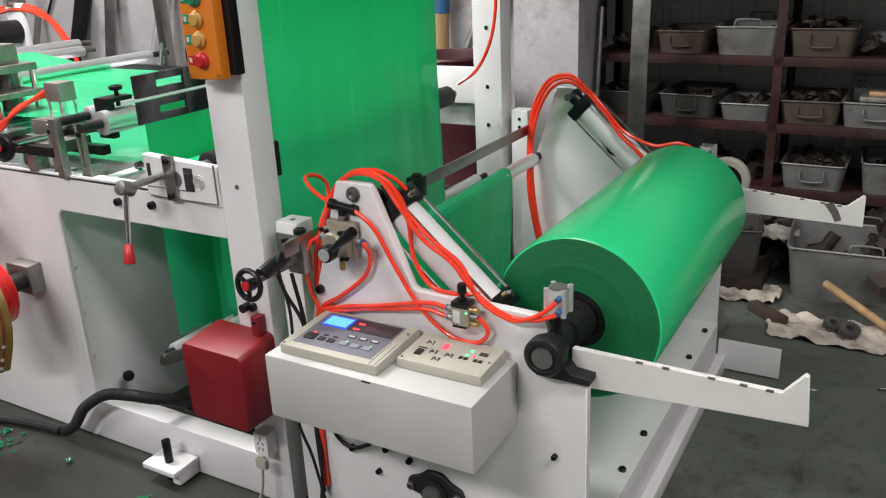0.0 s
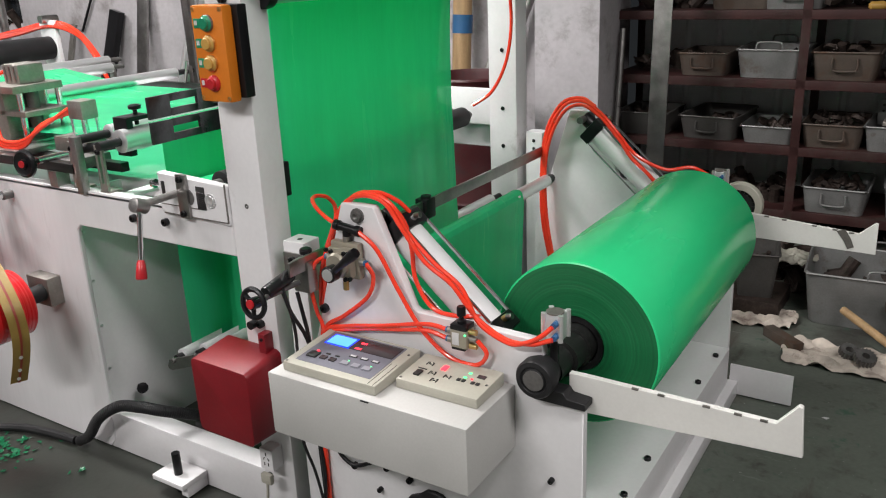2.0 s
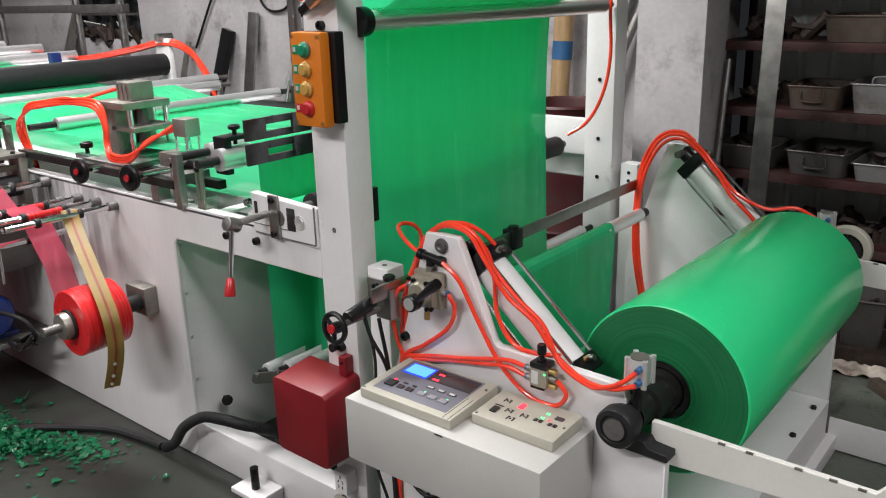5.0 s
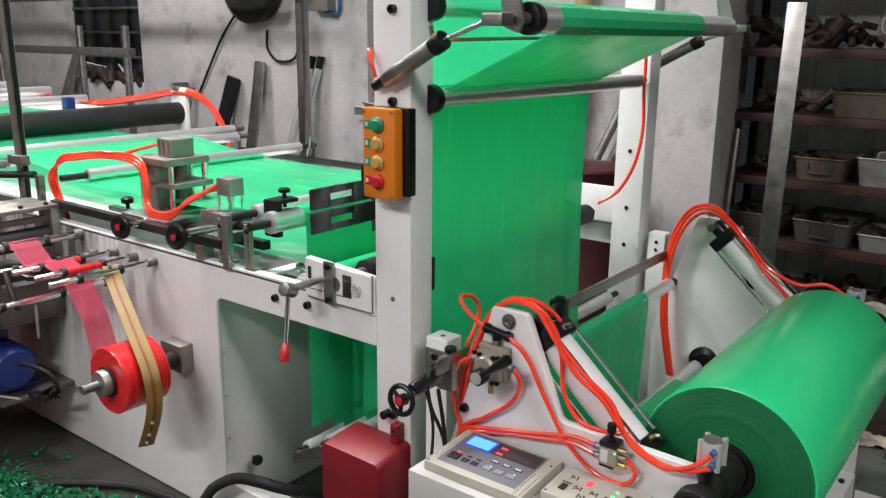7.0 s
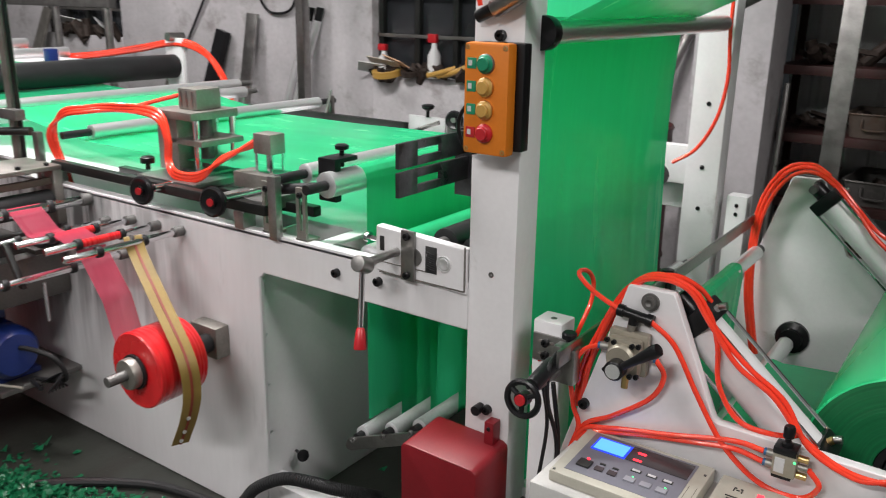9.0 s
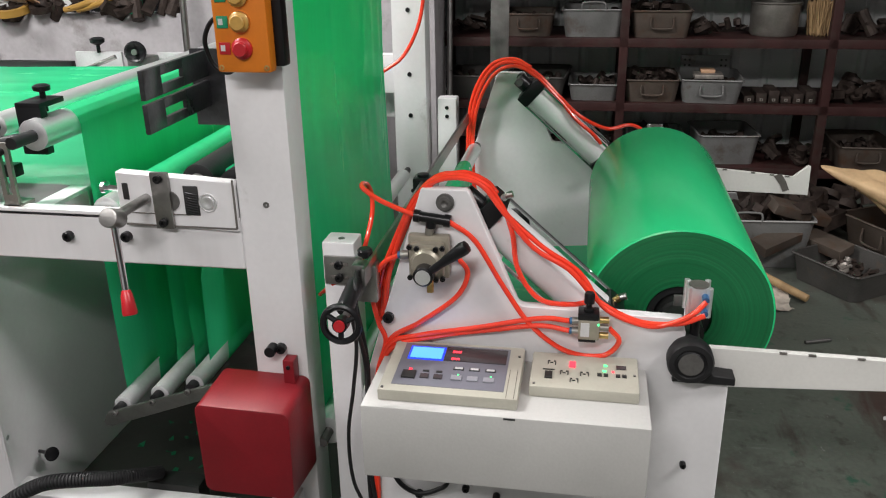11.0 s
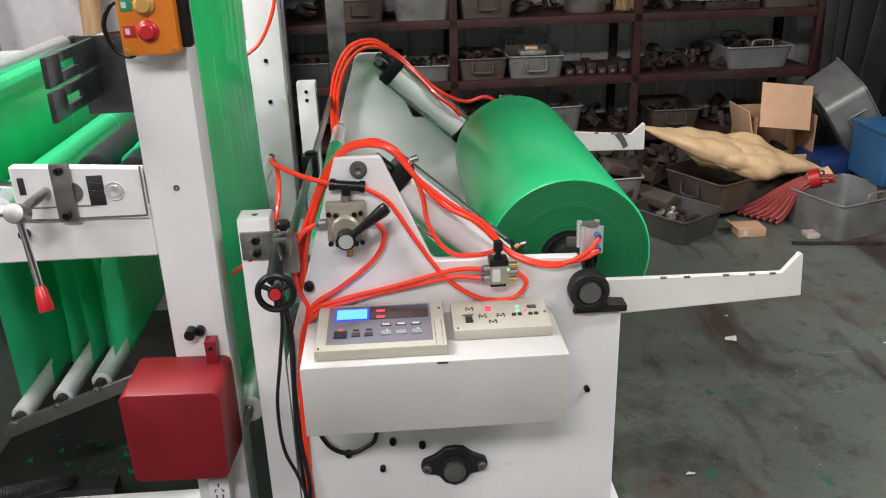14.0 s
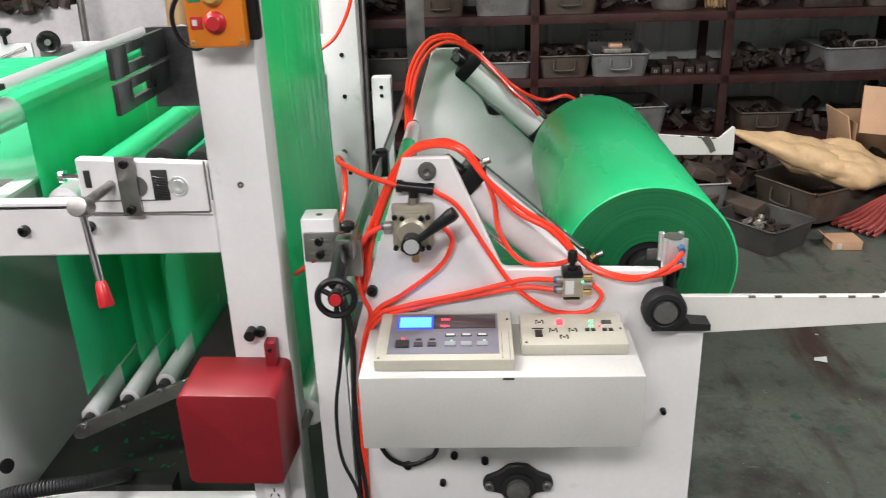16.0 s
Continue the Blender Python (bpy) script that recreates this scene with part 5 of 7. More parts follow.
def cables():
    for pts, r in (([(0.16, -0.1, 0.68), (0.165, -0.075, 0.58), (0.15, -0.06, 0.478), (0.135, -0.058, 0.382), (0.137, -0.055, 0.28), (0.16, -0.05, 0.2), (0.19, -0.05, 0.06)], 0.0034),
                   ([(0.16, -0.05, 0.64), (0.172, -0.04, 0.52), (0.165, -0.032, 0.4), (0.166, -0.032, 0.28), (0.175, -0.04, 0.17), (0.16, -0.045, 0.04)], 0.0042),
                   ([(0.165, -0.03, 0.7), (0.17, -0.07, 0.7), (0.18, -0.11, 0.69), (0.172, -0.09, 0.62), (0.168, -0.035, 0.5), (0.16, -0.03, 0.3), (0.165, -0.03, 0.1)], 0.004)):
        solid("cable", tube(pts, r), RUBBER, pts[0], "thin dark grey cable hanging beside the upright", "cable", "cables of the stand")
    pts = [(-1.6, -0.5, 0.014), (-1.36, -0.39, 0.014), (-1.18, -0.22, 0.014), (-1.0, -0.1, 0.014), (-0.87, -0.065, 0.014), (-0.76, -0.052, 0.014)]
    solid("cable", tube(pts, 0.0125), RUBBER, pts[0], "black rubber cable lying on the floor", "cable")
    pts = [(-0.745, -0.05, 0.015), (-0.69, -0.05, 0.05), (-0.63, -0.05, 0.12), (-0.53, -0.05, 0.185), (-0.44, -0.045, 0.205), (-0.39, -0.02, 0.195), (-0.355, 0.03, 0.17), (-0.335, 0.075, 0.145)]
    b = tube(pts, 0.013, 12, 12)
    line = spline(pts, 12)
    for i in range(1, len(line) - 1):
        d = (line[i + 1] - line[i - 1]).normalized()
        lathe(line[i] - d * 0.0035, d, [(0, 0.013), (0.0015, 0.0155), (0.0055, 0.0155), (0.007, 0.013)], 14, b)
    solid("corrugated_conduit", b, RUBBER, pts[0], "black corrugated conduit arching into the machine", "conduit")
    solid("conduit_fitting", box(-0.36, -0.24, 0.052, 0.1, 0.0, 0.135, 0.006), OIL, (-0.3, 0.08, 0.0), "black cable trunk on the lower rail", "cable trunk")
    solid("lever_knob", lathe((-0.64, 0.1, 0.15), (1, -0.5, 0.3), [(0, 0.004), (0.05, 0.004), (0.05, 0.014), (0.058, 0.016), (0.062, 0)], 14), BLACK, (-0.64, 0.1, 0.15), "black knob on the inner wall", "knob")


# ---- punch unit on the deck ----
def punch_unit():
    t = thing("punch_unit", (-0.95, 0.1, 0.765), "steel pneumatic punch unit with two handwheels on the deck", "punch")
    part("guide_bar", box(-1.46, -0.6, -0.005, 0.02, 0.805, 0.83, 0.003), OIL, t)
    part("guide_bar", box(-1.3, -0.55, 0.1, 0.125, 0.79, 0.815, 0.003), OIL, t)
    for x in (-1.45, -0.68):
        part("bar_foot", box(x - 0.016, x + 0.016, -0.012, 0.026, 0.765, 0.806, 0.002), STEEL, t)
    part("saddle", box(-1.1, -0.88, 0.0215, 0.245, 0.817, 0.834, 0.003), STEEL, t)
    part("column", box(-1.115, -1.035, 0.105, 0.235, 0.834, 0.972, 0.003), ZINC, t)
    part("top_plate", box(-1.125, -0.962, 0.095, 0.25, 0.972, 0.993, 0.003), ZINC, t)
    part("mid_plate", box(-1.06, -0.94, 0.105, 0.245, 0.907, 0.922, 0.002), ZINC, t)
    part("die_block", box(-1.05, -0.93, 0.115, 0.245, 0.834, 0.842, 0.003), STEEL, t)
    c = part("punch_cylinder", box(-1.06, -0.985, 0.135, 0.215, 0.993, 1.048, 0.006), ZINC, t)
    for k in range(3):
        part("groove", box(-1.048 + 0.022 * k, -1.043 + 0.022 * k, 0.1335, 0.1355, 1.0, 1.042, 0), STEEL, c)
    for x in (-1.045, -0.975):
        for y in (0.12, 0.24):
            part("guide_pillar", rod((x, y, 0.834), (x, y, 0.974), 0.009, 14), CHROME, t)
    part("ram", rod((-1.01, 0.18, 0.842), (-1.01, 0.18, 0.974), 0.018, 16), GUNMETAL, t)
    for x, z in ((-0.962, 0.824), (-0.702, 0.836)):
        h = part("handwheel", lathe((x, -0.03, z), (0.2, -1, 0.05), [(0, 0.006), (0.03, 0.006), (0.032, 0.031), (0.036, 0.035), (0.043, 0.035), (0.047, 0.03), (0.043, 0.022), (0.043, 0.012), (0.05, 0.012), (0.05, 0)], 28), BLACK, t)
        part("wheel_cap", rod((x + 0.0098, -0.079, z + 0.0025), (x + 0.0103, -0.0815, z + 0.0026), 0.009, 14), RED_KNOB, h)
        part("spindle", rod((x, -0.03, z), (x, 0.1, z), 0.009, 12), CHROME, h)
    part("clamp_knob", lathe((-1.005, -0.01, 0.862), (0, 0, 1), [(0, 0.006), (0.015, 0.006), (0.017, 0.017), (0.03, 0.018), (0.034, 0.012), (0.034, 0)], 12), BLACK, t)
    part("slide_block", box(-0.78, -0.64, 0.0215, 0.14, 0.8, 0.83, 0.003), GUNMETAL, t)
    part("valve_block", box(-0.82, -0.665, 0.1, 0.177, 0.827, 0.866, 0.003), ZINC, t)
    for x in (-0.763, -0.713):
        for y in (0.127, 0.167):
            part("tie_rod", rod((x, y, 0.866), (x, y, 0.94), 0.004, 8), CHROME, t)
    part("small_cylinder", box(-0.768, -0.708, 0.122, 0.172, 0.912, 0.962, 0.004), ZINC, t)
    part("piston_rod", rod((-0.738, 0.147, 0.866), (-0.738, 0.147, 0.914), 0.009, 12), CHROME, t)
    for x in (-0.597, -0.492):
        b = bmesh.new()
        for x0, x1, z0, z1 in ((x - 0.014, x - 0.005, 0.765, 0.886), (x + 0.005, x + 0.014, 0.765, 0.886), (x - 0.005, x + 0.005, 0.765, 0.79), (x - 0.005, x + 0.005, 0.87, 0.886)):
            box(x0, x1, 0.0, 0.007, z0, z1, 0, b)
        box(x - 0.018, x + 0.018, 0.0, 0.04, 0.765, 0.772, 0.001, b)
        s = part("slotted_upright", b, ZINC, t)
        bolt(s, x, 0.0, 0.87, 0.007, 0.006)
    part("shaft", rod((-0.6, 0.015, 0.865), (-0.445, 0.06, 0.885), 0.012, 14), RUBBER, t)
    c = part("g_clamp", box(-0.485, -0.435, 0.05, 0.07, 0.852, 0.942, 0.003), BLACK, t, "black screw clamp on the roller")
    part("clamp_jaw", box(-0.485, -0.435, 0.05, 0.125, 0.936, 0.947, 0.003), BLACK, c)
    part("clamp_screw", rod((-0.46, 0.1, 0.922), (-0.46, 0.1, 0.962), 0.0055, 12), BLACK, c)
    part("clamp_knob", lathe((-0.46, 0.1, 0.958), (0, 0, 1), [(0, 0.005), (0.003, 0.015), (0.011, 0.016), (0.014, 0.01), (0.014, 0)], 12), BLACK, c)


# ---- red tape unit on the side panel ----
def tape_unit():
    t = thing("tape_reel", (-0.77, -0.2, 0.4), "reel of shiny red plastic tape on a steel spindle", "reel")
    cx, cz = -0.772, 0.471
    part("spindle", rod((cx, -0.325, cz), (cx, -0.03, cz), 0.0125, 18, bev=0.002), GUNMETAL, t)
    part("wound_tape", lathe((cx, -0.25, cz), (0, 1, 0), [(0, 0.035), (0, 0.087), (0.003, 0.09), (0.125, 0.09), (0.128, 0.087), (0.128, 0.035)], 56), RED_REEL, t)
    part("hub_washer", lathe((cx, -0.279, cz), (0, 1, 0), [(0, 0.012), (0, 0.034), (0.004, 0.036), (0.02, 0.036), (0.022, 0.033), (0.022, 0.012)], 36), ZINC, t)
    part("hub_ring", rod((cx, -0.258, cz), (cx, -0.252, cz), 0.041, 32), RUBBER, t)
    part("mounting_block", box(-0.835, -0.742, -0.05, YN - 0.0005, 0.432, 0.512, 0.003), ZINC, t)
    part("bearing", rod((cx, -0.1, cz), (cx, -0.05, cz), 0.024, 24, bev=0.003), RUBBER, t)

    r = thing("tape_guide_rods", (-1.05, -0.2, 0.7), "row of chrome rods with black collars guiding red tape", "guide rods")
    rods = ((-0.892, 0.724, 0.3, 0.0085), (-0.985, 0.722, 0.29, 0.0085), (-1.088, 0.72, 0.3, 0.0085), (-1.28, 0.746, 0.31, 0.0125), (-1.2, 0.7, 0.33, 0.006), (-1.13, 0.62, 0.44, 0.009))
    for x, z, d, rad in rods:
        k = part("guide_rod", rod((x, -0.02 - d, z), (x, YN - 0.0005, z), rad, 18, bev=0.001), CHROME, r)
        for y in (-0.02 - d * 0.33, -0.02 - d * 0.72):
            part("collar", rod((x, y - 0.007, z), (x, y + 0.007, z), rad + 0.005, 18, bev=0.002), RUBBER, k)
        if x in (-0.985, -1.088):
            part("tape_wrap", rod((x, -0.02 - d * 0.7, z), (x, -0.02 - d * 0.35, z), rad + 0.0012, 18), RED_REEL, k, "red tape wrapped round the rod")
        part("mounting_boss", rod((x, -0.034, z), (x, YN - 0.0005, z), rad + 0.004, 16), GUNMETAL, k)
    part("link_bar", box(-1.22, -1.08, -0.28, -0.262, 0.69, 0.702, 0.002), OIL, r)
    part("link_bar", prism([(-1.2, 0.7), (-1.185, 0.7), (-1.125, 0.6), (-1.14, 0.6)], -0.3, -0.286, 0.001), OIL, r)
    part("latch_pin", rod((-1.08, -0.27, 0.62), (-1.05, -0.285, 0.535), 0.004, 10), CHROME, r)
    w = thing("red_tape_web", (-0.9, -0.2, 0.5), "thin translucent red tape running from the reel", "plastic film")
    part("rising_span", sheet([(-0.862, 0.49), (-0.9, 0.6), (-0.985, 0.708)], -0.235, -0.16, ny=12, waves=0.001), PINK, w)
    part("rod_span", sheet([(-0.985, 0.712), (-1.03, 0.716), (-1.088, 0.73), (-1.14, 0.7), (-1.2, 0.707), (-1.28, 0.76), (-1.42, 0.7)], -0.235, -0.15, ny=12, waves=0.001), PINK, w)
    # ochre strap hung over the first rod
    s = thing("hanging_strap", (-0.75, -0.22, 0.3), "ochre strap with a brown centre line hung over a rod", "strap")
    line = spline([(-0.912, -0.135, 0.715), (-0.9, -0.142, 0.738), (-0.872, -0.15, 0.7), (-0.77, -0.175, 0.615), (-0.662, -0.2, 0.52), (-0.645, -0.202, 0.442), (-0.666, -0.2, 0.369), (-0.71, -0.198, 0.285)], 6)
    for name, half, mat, lift in (("strap", 0.021, GOLD_BELT, 0.0), ("stripe", 0.0028, BROWN_LINE, 0.0016)):
        b = bmesh.new()
        rows = []
        for i, p in enumerate(line):
            d = (line[min(i + 1, len(line) - 1)] - line[max(i - 1, 0)]).normalized()
            side = Vector((0.3, 0.95, 0.05))
            side = (side - d * side.dot(d)).normalized()
            n = side.cross(d).normalized()
            n = n if n.y < 0 else -n
            rows.append([b.verts.new(p + side * half * u + n * (lift + k)) for u, k in ((-1, 0), (1, 0), (1, 0.0015), (-1, 0.0015))])
        for a, c in zip(rows, rows[1:]):
            for k in range(4):
                b.faces.new([a[k], a[(k + 1) % 4], c[(k + 1) % 4], c[k]])
        b.faces.new(rows[0])
        b.faces.new(rows[-1])
        part(name, b, mat, s)
    for i in (-2, -4, -7):
        p = line[i]
        part("eyelet", rod(p + Vector((0.004, -0.002, 0)), p + Vector((0.006, -0.007, 0)), 0.004, 10), ALU, s)
    part("eyelet", rod(line[7] + Vector((0.0, -0.001, 0.0)), line[7] + Vector((0.001, -0.007, 0.002)), 0.006, 12), GUNMETAL, s)


def left_machinery():
    c = thing("red_guard", (-1.85, -0.35, 0), "dark red steel guard with a rounded top on the floor", "guard")
    out = [(-2.4, 0.0), (-1.56, 0.0), (-1.51, 0.2), (-1.46, 0.55), (-1.44, 0.66), (-1.455, 0.7), (-1.48, 0.73), (-1.52, 0.752), (-1.58, 0.765), (-2.4, 0.77)]
    part("shell", prism(out, -0.62, -0.28, 0.012), RED_PAINT, c)
    m = thing("blue_motor", (-1.5, -0.17, 0.12), "blue painted electric motor on a bracket with a loose cable", "motor")
    part("stator", rod((-1.64, -0.19, 0.31), (-1.45, -0.19, 0.31), 0.068, 32, bev=0.004), BLUE, m)
    for k in range(14):
        a = 2 * math.pi * k / 14
        part("fin", box(-1.63, -1.46, -0.0015, 0.0015, 0.064, 0.078, 0, m=pose(0, -0.19, 0.31, math.degrees(a), 0, 0)), BLUE, m)
    part("fan_cowl", lathe((-1.45, -0.19, 0.31), (1, 0, 0), [(0, 0.07), (0.01, 0.077), (0.06, 0.077), (0.085, 0.06), (0.09, 0)], 32), BLUE, m)
    part("terminal_box", box(-1.6, -1.5, -0.24, -0.14, 0.37, 0.42, 0.006), BLUE, m)
    part("name_plate", box(-1.58, -1.5, -0.2705, -0.2685, 0.29, 0.33, 0.0005), PALE_MARK, m)
    part("foot", box(-1.66, -1.42, -0.26, -0.1, 0.215, 0.23, 0.002), BLUE, m)
    part("shelf", box(-1.72, -1.36, -0.25, YN - 0.0005, 0.2, 0.2145, 0.002), GUNMETAL, m)
    part("cable", tube([(-1.45, -0.2, 0.3), (-1.36, -0.18, 0.33), (-1.27, -0.14, 0.31), (-1.25, -0.12, 0.25), (-1.31, -0.12, 0.22), (-1.38, -0.15, 0.218), (-1.3, -0.17, 0.218)], 0.007), RUBBER, m)
    for k in range(6):
        part("loose_wire", tube([(-1.33, -0.1 - 0.01 * k, 0.222), (-1.29 + 0.008 * k, -0.13, 0.235 + 0.006 * k), (-1.25, -0.12 - 0.012 * k, 0.222)], 0.003, 6, 4), RUBBER, m)
    part("white_cord", tube([(-1.56, -0.262, 0.36), (-1.54, -0.275, 0.26), (-1.46, -0.25, 0.225), (-1.34, -0.2, 0.22)], 0.004), PAD, m)
    m.location.x -= 0.06
    # black roller pair and brackets above the guard
    g = thing("tape_feed_unit", (-1.55, -0.2, 0.5), "steel tape feed unit with a black roller on the side panel", "feed unit")
    part("top_plate", box(-1.58, -1.4, -0.315, YN - 0.0005, 0.812, 0.824, 0.002), ZINC, g)
    part("end_plate", box(-1.45, -1.402, -0.308, -0.296, 0.47, 0.8115, 0.002), PALE_STEEL, g)
    part("end_plate", box(-1.45, -1.402, -0.034, YN - 0.0005, 0.66, 0.8115, 0.002), ZINC, g)
    part("black_roller", rod((-1.43, -0.29, 0.722), (-1.43, -0.036, 0.722), 0.034, 24, bev=0.003), RUBBER, g)
    part("guide_bar", box(-1.432, -1.412, -0.29, -0.036, 0.772, 0.79, 0.002), TRAY_BROWN, g)
    part("lower_bar", box(-1.44, -1.405, -0.29, -0.036, 0.6, 0.655, 0.003), OIL, g)
    for y in (-0.29, -0.2, -0.12, -0.04):
        bolt(g, -1.42, y, 0.824, 0.007, 0.008, None, (0, 0, 1))
    part("tag", box(-0.016, 0.016, -0.0015, 0.0015, -0.022, 0.022, 0.0005, m=pose(-1.142, -0.462, 0.622, 10, 30, 15)), PALE_MARK, g, "small white tag")
    part("worn_block", box(-1.78, -1.42, -0.22, YN - 0.0005, 0.45, 0.58, 0.01), TRAY_DARK, g)
    part("shaft_cover", rod((-2.2, -0.28, 0.87), (-1.55, 0.0, 0.9), 0.012, 12), OIL, g)
    part("upper_block", box(-2.1, -1.75, -0.2, -0.05, 0.82, 0.93, 0.004), GUNMETAL, g)
    p = thing("machine_gantry", (-1.66, 0.0, 0.765), "grey square steel post with black strip on the frame", "gantry")
    part("gantry_post", box(-1.645, -1.617, -0.012, 0.016, 0.765, 1.9, 0.003), ZINC, p)
    part("black_strip", box(-1.606, -1.597, -0.008, 0.004, 0.765, 1.9, 0.002), BLACK, p)
    part("gantry_beam", box(-4.6, -1.6, 0.0, 0.03, 1.62, 1.66, 0.003), ZINC, p)
    part("clip", box(-1.66, -1.57, -0.03, 0.0, 0.93, 0.96, 0.002), GUNMETAL, p)
    # far lines of the machine
    f = thing("sealing_rollers", (-3.6, 0.6, 0.77), "further rollers and white beams of the machine line", "rollers")
    for x, z, r in ((-3.5, 0.97, 0.03), (-3.9, 1.0, 0.03), (-4.4, 1.0, 0.04)):
        part("roller", rod((x, 0.05, z), (x, 1.3, z), r, 24), ALU, f)
    part("cover_plate", box(-4.2, -3.2, 0.3, 1.25, 0.92, 0.95, 0.004), WHITE, f)
    part("motor_block", box(-3.12, -3.07, 0.95, 1.0, 0.95, 1.02, 0.006), BLUE, f)
    part("frame_beam", box(-5.2, -3.6, -0.02, 1.22, 0.6, 0.9, 0.01), WHITE, f)
    # lever and screw of the far rail
    k = thing("edge_lever", (-0.9, 1.19, 0.77), "black bar, pale brackets and a small handwheel on the far rail", "edge guide")
    part("bar", box(-1.95, -1.1, 1.15, 1.175, 0.815, 0.84, 0.003), OIL, k)
    part("bracket_plate", box(-1.09, -0.93, 1.165, 1.175, 0.765, 0.87, 0.002), PALE_STEEL, k)
    part("bracket_plate", box(-0.81, -0.64, 1.165, 1.175, 0.765, 0.87, 0.002), PALE_STEEL, k)
    part("base", box(-0.62, -0.25, 1.14, 1.2, 0.77, 0.83, 0.003), ZINC, k)
    part("wheel_block", box(-0.87, -0.8, 1.09, 1.16, 0.77, 0.865, 0.004), GUNMETAL, k)
    h = part("handwheel", lathe((-0.835, 1.09, 0.882), (0.3, -1, 0.1), [(0, 0.008), (0, 0.024), (0.004, 0.032), (0.012, 0.033), (0.018, 0.028), (0.012, 0.02), (0.008, 0.008), (0.016, 0.008), (0.016, 0)], 24), BLACK, k)
    part("wheel_cap", rod((-0.8305, 1.073, 0.8835), (-0.829, 1.068, 0.884), 0.009, 12), STEEL, h)
    part("clamp_knob", lathe((-1.006, 1.165, 0.868), (0, 0, 1), [(0, 0.006), (0.022, 0.006), (0.026, 0.013), (0.032, 0.022), (0.042, 0.023), (0.046, 0.016), (0.046, 0)], 14), BLACK, k)
    part("push_rod", rod((-1.12, 1.1, 0.79), (-0.93, 1.13, 0.86), 0.007, 12), STEEL, k)
    part("handle", rod((-1.5, 1.16, 0.83), (-1.47, 1.16, 0.93), 0.006, 10), STEEL, k)



red_cover()
button_box()
socket()
console()
hand_valve()
push_valve()
air_hoses()
cables()
punch_unit()
tape_unit()
left_machinery()

# ---- shelves along the ribbed wall ----


def scraps(bm, x0, x1, y0, y1, z, n, big=0.05, seed=0, high=0.06):
    """A heap of odd metal offcuts: blocks, bars, bushes and rings."""
    g = random.Random(seed)
    for k in range(n):
        x, y = g.uniform(x0, x1), g.uniform(y0, y1)
        s = g.uniform(0.4, 1.0) * big
        h = z + g.uniform(0.2, 1.0) * high
        m = pose(x, y, h, g.uniform(-40, 40), g.uniform(-40, 40), g.uniform(0, 180))
        kind = g.random()
        b = bmesh.new()
        if kind < 0.45:
            bmesh.ops.create_cube(b, size=1, matrix=Matrix.Diagonal((s, s * g.uniform(0.2, 0.7), s * g.uniform(0.15, 0.5), 1)))
        elif kind < 0.75:
            bmesh.ops.create_cone(b, cap_ends=True, segments=10, radius1=s * 0.3, radius2=s * 0.3, depth=s * g.uniform(0.4, 1.6))
        else:
            lathe((0, 0, 0), (0, 0, 1), [(0, s * 0.25), (0, s * 0.5), (s * 0.25, s * 0.5), (s * 0.25, s * 0.25), (0, s * 0.25)], 12, b)
        merge(bm, b, m)
    return bm


def heap(x0, x1, y0, y1, z, n, big, seed, label="heap of rusty metal offcuts", mat=None, high=0.06):
    b = scraps(bmesh.new(), x0, x1, y0, y1, z, n, big, seed, high)
    return solid("metal_offcuts", b, mat or SCRAP, ((x0 + x1) / 2, (y0 + y1) / 2, z), label, "scrap metal", kind="stuff")


def tray(name, w, d, h, mat, at, turn=0.0, label="", handle="drop", tilt=(0, 0), taper=0.88):
    """An open steel tote pan: sloping sides, rolled rim and handles at both ends."""
    t = thing(name, at, label, "tray", "steel trays")
    t.rotation_euler = (radians(tilt[0]), radians(tilt[1]), radians(turn))
    th = 0.003
    b = bmesh.new()
    rings = []
    for ww, dd, z in ((w * taper, d * taper, 0), (w, d, h), (w - 2 * th, d - 2 * th, h), (w * taper - 2 * th, d * taper - 2 * th, th)):
        ring, c = [], min(ww, dd) * 0.12
        for sx, sy in ((1, 1), (-1, 1), (-1, -1), (1, -1)):
            cx, cy = sx * (ww / 2 - c), sy * (dd / 2 - c)
            a0 = math.atan2(sy, sx) - math.pi / 4
            ring += [(cx + c * math.cos(a0 + k * math.pi / 6), cy + c * math.sin(a0 + k * math.pi / 6), z) for k in range(4)]
        rings.append([b.verts.new(p) for p in ring])
    n = len(rings[0])
    for r0, r1 in zip(rings, rings[1:]):
        for i in range(n):
            b.faces.new([r0[i], r0[(i + 1) % n], r1[(i + 1) % n], r1[i]])
    b.faces.new(rings[0])
    b.faces.new(rings[-1])
    rim = [v.co.copy() for v in rings[1]]

    def child(nm, bm, mt, par):
        ob = link_mesh(nm, bm, mt)
        ob.parent = par
        return ob

    pan = child("pan", b, mat, t)
    child("rim", tube(rim + [rim[0]], 0.0045, 6, 2), mat, pan)
    for s in (-1, 1):
        if handle == "drop":
            y = -d / 2 * 0.97 * s
            k = [(-0.045, y - 0.006 * s, h * 0.8), (-0.047, y - 0.008 * s, h * 0.5), (-0.035, y - 0.006 * s, h * 0.36), (0.035, y - 0.006 * s, h * 0.36), (0.047, y - 0.008 * s, h * 0.5), (0.045, y - 0.006 * s, h * 0.8)]
            child("handle", tube(k, 0.004, 8, 4), mat, pan)
        elif handle == "bail":
            y = d / 2 * s
            k = [(-0.05, y, h * 0.95), (-0.05, y + 0.002 * s, h + 0.02), (-0.035, y, h + 0.032), (0.035, y, h + 0.032), (0.05, y + 0.002 * s, h + 0.02), (0.05, y, h * 0.95)]
            child("handle", tube(k, 0.004, 8, 4), mat, pan)
    return t


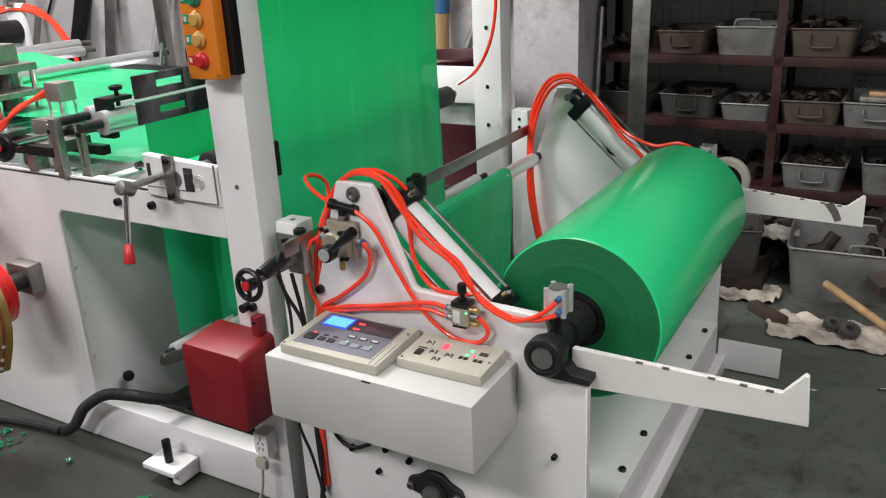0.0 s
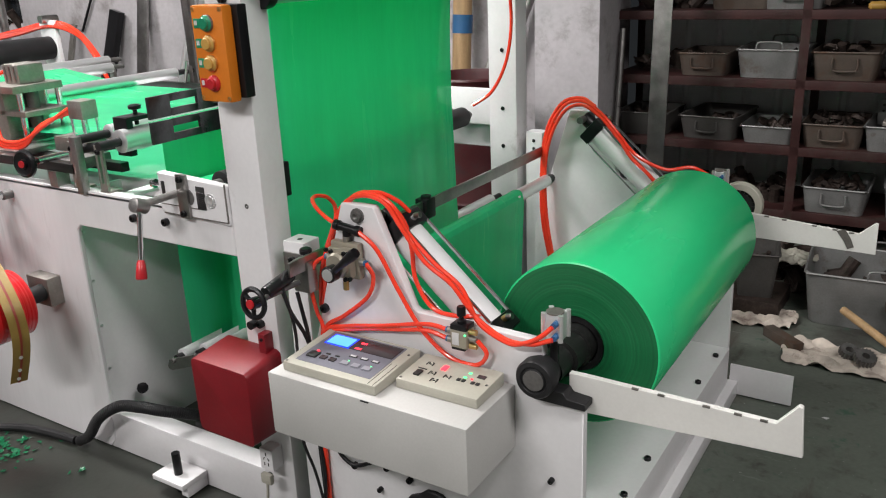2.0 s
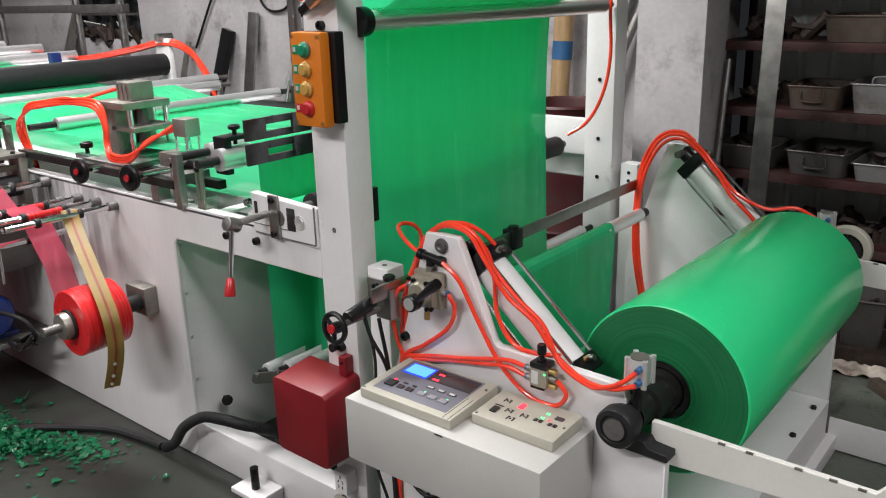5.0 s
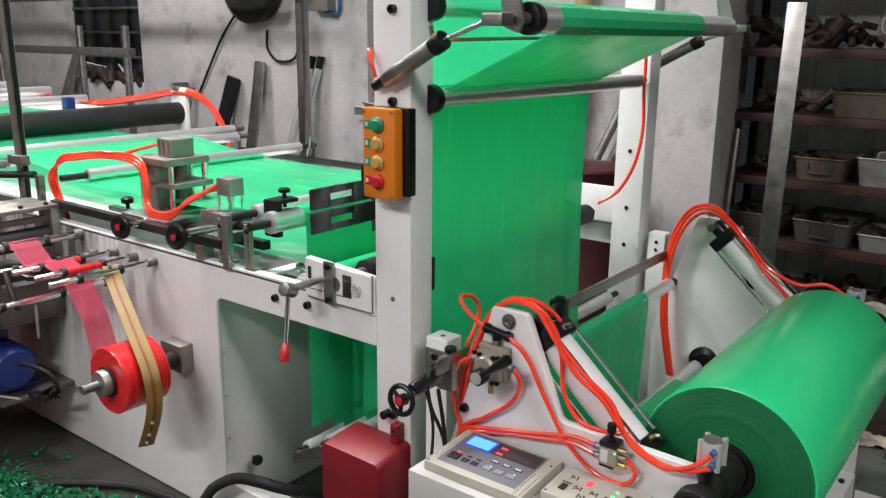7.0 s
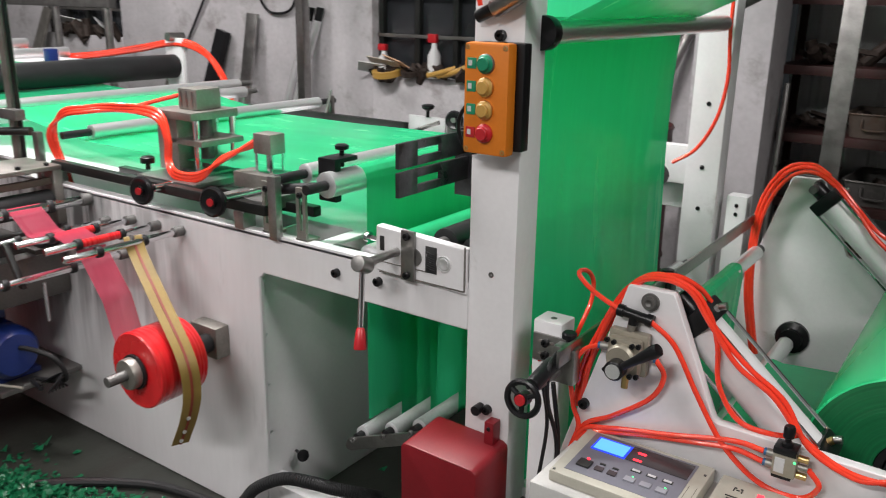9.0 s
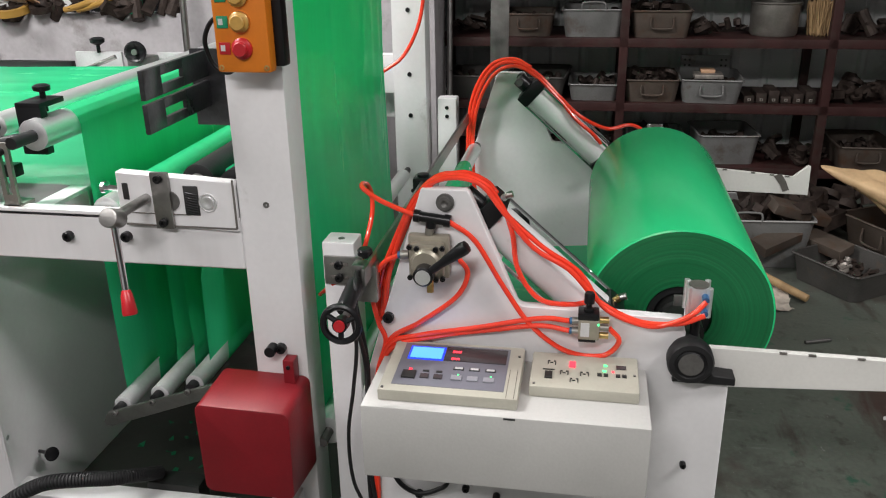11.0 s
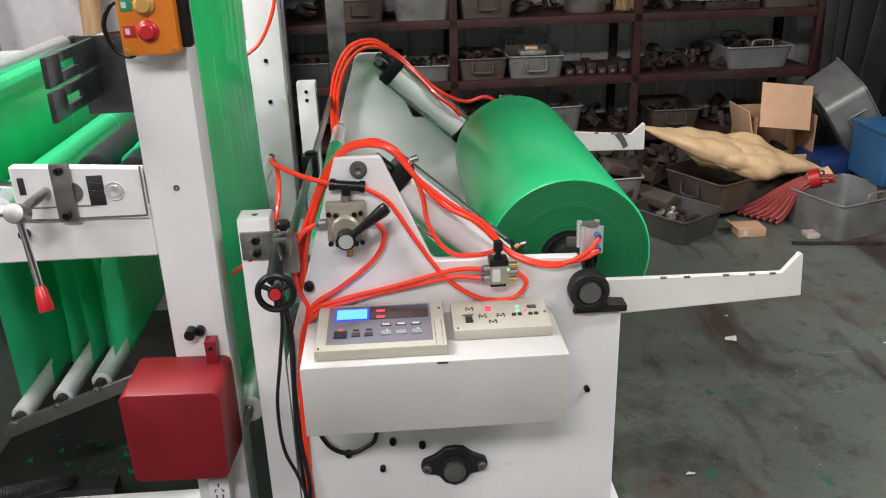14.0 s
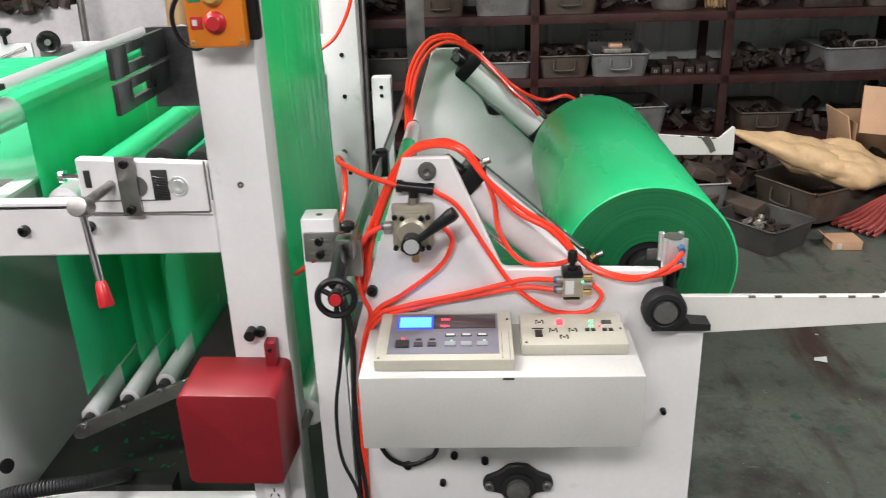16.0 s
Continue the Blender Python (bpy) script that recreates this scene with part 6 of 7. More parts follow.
def shelving():
    s = thing("steel_shelving", (1.1, 2.62, 0.039), "dark red steel shelving crowded with trays of parts", "shelf")
    y0, y1 = 2.4, 2.84
    for x in (-0.12, 0.69, 1.53, 2.38):
        for y in (y0, y1 - 0.035):
            b = box(x - 0.018, x + 0.018, y, y + 0.004, 0.039, 1.9, 0.001)
            box(x - 0.018, x - 0.014, y + 0.004, y + 0.035, 0.039, 1.9, 0.001, b)
            part("upright", b, RUST, s)
    for z in (0.19, 0.465, 0.74, 1.015, 1.29, 1.6):
        b = box(-0.12, 2.38, y0 + 0.005, y1 - 0.005, z - 0.006, z, 0.001)
        bo = part("shelf_board", b, RUST, s)
        part("front_rail", box(-0.1, 2.36, y0 + 0.0, y0 + 0.0045, z - 0.036, z + 0.001, 0.001), RUST, bo)
        part("back_rail", box(-0.1, 2.36, y1 - 0.005, y1, z - 0.036, z + 0.001, 0.001), RUST, bo)
    a, c, e, f = 0.191, 0.466, 0.741, 1.016
    rows = [
        ("parts_tray", 0.21, 0.3, 0.095, TRAY_BROWN, 0.28, 2.58, e, 0, "rusty brown steel tray on a shelf", "drop"),
        ("parts_tray", 0.265, 0.33, 0.115, TRAY_GREY, 0.556, 2.58, e, 0, "pale galvanised tray with raised handle on a shelf", "bail"),
        ("parts_tray", 0.25, 0.33, 0.11, TRAY_BROWN, 0.84, 2.58, e, 1, "brown steel tray heaped with offcuts on a shelf", "drop"),
        ("parts_tray", 0.25, 0.36, 0.1, TRAY_DARK, 0.33, 2.6, c, -4, "wide dark steel tray on a shelf", "drop"),
        ("parts_tray", 0.22, 0.3, 0.072, TRAY_GREY, 0.573, 2.57, c, 0, "low pale steel tray on a shelf", ""),
        ("parts_tray", 0.235, 0.33, 0.096, TRAY_BROWN, 0.82, 2.58, c, 1, "brown tray full of bushes on a shelf", "drop"),
        ("parts_tray", 0.26, 0.33, 0.1, TRAY_GREY, 1.075, 2.57, c, -2, "grey steel tray holding plates on a shelf", "drop"),
        ("parts_tray", 0.33, 0.32, 0.1, TRAY_GREY, 2.12, 2.59, c, 4, "grey tray of odd parts at the shelf end", "bail"),
        ("parts_tray", 0.25, 0.33, 0.11, TRAY_GREY, 0.86, 2.57, a, 0, "grey steel tray of dark castings on the low shelf", "drop"),
        ("parts_tray", 0.24, 0.33, 0.1, TRAY_BROWN, 1.74, 2.57, a, 0, "brown tray with a round drop handle on the low shelf", "drop"),
        ("parts_tray", 0.26, 0.3, 0.13, TRAY_GREY, 1.16, 2.58, a, 5, "dented grey tray on the low shelf", ""),
        ("parts_tray", 0.24, 0.3, 0.1, TRAY_DARK, 0.02, 2.58, c, 0, "dark steel tray at the shelf end", ""),
        ("parts_tray", 0.26, 0.3, 0.1, TRAY_BROWN, 0.42, 2.58, f, 0, "brown steel tray on the upper shelf", ""),
        ("parts_tray", 0.24, 0.3, 0.11, TRAY_GREY, 0.62, 2.58, f, 2, "grey steel tray on the upper shelf", "drop"),
        ("parts_tray", 0.24, 0.3, 0.1, TRAY_BROWN, 2.24, 2.58, e, 0, "rusty tray at the shelf end", ""),
    ]
    for i, (nm, w, d, h, mat, x, y, z, turn, label, handle) in enumerate(rows):
        tray(nm, w, d, h, mat, (x, y, z), turn, label, handle)
        heap(x - w * 0.36, x + w * 0.36, y - d * 0.36, y + d * 0.36, z + h * (0.75 if i in (2, 5, 7, 8) else 0.4), 26, 0.06, i + 1, "odd rusty metal parts heaped in a tray", high=0.035)
    heap(1.0, 1.2, 2.48, 2.7, e, 14, 0.08, 31)
    heap(1.58, 1.82, 2.46, 2.75, e, 16, 0.09, 32)
    heap(1.58, 1.98, 2.45, 2.75, c, 40, 0.09, 33, "rusty profile offcuts on a shelf")
    heap(-0.08, 0.14, 2.46, 2.75, e, 14, 0.09, 34)
    heap(0.15, 0.66, 2.5, 2.75, a, 40, 0.09, 35)
    heap(1.95, 2.3, 2.46, 2.75, a, 34, 0.1, 36)
    heap(1.32, 1.6, 2.46, 2.75, a, 24, 0.09, 37)
    heap(-0.08, 0.28, 2.46, 2.75, f, 26, 0.1, 38)
    heap(0.76, 1.5, 2.46, 2.75, f, 50, 0.1, 39)
    heap(-0.08, 0.66, 2.46, 2.75, 1.291, 50, 0.12, 40, high=0.1)
    heap(0.72, 2.3, 2.46, 2.75, 1.291, 70, 0.12, 41, high=0.1)
    heap(-0.05, 1.4, 2.46, 2.75, 0.04, 60, 0.12, 42, high=0.09)
    # drilled blocks in a row
    for k in range(6):
        x = 1.235 + 0.05 * k
        t = thing("machined_block", (x, 2.5, c), "small dark machined block with drilled holes", "metal block", "machined blocks")
        hgt = 0.03 + 0.012 * (k % 3)
        part("block", box(x - 0.021, x + 0.021, 2.45, 2.6, c + 0.0005, c + hgt, 0.002), SCRAP, t)
        part("hole", box(x - 0.007, x + 0.007, 2.4488, 2.4505, c + 0.009, c + 0.021, 0.001), SCRAP_LIGHT, t)
        part("hole", box(x - 0.003, x + 0.003, 2.4483, 2.449, c + 0.012, c + 0.018, 0.0005), MARK, t)
    t = thing("drilled_plate", (1.07, 2.72, 0.56), "grey drilled steel plate standing in a tray", "steel plate")
    part("plate", box(0.96, 1.18, 2.7, 2.715, c + 0.06, c + 0.165, 0.002), TRAY_GREY, t)
    for x in (0.98, 1.0, 1.14, 1.16):
        for z in (0.585, 0.61):
            part("hole", rod((x, 2.6985, z), (x, 2.7, z), 0.005, 10), MARK, t)
    part("offcut", box(1.0, 1.12, 2.45, 2.55, c + 0.1, c + 0.118, 0.002), SCRAP_LIGHT, t)
    part("brick_piece", box(1.03, 1.09, 2.5, 2.56, c + 0.118, c + 0.132, 0.003), CARD, t)
    b = lathe((1.318, 2.56, e), (0, 0, 1), [(0, 0), (0, 0.09), (0.01, 0.097), (0.13, 0.1), (0.135, 0.104), (0.14, 0.1), (0.135, 0.095), (0.02, 0.09), (0.02, 0)], 32)
    solid("metal_pot", b, ZINC, (1.318, 2.56, e), "pale dented metal pot on the shelf", "pot")
    b = bmesh.new()
    g = random.Random(8)
    for k in range(260):
        a, r = g.uniform(0, 6.28), g.uniform(0, 0.05)
        p = Vector((1.5 + r * math.cos(a), 2.52 + r * math.sin(a), e + g.uniform(0.0, 0.02)))
        rod(p, p + Vector((g.uniform(-0.03, 0.03), g.uniform(-0.03, 0.03), 0.13)), 0.0017, 4, bm=b)
    solid("straw_brush", b, WOOD, (1.5, 2.52, e), "worn straw brush head standing on the shelf", "brush")
    for k, (x, w, z) in enumerate(((1.93, 0.24, 0.785), (2.0, 0.24, 0.775))):
        solid("white_profile", box(x - w / 2, x + w / 2, 2.43 + 0.03 * k, 2.46 + 0.03 * k, z, z + 0.02, 0.002), WHITE, (x, 2.45, z), "white painted flat bar lying on the shelf", "flat bar", "white flat bars")
    b = box(1.85, 2.1, 2.44, 2.5, e, 0.775, 0.003)
    solid("wooden_block", b, SCRAP, (1.97, 2.47, e), "dark block under the white bars", "block")
    for k, x in enumerate((0.9, 1.0)):
        solid("work_glove", lathe((x, 2.42, f + 0.012), (1, 0.3, 0), [(0, 0.006), (0.01, 0.016), (0.05, 0.018), (0.07, 0.01), (0.072, 0)], 12), YELLOW, (x, 2.42, f), "yellow work glove fingertip on the shelf edge", "glove", "work gloves")
    b = tube([(0.5 + 0.1 * math.cos(k * 0.7) + 0.008 * k, 2.52 + 0.012 * math.sin(k), 1.38 + 0.07 * math.sin(k * 0.7)) for k in range(22)], 0.007, 8, 5)
    solid("cable_coil", b, TRAY_GREY, (0.55, 2.52, 1.3), "loose coil of grey cable on the top shelf", "cable")


# ---- clutter on the floor ----
def floor_clutter():
    tray("steel_tote", 0.25, 0.29, 0.1, TRAY_DARK, (1.468, 1.65, 0.0), 35, "dark steel tote full of steel offcuts on the floor", "")
    b = scraps(bmesh.new(), -0.085, 0.085, -0.1, 0.1, 0.03, 48, 0.045, 50, 0.03)
    bmesh.ops.transform(b, matrix=pose(1.468, 1.65, 0, 0, 0, 35), verts=b.verts)
    solid("metal_offcuts", b, SCRAP, (1.468, 1.65, 0.03), "small rusty offcuts in a tote", "scrap metal", kind="stuff")
    b = scraps(bmesh.new(), -0.05, 0.05, -0.06, 0.06, 0.055, 7, 0.05, 51, 0.02)
    bmesh.ops.transform(b, matrix=pose(1.468, 1.65, 0, 0, 0, 35), verts=b.verts)
    solid("steel_pieces", b, SCRAP_LIGHT, (1.468, 1.65, 0.05), "bright cut steel pieces on top of a tote", "scrap metal", kind="stuff")
    tray("steel_tote", 0.34, 0.52, 0.13, TRAY_BROWN, (1.82, 1.95, 0.035), -62, "brown steel tote under a paper sack", "drop")
    solid("timber_block", box(1.67, 1.97, 1.85, 2.05, 0.0, 0.034, 0.004), SCRAP, (1.82, 1.95, 0), "dark scrap plank under a tote", "plank")
    tray("steel_tub", 0.34, 0.3, 0.15, TRAY_GREY, (2.14, 1.62, 0.0), 20, "galvanised steel tub on the floor", "bail", taper=0.9)
    # crumpled paper sack lying over the tote
    b = bmesh.new()
    bmesh.ops.create_uvsphere(b, u_segments=120, v_segments=80, radius=1)
    bmesh.ops.rotate(b, matrix=Matrix.Rotation(math.pi / 2, 3, "Y"), verts=b.verts)
    for v in b.verts:
        p = v.co.copy()
        u = p.x
        half = 0.125 * (1 - max(0, -u - 0.1) * 0.8) * (1 - max(0, u - 0.35) * 1.05)
        thick = 0.07 * (1 - max(0, -u) * 0.75) * (1 - max(0, u - 0.25) * 1.0)
        q = Vector((u * 0.395, math.copysign(abs(p.y) ** 0.8, p.y) * half, math.copysign(abs(p.z) ** 0.75, p.z) * thick + 0.05 * max(0, -u) ** 1.4))
        r = noise.voronoi(Vector((q.x * 7 + q.y * 2, q.y * 11, q.z * 11 + q.x * 3)))[0]
        s = noise.voronoi(Vector((q.x * 17 - q.y * 6, q.y * 24, q.z * 24)) + Vector((3, 5, 1)))[0]
        taper = 1 - 0.65 * abs(u)
        v.co = q + p.normalized() * (0.02 - 0.042 * r[0] + 0.004 - 0.011 * s[0] + 0.008 * (r[1] - r[0])) * taper
    m = pose(1.765, 1.86, 0.25, 12, 11, -4)
    bmesh.ops.transform(b, matrix=m, verts=b.verts)
    t = thing("paper_sack", (1.72, 1.86, 0.16), "crumpled tan paper sack lying across a steel tote", "sack")
    part("sack_body", b, KRAFT, t, "", 16)
    b = bmesh.new()
    bmesh.ops.create_grid(b, x_segments=10, y_segments=6, size=1)
    for v in b.verts:
        v.co = Vector((0.405 + 0.03 * v.co.x, v.co.y * (0.03 + 0.015 * v.co.x), -0.012 + 0.012 * noise.noise((v.co.x * 2, v.co.y * 3, 0)) + 0.01 * v.co.x))
    bmesh.ops.transform(b, matrix=m, verts=b.verts)
    part("torn_end", b, KRAFT, t)
    part("paper_label", box(-0.022, 0.022, -0.002, 0.002, -0.02, 0.02, 0, m=pose(2.0, 1.79, 0.215, -25, 10, 4)), PALE_MARK, t, "small white paper label")
    # cardboard box with its flap up
    t = thing("cardboard_box", (2.07, 2.05, 0.14), "open brown cardboard box with a raised flap", "box")
    for x0, x1, ya, yb, z0, z1 in ((1.94, 1.946, 1.99, 2.25, 0.15, 0.36), (2.2, 2.206, 1.99, 2.25, 0.15, 0.36), (1.946, 2.2, 2.244, 2.25, 0.15, 0.36), (1.94, 2.206, 1.99, 2.25, 0.144, 0.15)):
        part("side", box(x0, x1, ya, yb, z0, z1, 0.001), CARD_IN, t)
    part("front", box(1.946, 2.2, 1.99, 1.996, 0.15, 0.19, 0.001), CARD, t)
    part("flap", box(-0.11, 0.11, -0.003, 0.003, 0, 0.19, 0.001, m=pose(2.062, 1.985, 0.31, -20, 6, -3)), CARD, t)
    part("flap", box(0, 0.006, -0.1, 0.12, 0, 0.13, 0.001, m=pose(1.935, 2.1, 0.26, 0, -14, 0)), CARD, t)
    t.location.x -= 0.02
    solid("crate_stack", box(1.94, 2.22, 2.0, 2.26, 0, 0.143, 0.004), TRAY_DARK, (2.08, 2.12, 0), "dark steel box under the cardboard box", "box")
    crate = tray("steel_crate", 0.29, 0.34, 0.17, TRAY_GREY, (2.28, 2.1, 0.32), 0, "tipped galvanised crate with a wire handle", "drop", (0, 0), 0.94)
    z_axis, x_axis = Vector((0.8, -0.2, 0.56)).normalized(), Vector((-0.56, -0.1, 0.82))
    y_axis = z_axis.cross(x_axis).normalized()
    x_axis = y_axis.cross(z_axis)
    crate.rotation_euler = Matrix((x_axis, y_axis, z_axis)).transposed().to_euler()
    solid("blue_bin", box(2.16, 2.44, 1.86, 2.1, 0, 0.2, 0.012), BIN_BLUE, (2.3, 1.98, 0), "dark blue plastic bin under the crate", "bin")
    t = thing("blue_crate", (2.42, 1.72, 0), "blue ribbed plastic crate on the floor", "crate")
    part("shell", box(2.27, 2.56, 1.6, 1.85, 0.16, 0.37, 0.008), BLUE_PLASTIC, t)
    for k in range(4):
        part("rib", box(2.29 + 0.075 * k, 2.305 + 0.075 * k, 1.59, 1.6, 0.17, 0.36, 0.003), BLUE_PLASTIC, t)
    part("rim", box(2.262, 2.568, 1.59, 1.86, 0.362, 0.378, 0.004), BLUE_PLASTIC, t)
    solid("steel_box", box(2.3, 2.54, 1.62, 1.84, 0, 0.159, 0.006), TRAY_BROWN, (2.42, 1.73, 0), "brown steel box under the blue crate", "box")
    # bundle of dull red hoses
    t = thing("hose_bundle", (1.95, 1.68, 0.05), "bundle of dull red hoses lying in a fan", "hose")
    for k in range(14):
        u, lift = (k % 7) / 6, 0.017 * (k // 7)
        pts = [(1.79 + 0.1 * u, 1.78 - 0.14 * u, 0.012 + lift), (1.84 + 0.08 * u, 1.75 - 0.11 * u, 0.045 + lift), (1.92 + 0.04 * u, 1.7 - 0.06 * u, 0.125 + lift), (1.99 + 0.02 * u, 1.66 - 0.035 * u, 0.178 + lift), (2.06 + 0.015 * (k % 3), 1.63 - 0.03 * u, 0.195 + lift * 0.7)]
        part("hose", tube(pts, 0.0085, 8, 5), RED_HOSE, t)
    part("tie", lathe((2.02, 1.635, 0.197), (0.8, -0.4, 0.35), [(-0.02, 0.034), (-0.02, 0.038), (0.02, 0.038), (0.02, 0.034)], 20), RED_KNOB, t)
    t = thing("small_carton", (1.68, 1.47, 0), "small open brown carton on the floor", "box")
    part("carton", box(1.63, 1.74, 1.44, 1.53, 0, 0.035, 0.002, m=None), CARD, t)
    part("flap", box(-0.002, 0.002, 1.44, 1.52, 0, 0.035, 0.0005, m=pose(1.63, 0, 0.033, 0, -50, 0)), CARD, t)
    part("label", box(1.65, 1.665, 1.4392, 1.4402, 0.006, 0.028, 0), PALE_MARK, t)
    t.location += Vector((0.065, 0.1, 0))
    solid("paper_scrap", box(1.95, 2.0, 1.49, 1.55, 0, 0.018, 0.004), PAPER, (1.97, 1.52, 0), "folded piece of dirty card on the floor", "paper")
    solid("steel_strip", box(-0.25, 0.25, -0.012, 0.012, 0, 0.006, 0.001, m=pose(2.12, 1.42, 0.0, 0, 0, -8)), SCRAP, (2.12, 1.42, 0), "rusty steel strip on the floor", "steel strip")
    solid("steel_pin", rod((1.23, 1.16, 0.006), (1.31, 1.19, 0.006), 0.006, 10), GUNMETAL, (1.27, 1.17, 0), "short dark steel pin on the floor", "pin")
    solid("hex_nut", lathe((0.79, 1.27, 0), (0, 0, 1), [(0, 0.005), (0, 0.012), (0.012, 0.012), (0.012, 0.005)], 6), GUNMETAL, (0.79, 1.27, 0), "black hexagon nut on the floor", "nut")
    heap(1.15, 1.5, 1.85, 2.3, 0.0, 60, 0.16, 60, "jumble of rusty steel blocks on the floor", high=0.22)
    heap(1.5, 2.2, 2.2, 2.4, 0.0, 40, 0.16, 61, "jumble of rusty steel blocks on the floor", high=0.15)
    for k, (x, y, z, a, w) in enumerate(((1.33, 1.86, 0.2, 20, 0.24), (1.42, 1.8, 0.1, -50, 0.2), (1.24, 1.75, 0.12, 35, 0.18), (1.3, 2.0, 0.06, 10, 0.26))):
        solid("steel_block", box(-w / 2, w / 2, -0.04, 0.04, -0.02, 0.02, 0.003, m=pose(x, y, z, 12, 18 - 14 * k, a)), TRAY_BROWN, (x, y, z), "rusty brown steel block leaning in a heap", "steel block", "rusty blocks")
    # by the far foot of the stand
    tray("grey_tub", 0.5, 0.34, 0.19, TRAY_GREY, (1.12, 1.92, 0.0), 4, "large grey steel tub with a wire handle on the floor", "bail", taper=0.9)
    heap(0.95, 1.28, 1.8, 2.04, 0.06, 20, 0.06, 62, "offcuts lying in a grey tub", high=0.03)
    tray("steel_bucket", 0.15, 0.2, 0.17, TRAY_DARK, (0.7, 1.84, 0.058), 12, "narrow dark steel bin among scrap", "", taper=0.8)
    heap(0.65, 0.75, 1.77, 1.91, 0.14, 12, 0.05, 63)
    solid("scrap_base", box(0.6, 0.81, 1.72, 1.96, 0, 0.0575, 0.004), SCRAP, (0.7, 1.84, 0), "rusty steel plate under a bin", "steel plate")
    heap(0.72, 1.3, 2.0, 2.35, 0.0, 70, 0.11, 64, "heap of gears and rusty offcuts under the shelf", high=0.12)
    for k, (cx, cy, rx, ry, nm) in enumerate(((1.07, 1.48, 0.19, 0.1, "dirty_paper"), (0.74, 1.72, 0.13, 0.09, "dirty_paper"), (0.76, 2.0, 0.12, 0.09, "white_bag"))):
        b = bmesh.new()
        bmesh.ops.create_grid(b, x_segments=26, y_segments=20, size=1)
        for v in b.verts:
            x, y = v.co.x, v.co.y
            s = 1 + 0.25 * noise.noise((x * 1.5 + k * 7, y * 1.5, 1.0))
            lim = max(abs(x), abs(y)) / max(1e-6, math.hypot(x, y)) * 0.35 + 0.65
            z = abs(noise.noise((x * 3.2 + k * 5, y * 3.2, 0.3))) * 0.035 + 0.003 + (0.14 if k == 2 else 0)
            v.co = Vector((cx + x * rx * s * lim, cy + y * ry * s * lim, z))
        solid(nm, b, PAPER if k < 2 else PAD, (cx, cy, 0), "crumpled dirty paper spread under old gears" if k == 0 else "crumpled pale wrapping among scrap", "paper", smooth=50)
    for k, (x, y, r) in enumerate(((1.12, 1.455, 0.031), (1.07, 1.48, 0.027))):
        b = bmesh.new()
        tilt = Matrix.Translation((x, y, 0.03)) @ Vector((0.25, -0.35, 1)).to_track_quat("Z", "Y").to_matrix().to_4x4()
        rings = []
        for rad, z in ((0.012, 0.0), (1, 0.0), (1, 0.022), (0.012, 0.022)):
            rings.append([b.verts.new(tilt @ Vector(((rad if rad < 1 else r * (1.1 if i % 4 < 2 else 0.94)) * math.cos(i * math.pi / 36), (rad if rad < 1 else r * (1.1 if i % 4 < 2 else 0.94)) * math.sin(i * math.pi / 36), z))) for i in range(72)])
        for p, q in zip(rings, rings[1:] + rings[:1]):
            for i in range(72):
                b.faces.new([p[i], p[(i + 1) % 72], q[(i + 1) % 72], q[i]])
        solid("gear", b, GUNMETAL, (x, y, 0.02), "dark worn steel gear lying on paper", "gear", "old gears")
    solid("wooden_stick", rod((1.02, 1.71, 0.085), (1.3, 1.46, 0.02), 0.014, 14, bev=0.003), WOOD, (1.1, 1.55, 0.03), "worn wooden tool handle resting on a tub", "tool handle")
    solid("steel_bar", box(-0.08, 0.08, -0.02, 0.02, 0, 0.035, 0.003, m=pose(0.865, 1.53, 0, 0, 0, -42)), TRAY_BROWN, (0.865, 1.53, 0), "short rusty steel bar on the floor", "steel bar")
    g = random.Random(77)
    for k in range(14):
        x, y = g.uniform(0.85, 2.1), g.uniform(-0.3, 1.4)
        b = bmesh.new()
        s = g.uniform(0.006, 0.016)
        vs = [b.verts.new((x + s * math.cos(a), y + s * math.sin(a) * 0.6, 0.001 + g.uniform(0, 0.004))) for a in (0.2, 1.9, 3.4, 5.0)]
        b.faces.new(vs)
        solid("paper_chip", b, PALE_MARK, (x, y, 0), "tiny pale chip of film on the floor", "litter", "floor chips")
    b = bmesh.new()
    vs = [b.verts.new(p) for p in ((1.335, 0.75, 0.002), (1.365, 0.735, 0.004), (1.37, 0.755, 0.012), (1.34, 0.765, 0.003))]
    b.faces.new(vs)
    solid("paper_chip", b, PALE_MARK, (1.35, 0.75, 0), "pale chip of film on the floor", "litter", "floor chips")


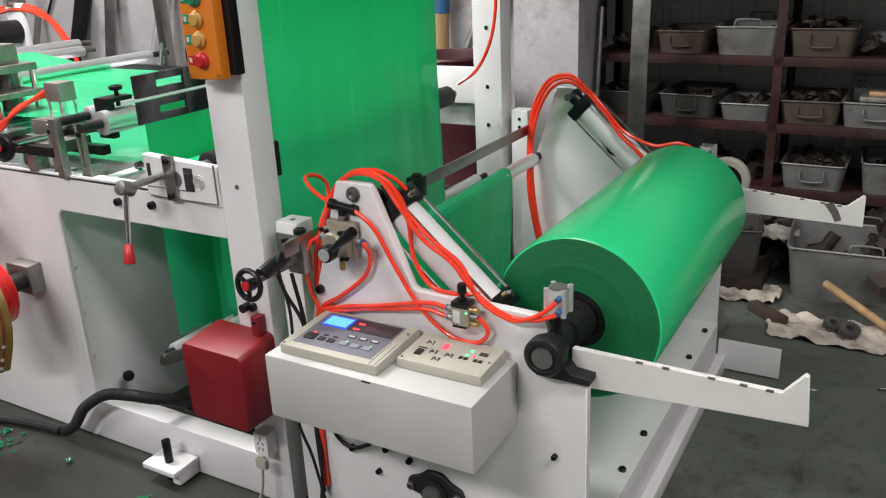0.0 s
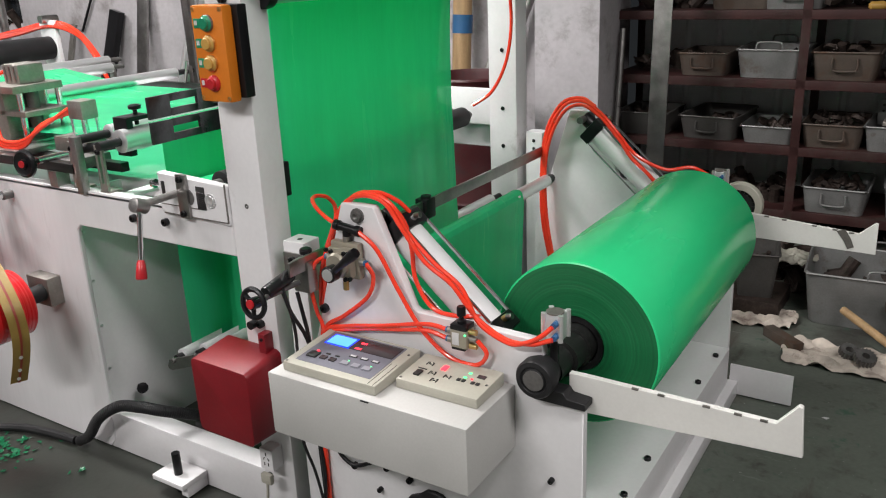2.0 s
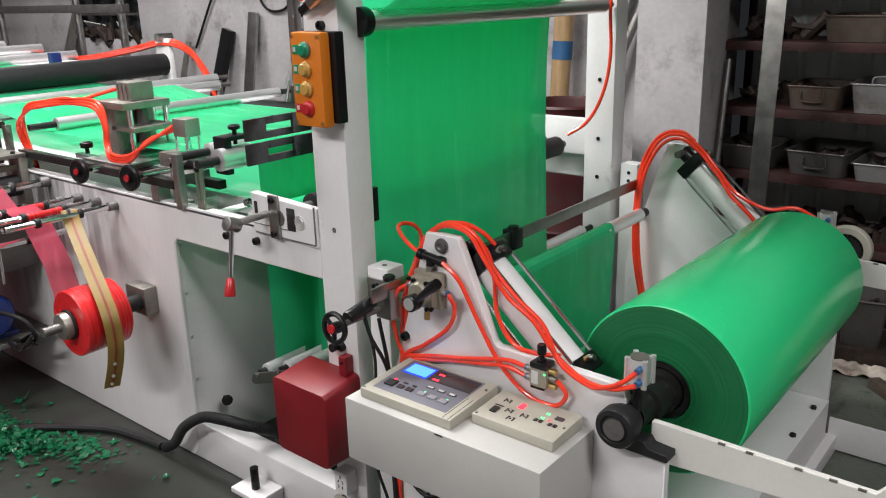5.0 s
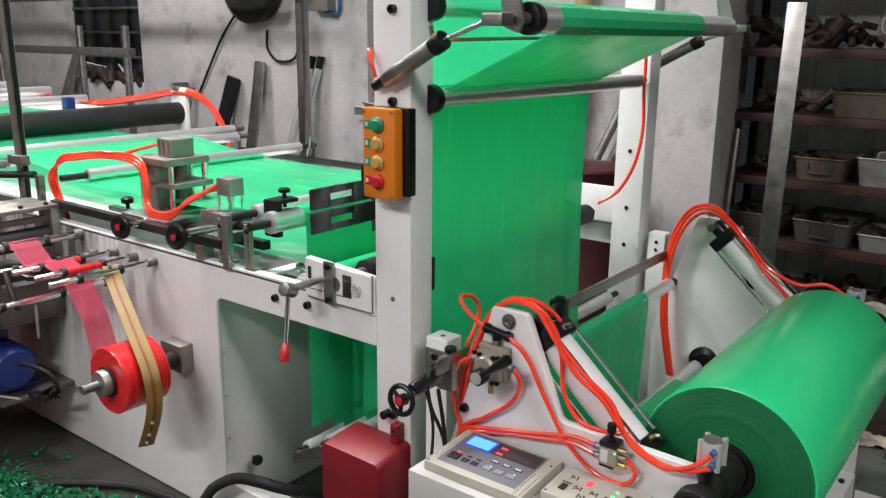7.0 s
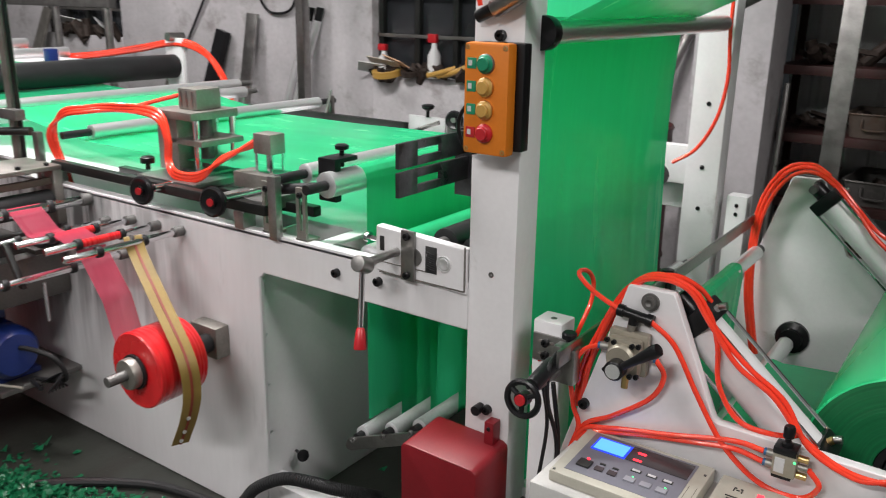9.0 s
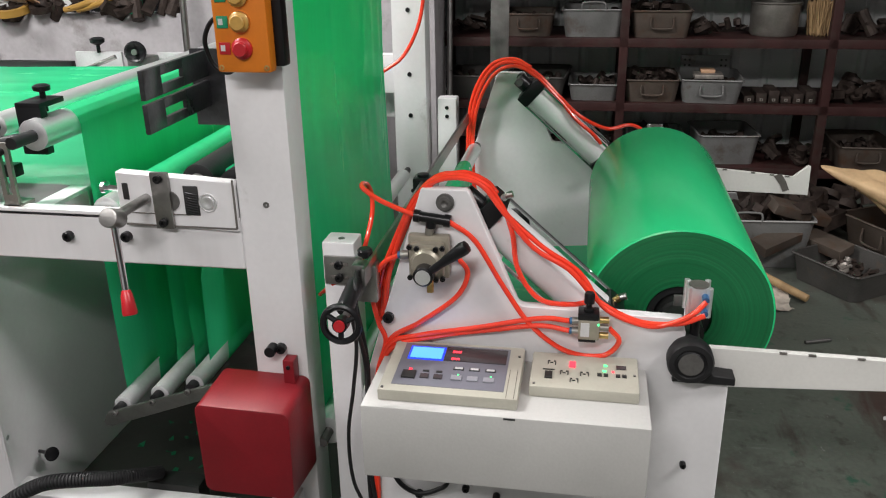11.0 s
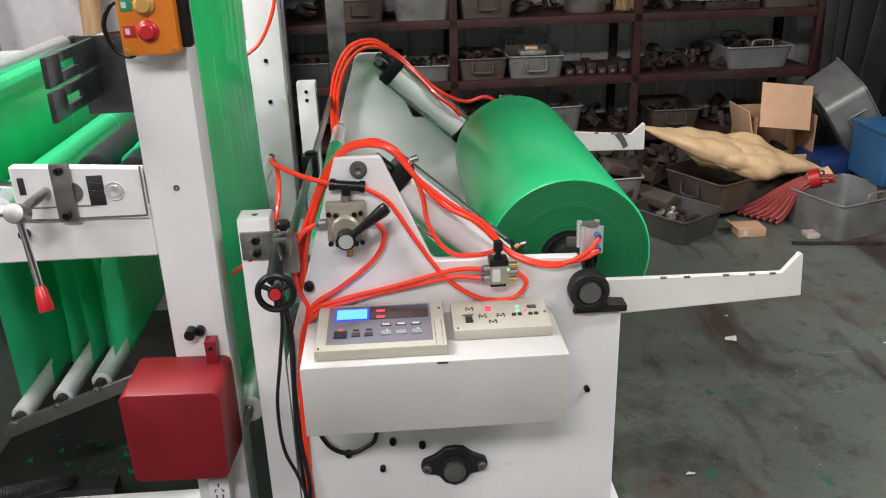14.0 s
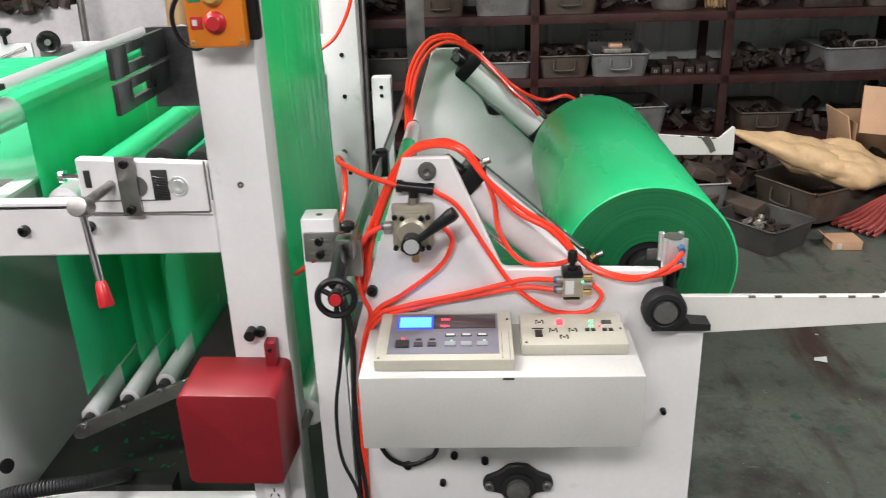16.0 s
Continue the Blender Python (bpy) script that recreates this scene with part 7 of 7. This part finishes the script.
def film_scraps():
    """Punched green film waste strewn over the floor."""
    b = bmesh.new()
    g = random.Random(3)
    for k in range(1740):
        if k < 1300:
            x = g.gauss(-1.27, 0.16)
            y = g.gauss(-0.33 + 0.3 * (x + 1.27), 0.045)
        elif k < 1640:
            c = g.choice(((-0.98, -0.16), (-1.6, -0.62), (-1.9, -0.7), (-0.92, -0.2), (-1.45, -0.25), (-0.35, 0.35), (-0.3, 0.6), (-1.05, -0.5)))
            x, y = c[0] + g.gauss(0, 0.08), c[1] + g.gauss(0, 0.045)
        else:
            x, y = g.uniform(-2.4, -0.1), g.uniform(-1.0, -0.05)
        if y > -0.04 and x < -0.66 or (x < -1.5 and y > -0.27):
            continue
        near = math.exp(-((x + 1.27) / 0.24) ** 2 - ((y + 0.33 - 0.3 * (x + 1.27)) / 0.07) ** 2)
        s = g.uniform(0.008, 0.017) if k < 1640 else g.uniform(0.015, 0.03)
        m = pose(x, y, 0.003 + near * g.uniform(0, 0.04), g.uniform(-40, 40) * (0.25 + near), g.uniform(-40, 40) * (0.25 + near), g.uniform(0, 360))
        bend, rim, n = g.uniform(10, 45), [], g.choice((4, 5, 5, 6, 7))
        for i in range(n):
            a, r = (i + g.uniform(-0.3, 0.3)) * 2 * math.pi / n, s * g.uniform(0.35, 1.15)
            u, v = r * math.cos(a), r * math.sin(a) * 0.75
            rim.append(b.verts.new(m @ Vector((u, v, bend * u * u + g.uniform(-0.1, 0.1) * s))))
        hub = b.verts.new(m @ Vector((0, 0, 0)))
        for i in range(n):
            b.faces.new([hub, rim[i], rim[(i + 1) % n]])
    for v in b.verts:
        v.co.z = max(v.co.z, 0.0005)
    solid("film_scraps", b, FLAKE, (-1.2, -0.36, 0), "punched green film waste strewn over the dark floor", "waste", kind="stuff")


# ---- things along the back wall ----
def wall_things():
    def leaning(name, p, q, w, th, mat, label, cat):
        p, q = Vector(p), Vector(q)
        d = q - p
        b = box(-w / 2, w / 2, -th / 2, th / 2, 0, d.length, 0.002)
        bmesh.ops.transform(b, matrix=Matrix.Translation(p) @ Vector((0, 0, 1)).rotation_difference(d).to_matrix().to_4x4(), verts=b.verts)
        return solid(name, b, mat, p, label, cat)

    leaning("black_channel", (-4.12, 2.5, 0), (-3.84, 2.66, 1.04), 0.1, 0.05, BLACK, "black steel channel leaning on the wall", "channel")
    leaning("grey_plank", (-3.62, 2.5, 0), (-3.55, 2.67, 1.16), 0.1, 0.02, STEEL, "grey flat bar leaning on the wall", "flat bar")
    for dx in (0.0, 0.08):
        o = solid("aluminium_tube", rod((-3.3 + dx, 2.45, 0), (-3.03 + dx, 2.655, 1.13), 0.024, 18), ALU, (-3.3 + dx, 2.45, 0), "silver tube with a black end leaning on the wall", "tube", "leaning tubes")
        solid("tube_cap", rod((-3.03 + dx, 2.655, 1.13), (-3.015 + dx, 2.667, 1.21), 0.024, 16), BLACK, (-3.03 + dx, 2.655, 1.13), "black end sleeve on a tube", "cap", "tube caps")
    leaning("pale_plank", (-6.35, 2.4, 0), (-5.98, 2.66, 1.15), 0.12, 0.02, ZINC, "pale flat bar leaning on the wall", "flat bar")
    leaning("pale_plank", (-4.55, 2.5, 0), (-4.35, 2.66, 0.95), 0.05, 0.02, ZINC, "pale narrow bar leaning on the wall", "flat bar")
    t = thing("steel_gantry", (-3.12, 2.45, 0), "grey square steel pole frame beside the wall", "frame")
    part("pole", box(-2.93, -2.87, 2.44, 2.5, 0, 2.4, 0.003), STEEL, t)
    part("top_beam", box(-7.0, -2.9, 2.38, 2.44, 1.6, 1.65, 0.003), STEEL, t)
    t = thing("pipe_rack", (-5.0, 2.2, 0), "grey pipe rack standing before the window", "rack")
    part("top_bar", box(-6.9, -4.4, 2.17, 2.23, 1.18, 1.24, 0.004), GUNMETAL, t)
    for x in (-5.09, -4.47, -6.4):
        part("leg", rod((x, 2.2, 0), (x, 2.2, 1.4), 0.028, 16), STEEL, t)
    t = thing("wall_fan", (-3.56, 2.6, 1.5), "dark round fan hood on the wall", "fan")
    part("hood", lathe((-3.56, 2.69, 1.7), (0, -1, 0), [(0, 0.2), (0.02, 0.27), (0.1, 0.28), (0.12, 0.25), (0.08, 0.1), (0.1, 0)], 36), OIL, t)
    for k, pts in enumerate(([(-3.8, 2.68, 1.5), (-4.0, 2.68, 1.3), (-4.3, 2.685, 0.9)], [(-3.48, 2.68, 1.38), (-3.48, 2.68, 1.25), (-3.38, 2.68, 1.17), (-3.2, 2.68, 1.2), (-3.12, 2.68, 1.4)])):
        solid("wall_cable", tube(pts, 0.009), BLACK, pts[0], "black cable hanging on the wall", "cable", "wall cables")
    t = thing("junction_box", (-2.85, 2.66, 1.4), "grey junction box with blue cable on the wall", "junction box")
    part("case", box(-3.0, -2.82, 2.62, 2.699, 1.5, 1.75, 0.006), ZINC, t)
    part("cable", tube([(-2.86, 2.64, 1.7), (-2.76, 2.66, 1.6), (-2.78, 2.67, 1.48), (-2.88, 2.66, 1.5)], 0.012), BLUE_PLASTIC, t)
    # on the sills
    b = scraps(bmesh.new(), -6.0, -5.1, 2.68, 2.74, 0.952, 24, 0.16, 71, 0.06)
    solid("sill_clutter", b, SCRAP, (-5.5, 2.8, 0.95), "dusty clutter on the window sill", "clutter", kind="stuff")
    for k, (x, z, a) in enumerate(((-5.7, 1.02, 20), (-5.3, 1.01, -25))):
        solid("torn_card", box(-0.14, 0.14, -0.004, 0.004, -0.09, 0.09, 0, m=pose(x, 2.73, z, 50, 10, a)), PALE_MARK, (x, 2.73, z), "torn white card on the window sill", "card", "torn cards")
    b = scraps(bmesh.new(), -2.5, -1.45, 2.66, 2.73, 0.832, 44, 0.12, 72, 0.05)
    solid("sill_clutter", b, SCRAP, (-2.4, 2.8, 0.82), "tools and wrappings on the window sill", "clutter", kind="stuff")
    for k, (x, z, a, m) in enumerate(((-2.42, 0.9, 15, PAPER), (-2.32, 0.91, -20, CARD), (-2.5, 0.87, 40, PALE_MARK))):
        solid("torn_card", box(-0.1, 0.1, -0.003, 0.003, -0.06, 0.06, 0, m=pose(x, 2.66, z, 60, 8, a)), m, (x, 2.72, z), "loose paper and card on the window sill", "card", "torn cards")
    solid("tape_ring", lathe((-2.4, 2.66, 0.832), (0, -0.2, 1), [(0, 0.06), (0, 0.09), (0.035, 0.09), (0.035, 0.06), (0, 0.06)], 24), YELLOW, (-2.52, 2.74, 0.82), "yellow ring of tape on the window sill", "tape")
    for x, h, cap, cap_mat in ((-2.08, 0.2, 0.05, RED_KNOB), (-2.45, 0.14, 0.04, RED_KNOB)):
        t = thing("spray_bottle" if cap > 0.045 else "plastic_bottle", (x, 2.72, 0.82), "pale plastic bottle with a red top on the sill", "bottle")
        part("bottle", lathe((x, 2.69, 0.832), (0, 0, 1), [(0, 0), (0, 0.036), (0.005, 0.04), (h * 0.65, 0.038), (h * 0.85, 0.018), (h, 0.014), (h, 0)], 20), PALE_MARK, t)
        part("top", box(x - 0.04, x + 0.02, 2.675, 2.705, 0.832 + h, 0.832 + h + cap, 0.008), cap_mat, t)
    t = thing("dropper_bottle", (-1.72, 2.69, 0.832), "white and green dropper bottle standing on the sill", "bottle")
    part("bottle", lathe((-1.72, 2.69, 0.832), (0, 0, 1), [(0, 0), (0, 0.06), (0.008, 0.06), (0.015, 0.028), (0.09, 0.03), (0.1, 0.02), (0.105, 0)], 18), GREEN_BUTTON, t)
    part("top", lathe((-1.72, 2.69, 0.93), (0, 0, 1), [(0, 0.02), (0.015, 0.042), (0.06, 0.045), (0.075, 0.03), (0.08, 0)], 18), PALE_MARK, t)
    for k, x in enumerate((-2.0, -1.93)):
        solid("work_glove", tube([(x - 0.1, 2.66, 0.85), (x - 0.03, 2.65, 0.865), (x + 0.04, 2.64, 0.885), (x + 0.09, 2.66, 0.9 + 0.01 * k)], 0.016, 10, 6), YELLOW, (x, 2.65, 0.85), "yellow and black work glove lying on the sill", "glove", "work gloves on the sill")
    # behind the far post
    t = thing("bamboo_pole", (-0.92, 2.45, 0), "thick bamboo pole with blue tape leaning on the wall", "pole")
    part("pole", rod((-0.95, 2.42, 0), (-0.9, 2.55, 2.2), 0.048, 18), WOOD, t)
    part("blue_tape", rod((-0.928, 2.476, 0.93), (-0.926, 2.482, 1.02), 0.051, 18), BLUE_PLASTIC, t)
    for k, (p, q) in enumerate((((-1.05, 2.3, 0), (-0.6, 2.58, 1.25)), ((-0.98, 2.35, 0), (-0.5, 2.58, 1.3)))):
        solid("steel_pipe", rod(p, q, 0.022, 16), STEEL, p, "silver steel pipe leaning on the wall", "pipe", "leaning pipes")
    for x, r, mat in ((-1.322, 0.014, TRAY_BROWN), (-1.25, 0.02, TRAY_BROWN)):
        solid("wall_pipe", rod((x, 2.66, 0), (x, 2.66, 2.6), r, 14), mat, (x, 2.66, 0), "thin brown steel pipe running up the wall", "pipe", "wall pipes")
    solid("thin_pole", rod((-1.36, 2.4, 0), (-1.365, 2.56, 2.0), 0.016, 14), STEEL, (-1.36, 2.4, 0), "thin grey steel pole leaning at the window", "pole")
    t = thing("oil_drum", (-0.58, 1.95, 0), "open dark red steel drum behind the machine", "drum")
    part("shell", lathe((-0.58, 1.95, 0), (0, 0, 1), [(0, 0), (0, 0.19), (0.25, 0.19), (0.26, 0.196), (0.27, 0.19), (0.78, 0.19), (0.795, 0.197), (0.805, 0.19), (0.79, 0.184), (0.1, 0.18), (0.1, 0)], 40), DRUM, t)
    solid("blue_canister", box(0.06, 0.2, 1.3, 1.42, 0, 0.34, 0.015), BLUE_PLASTIC, (0.13, 1.36, 0), "blue plastic canister on the floor behind the stand", "canister")
    leaning("steel_strip", (0.142, 2.3, 0), (0.142, 2.36, 1.5), 0.079, 0.006, STEEL, "long dull flat steel strip standing before the shelves", "flat bar")
    solid("thin_rod", rod((-0.1, 2.42, 0), (-0.108, 2.555, 0.95), 0.014, 14), STEEL, (-0.1, 2.42, 0), "thin steel rod leaning on the shelves", "rod")
    g = random.Random(9)
    for k in range(15):
        x = 2.2 + 0.11 * k
        leaning("rubber_strip", (max(2.45 + 0.02 * k, x - 0.2), 2.3 + g.uniform(0, 0.15), 0), (x + 0.42, 2.86, 1.75), 0.13, 0.02, CLOTH_BLACK if k % 4 else OIL, "long black rubber strip leaning in a stack", "rubber strip")


before = set(bpy.data.objects)
shelving()
for ob in [o for o in bpy.data.objects if o not in before and not o.parent]:
    # the whole bay and what lies in it, brought to its true size and place
    ob.location = (0.673 + (ob.location.x - 0.69) * 1.05, 2.58 + (ob.location.y - 2.4) * 1.05, 0.737 + (ob.location.z - 0.74) * 1.05)
    ob.scale = (1.05, 1.05, 1.05)
floor_clutter()
film_scraps()
wall_things()


def motions():
    """The roll turns and the dancer bobs as the film is drawn off."""
    base = roll_ob.location.copy()
    walk(roll_ob, [(k * 0.5, pose(*base, 0, 50.0 * k, 0)) for k in range(33)])
    # the dancer bobs as the film is pulled off in strokes: degrees every half second
    lift = (-1.0, 2.5, -3.0, 1.5, 3.0, -2.5, 0.5, 2.5, -2.0, 1.0, 3.5, -3.5, 1.0, -3.0, -3.6, 1.4, -4.4, -1.2, 0.0, -3.8, -3.0, 1.0, 2.5, -3.0, 2.0, 0.0, 1.6, -4.6, 2.7, 0.3, -2.4, 4.6, -1.3)
    walk(dancer_ob, [(k * 0.5, pose(*DANCER_PIVOT, 0, a, 0)) for k, a in enumerate(lift)])


motions()
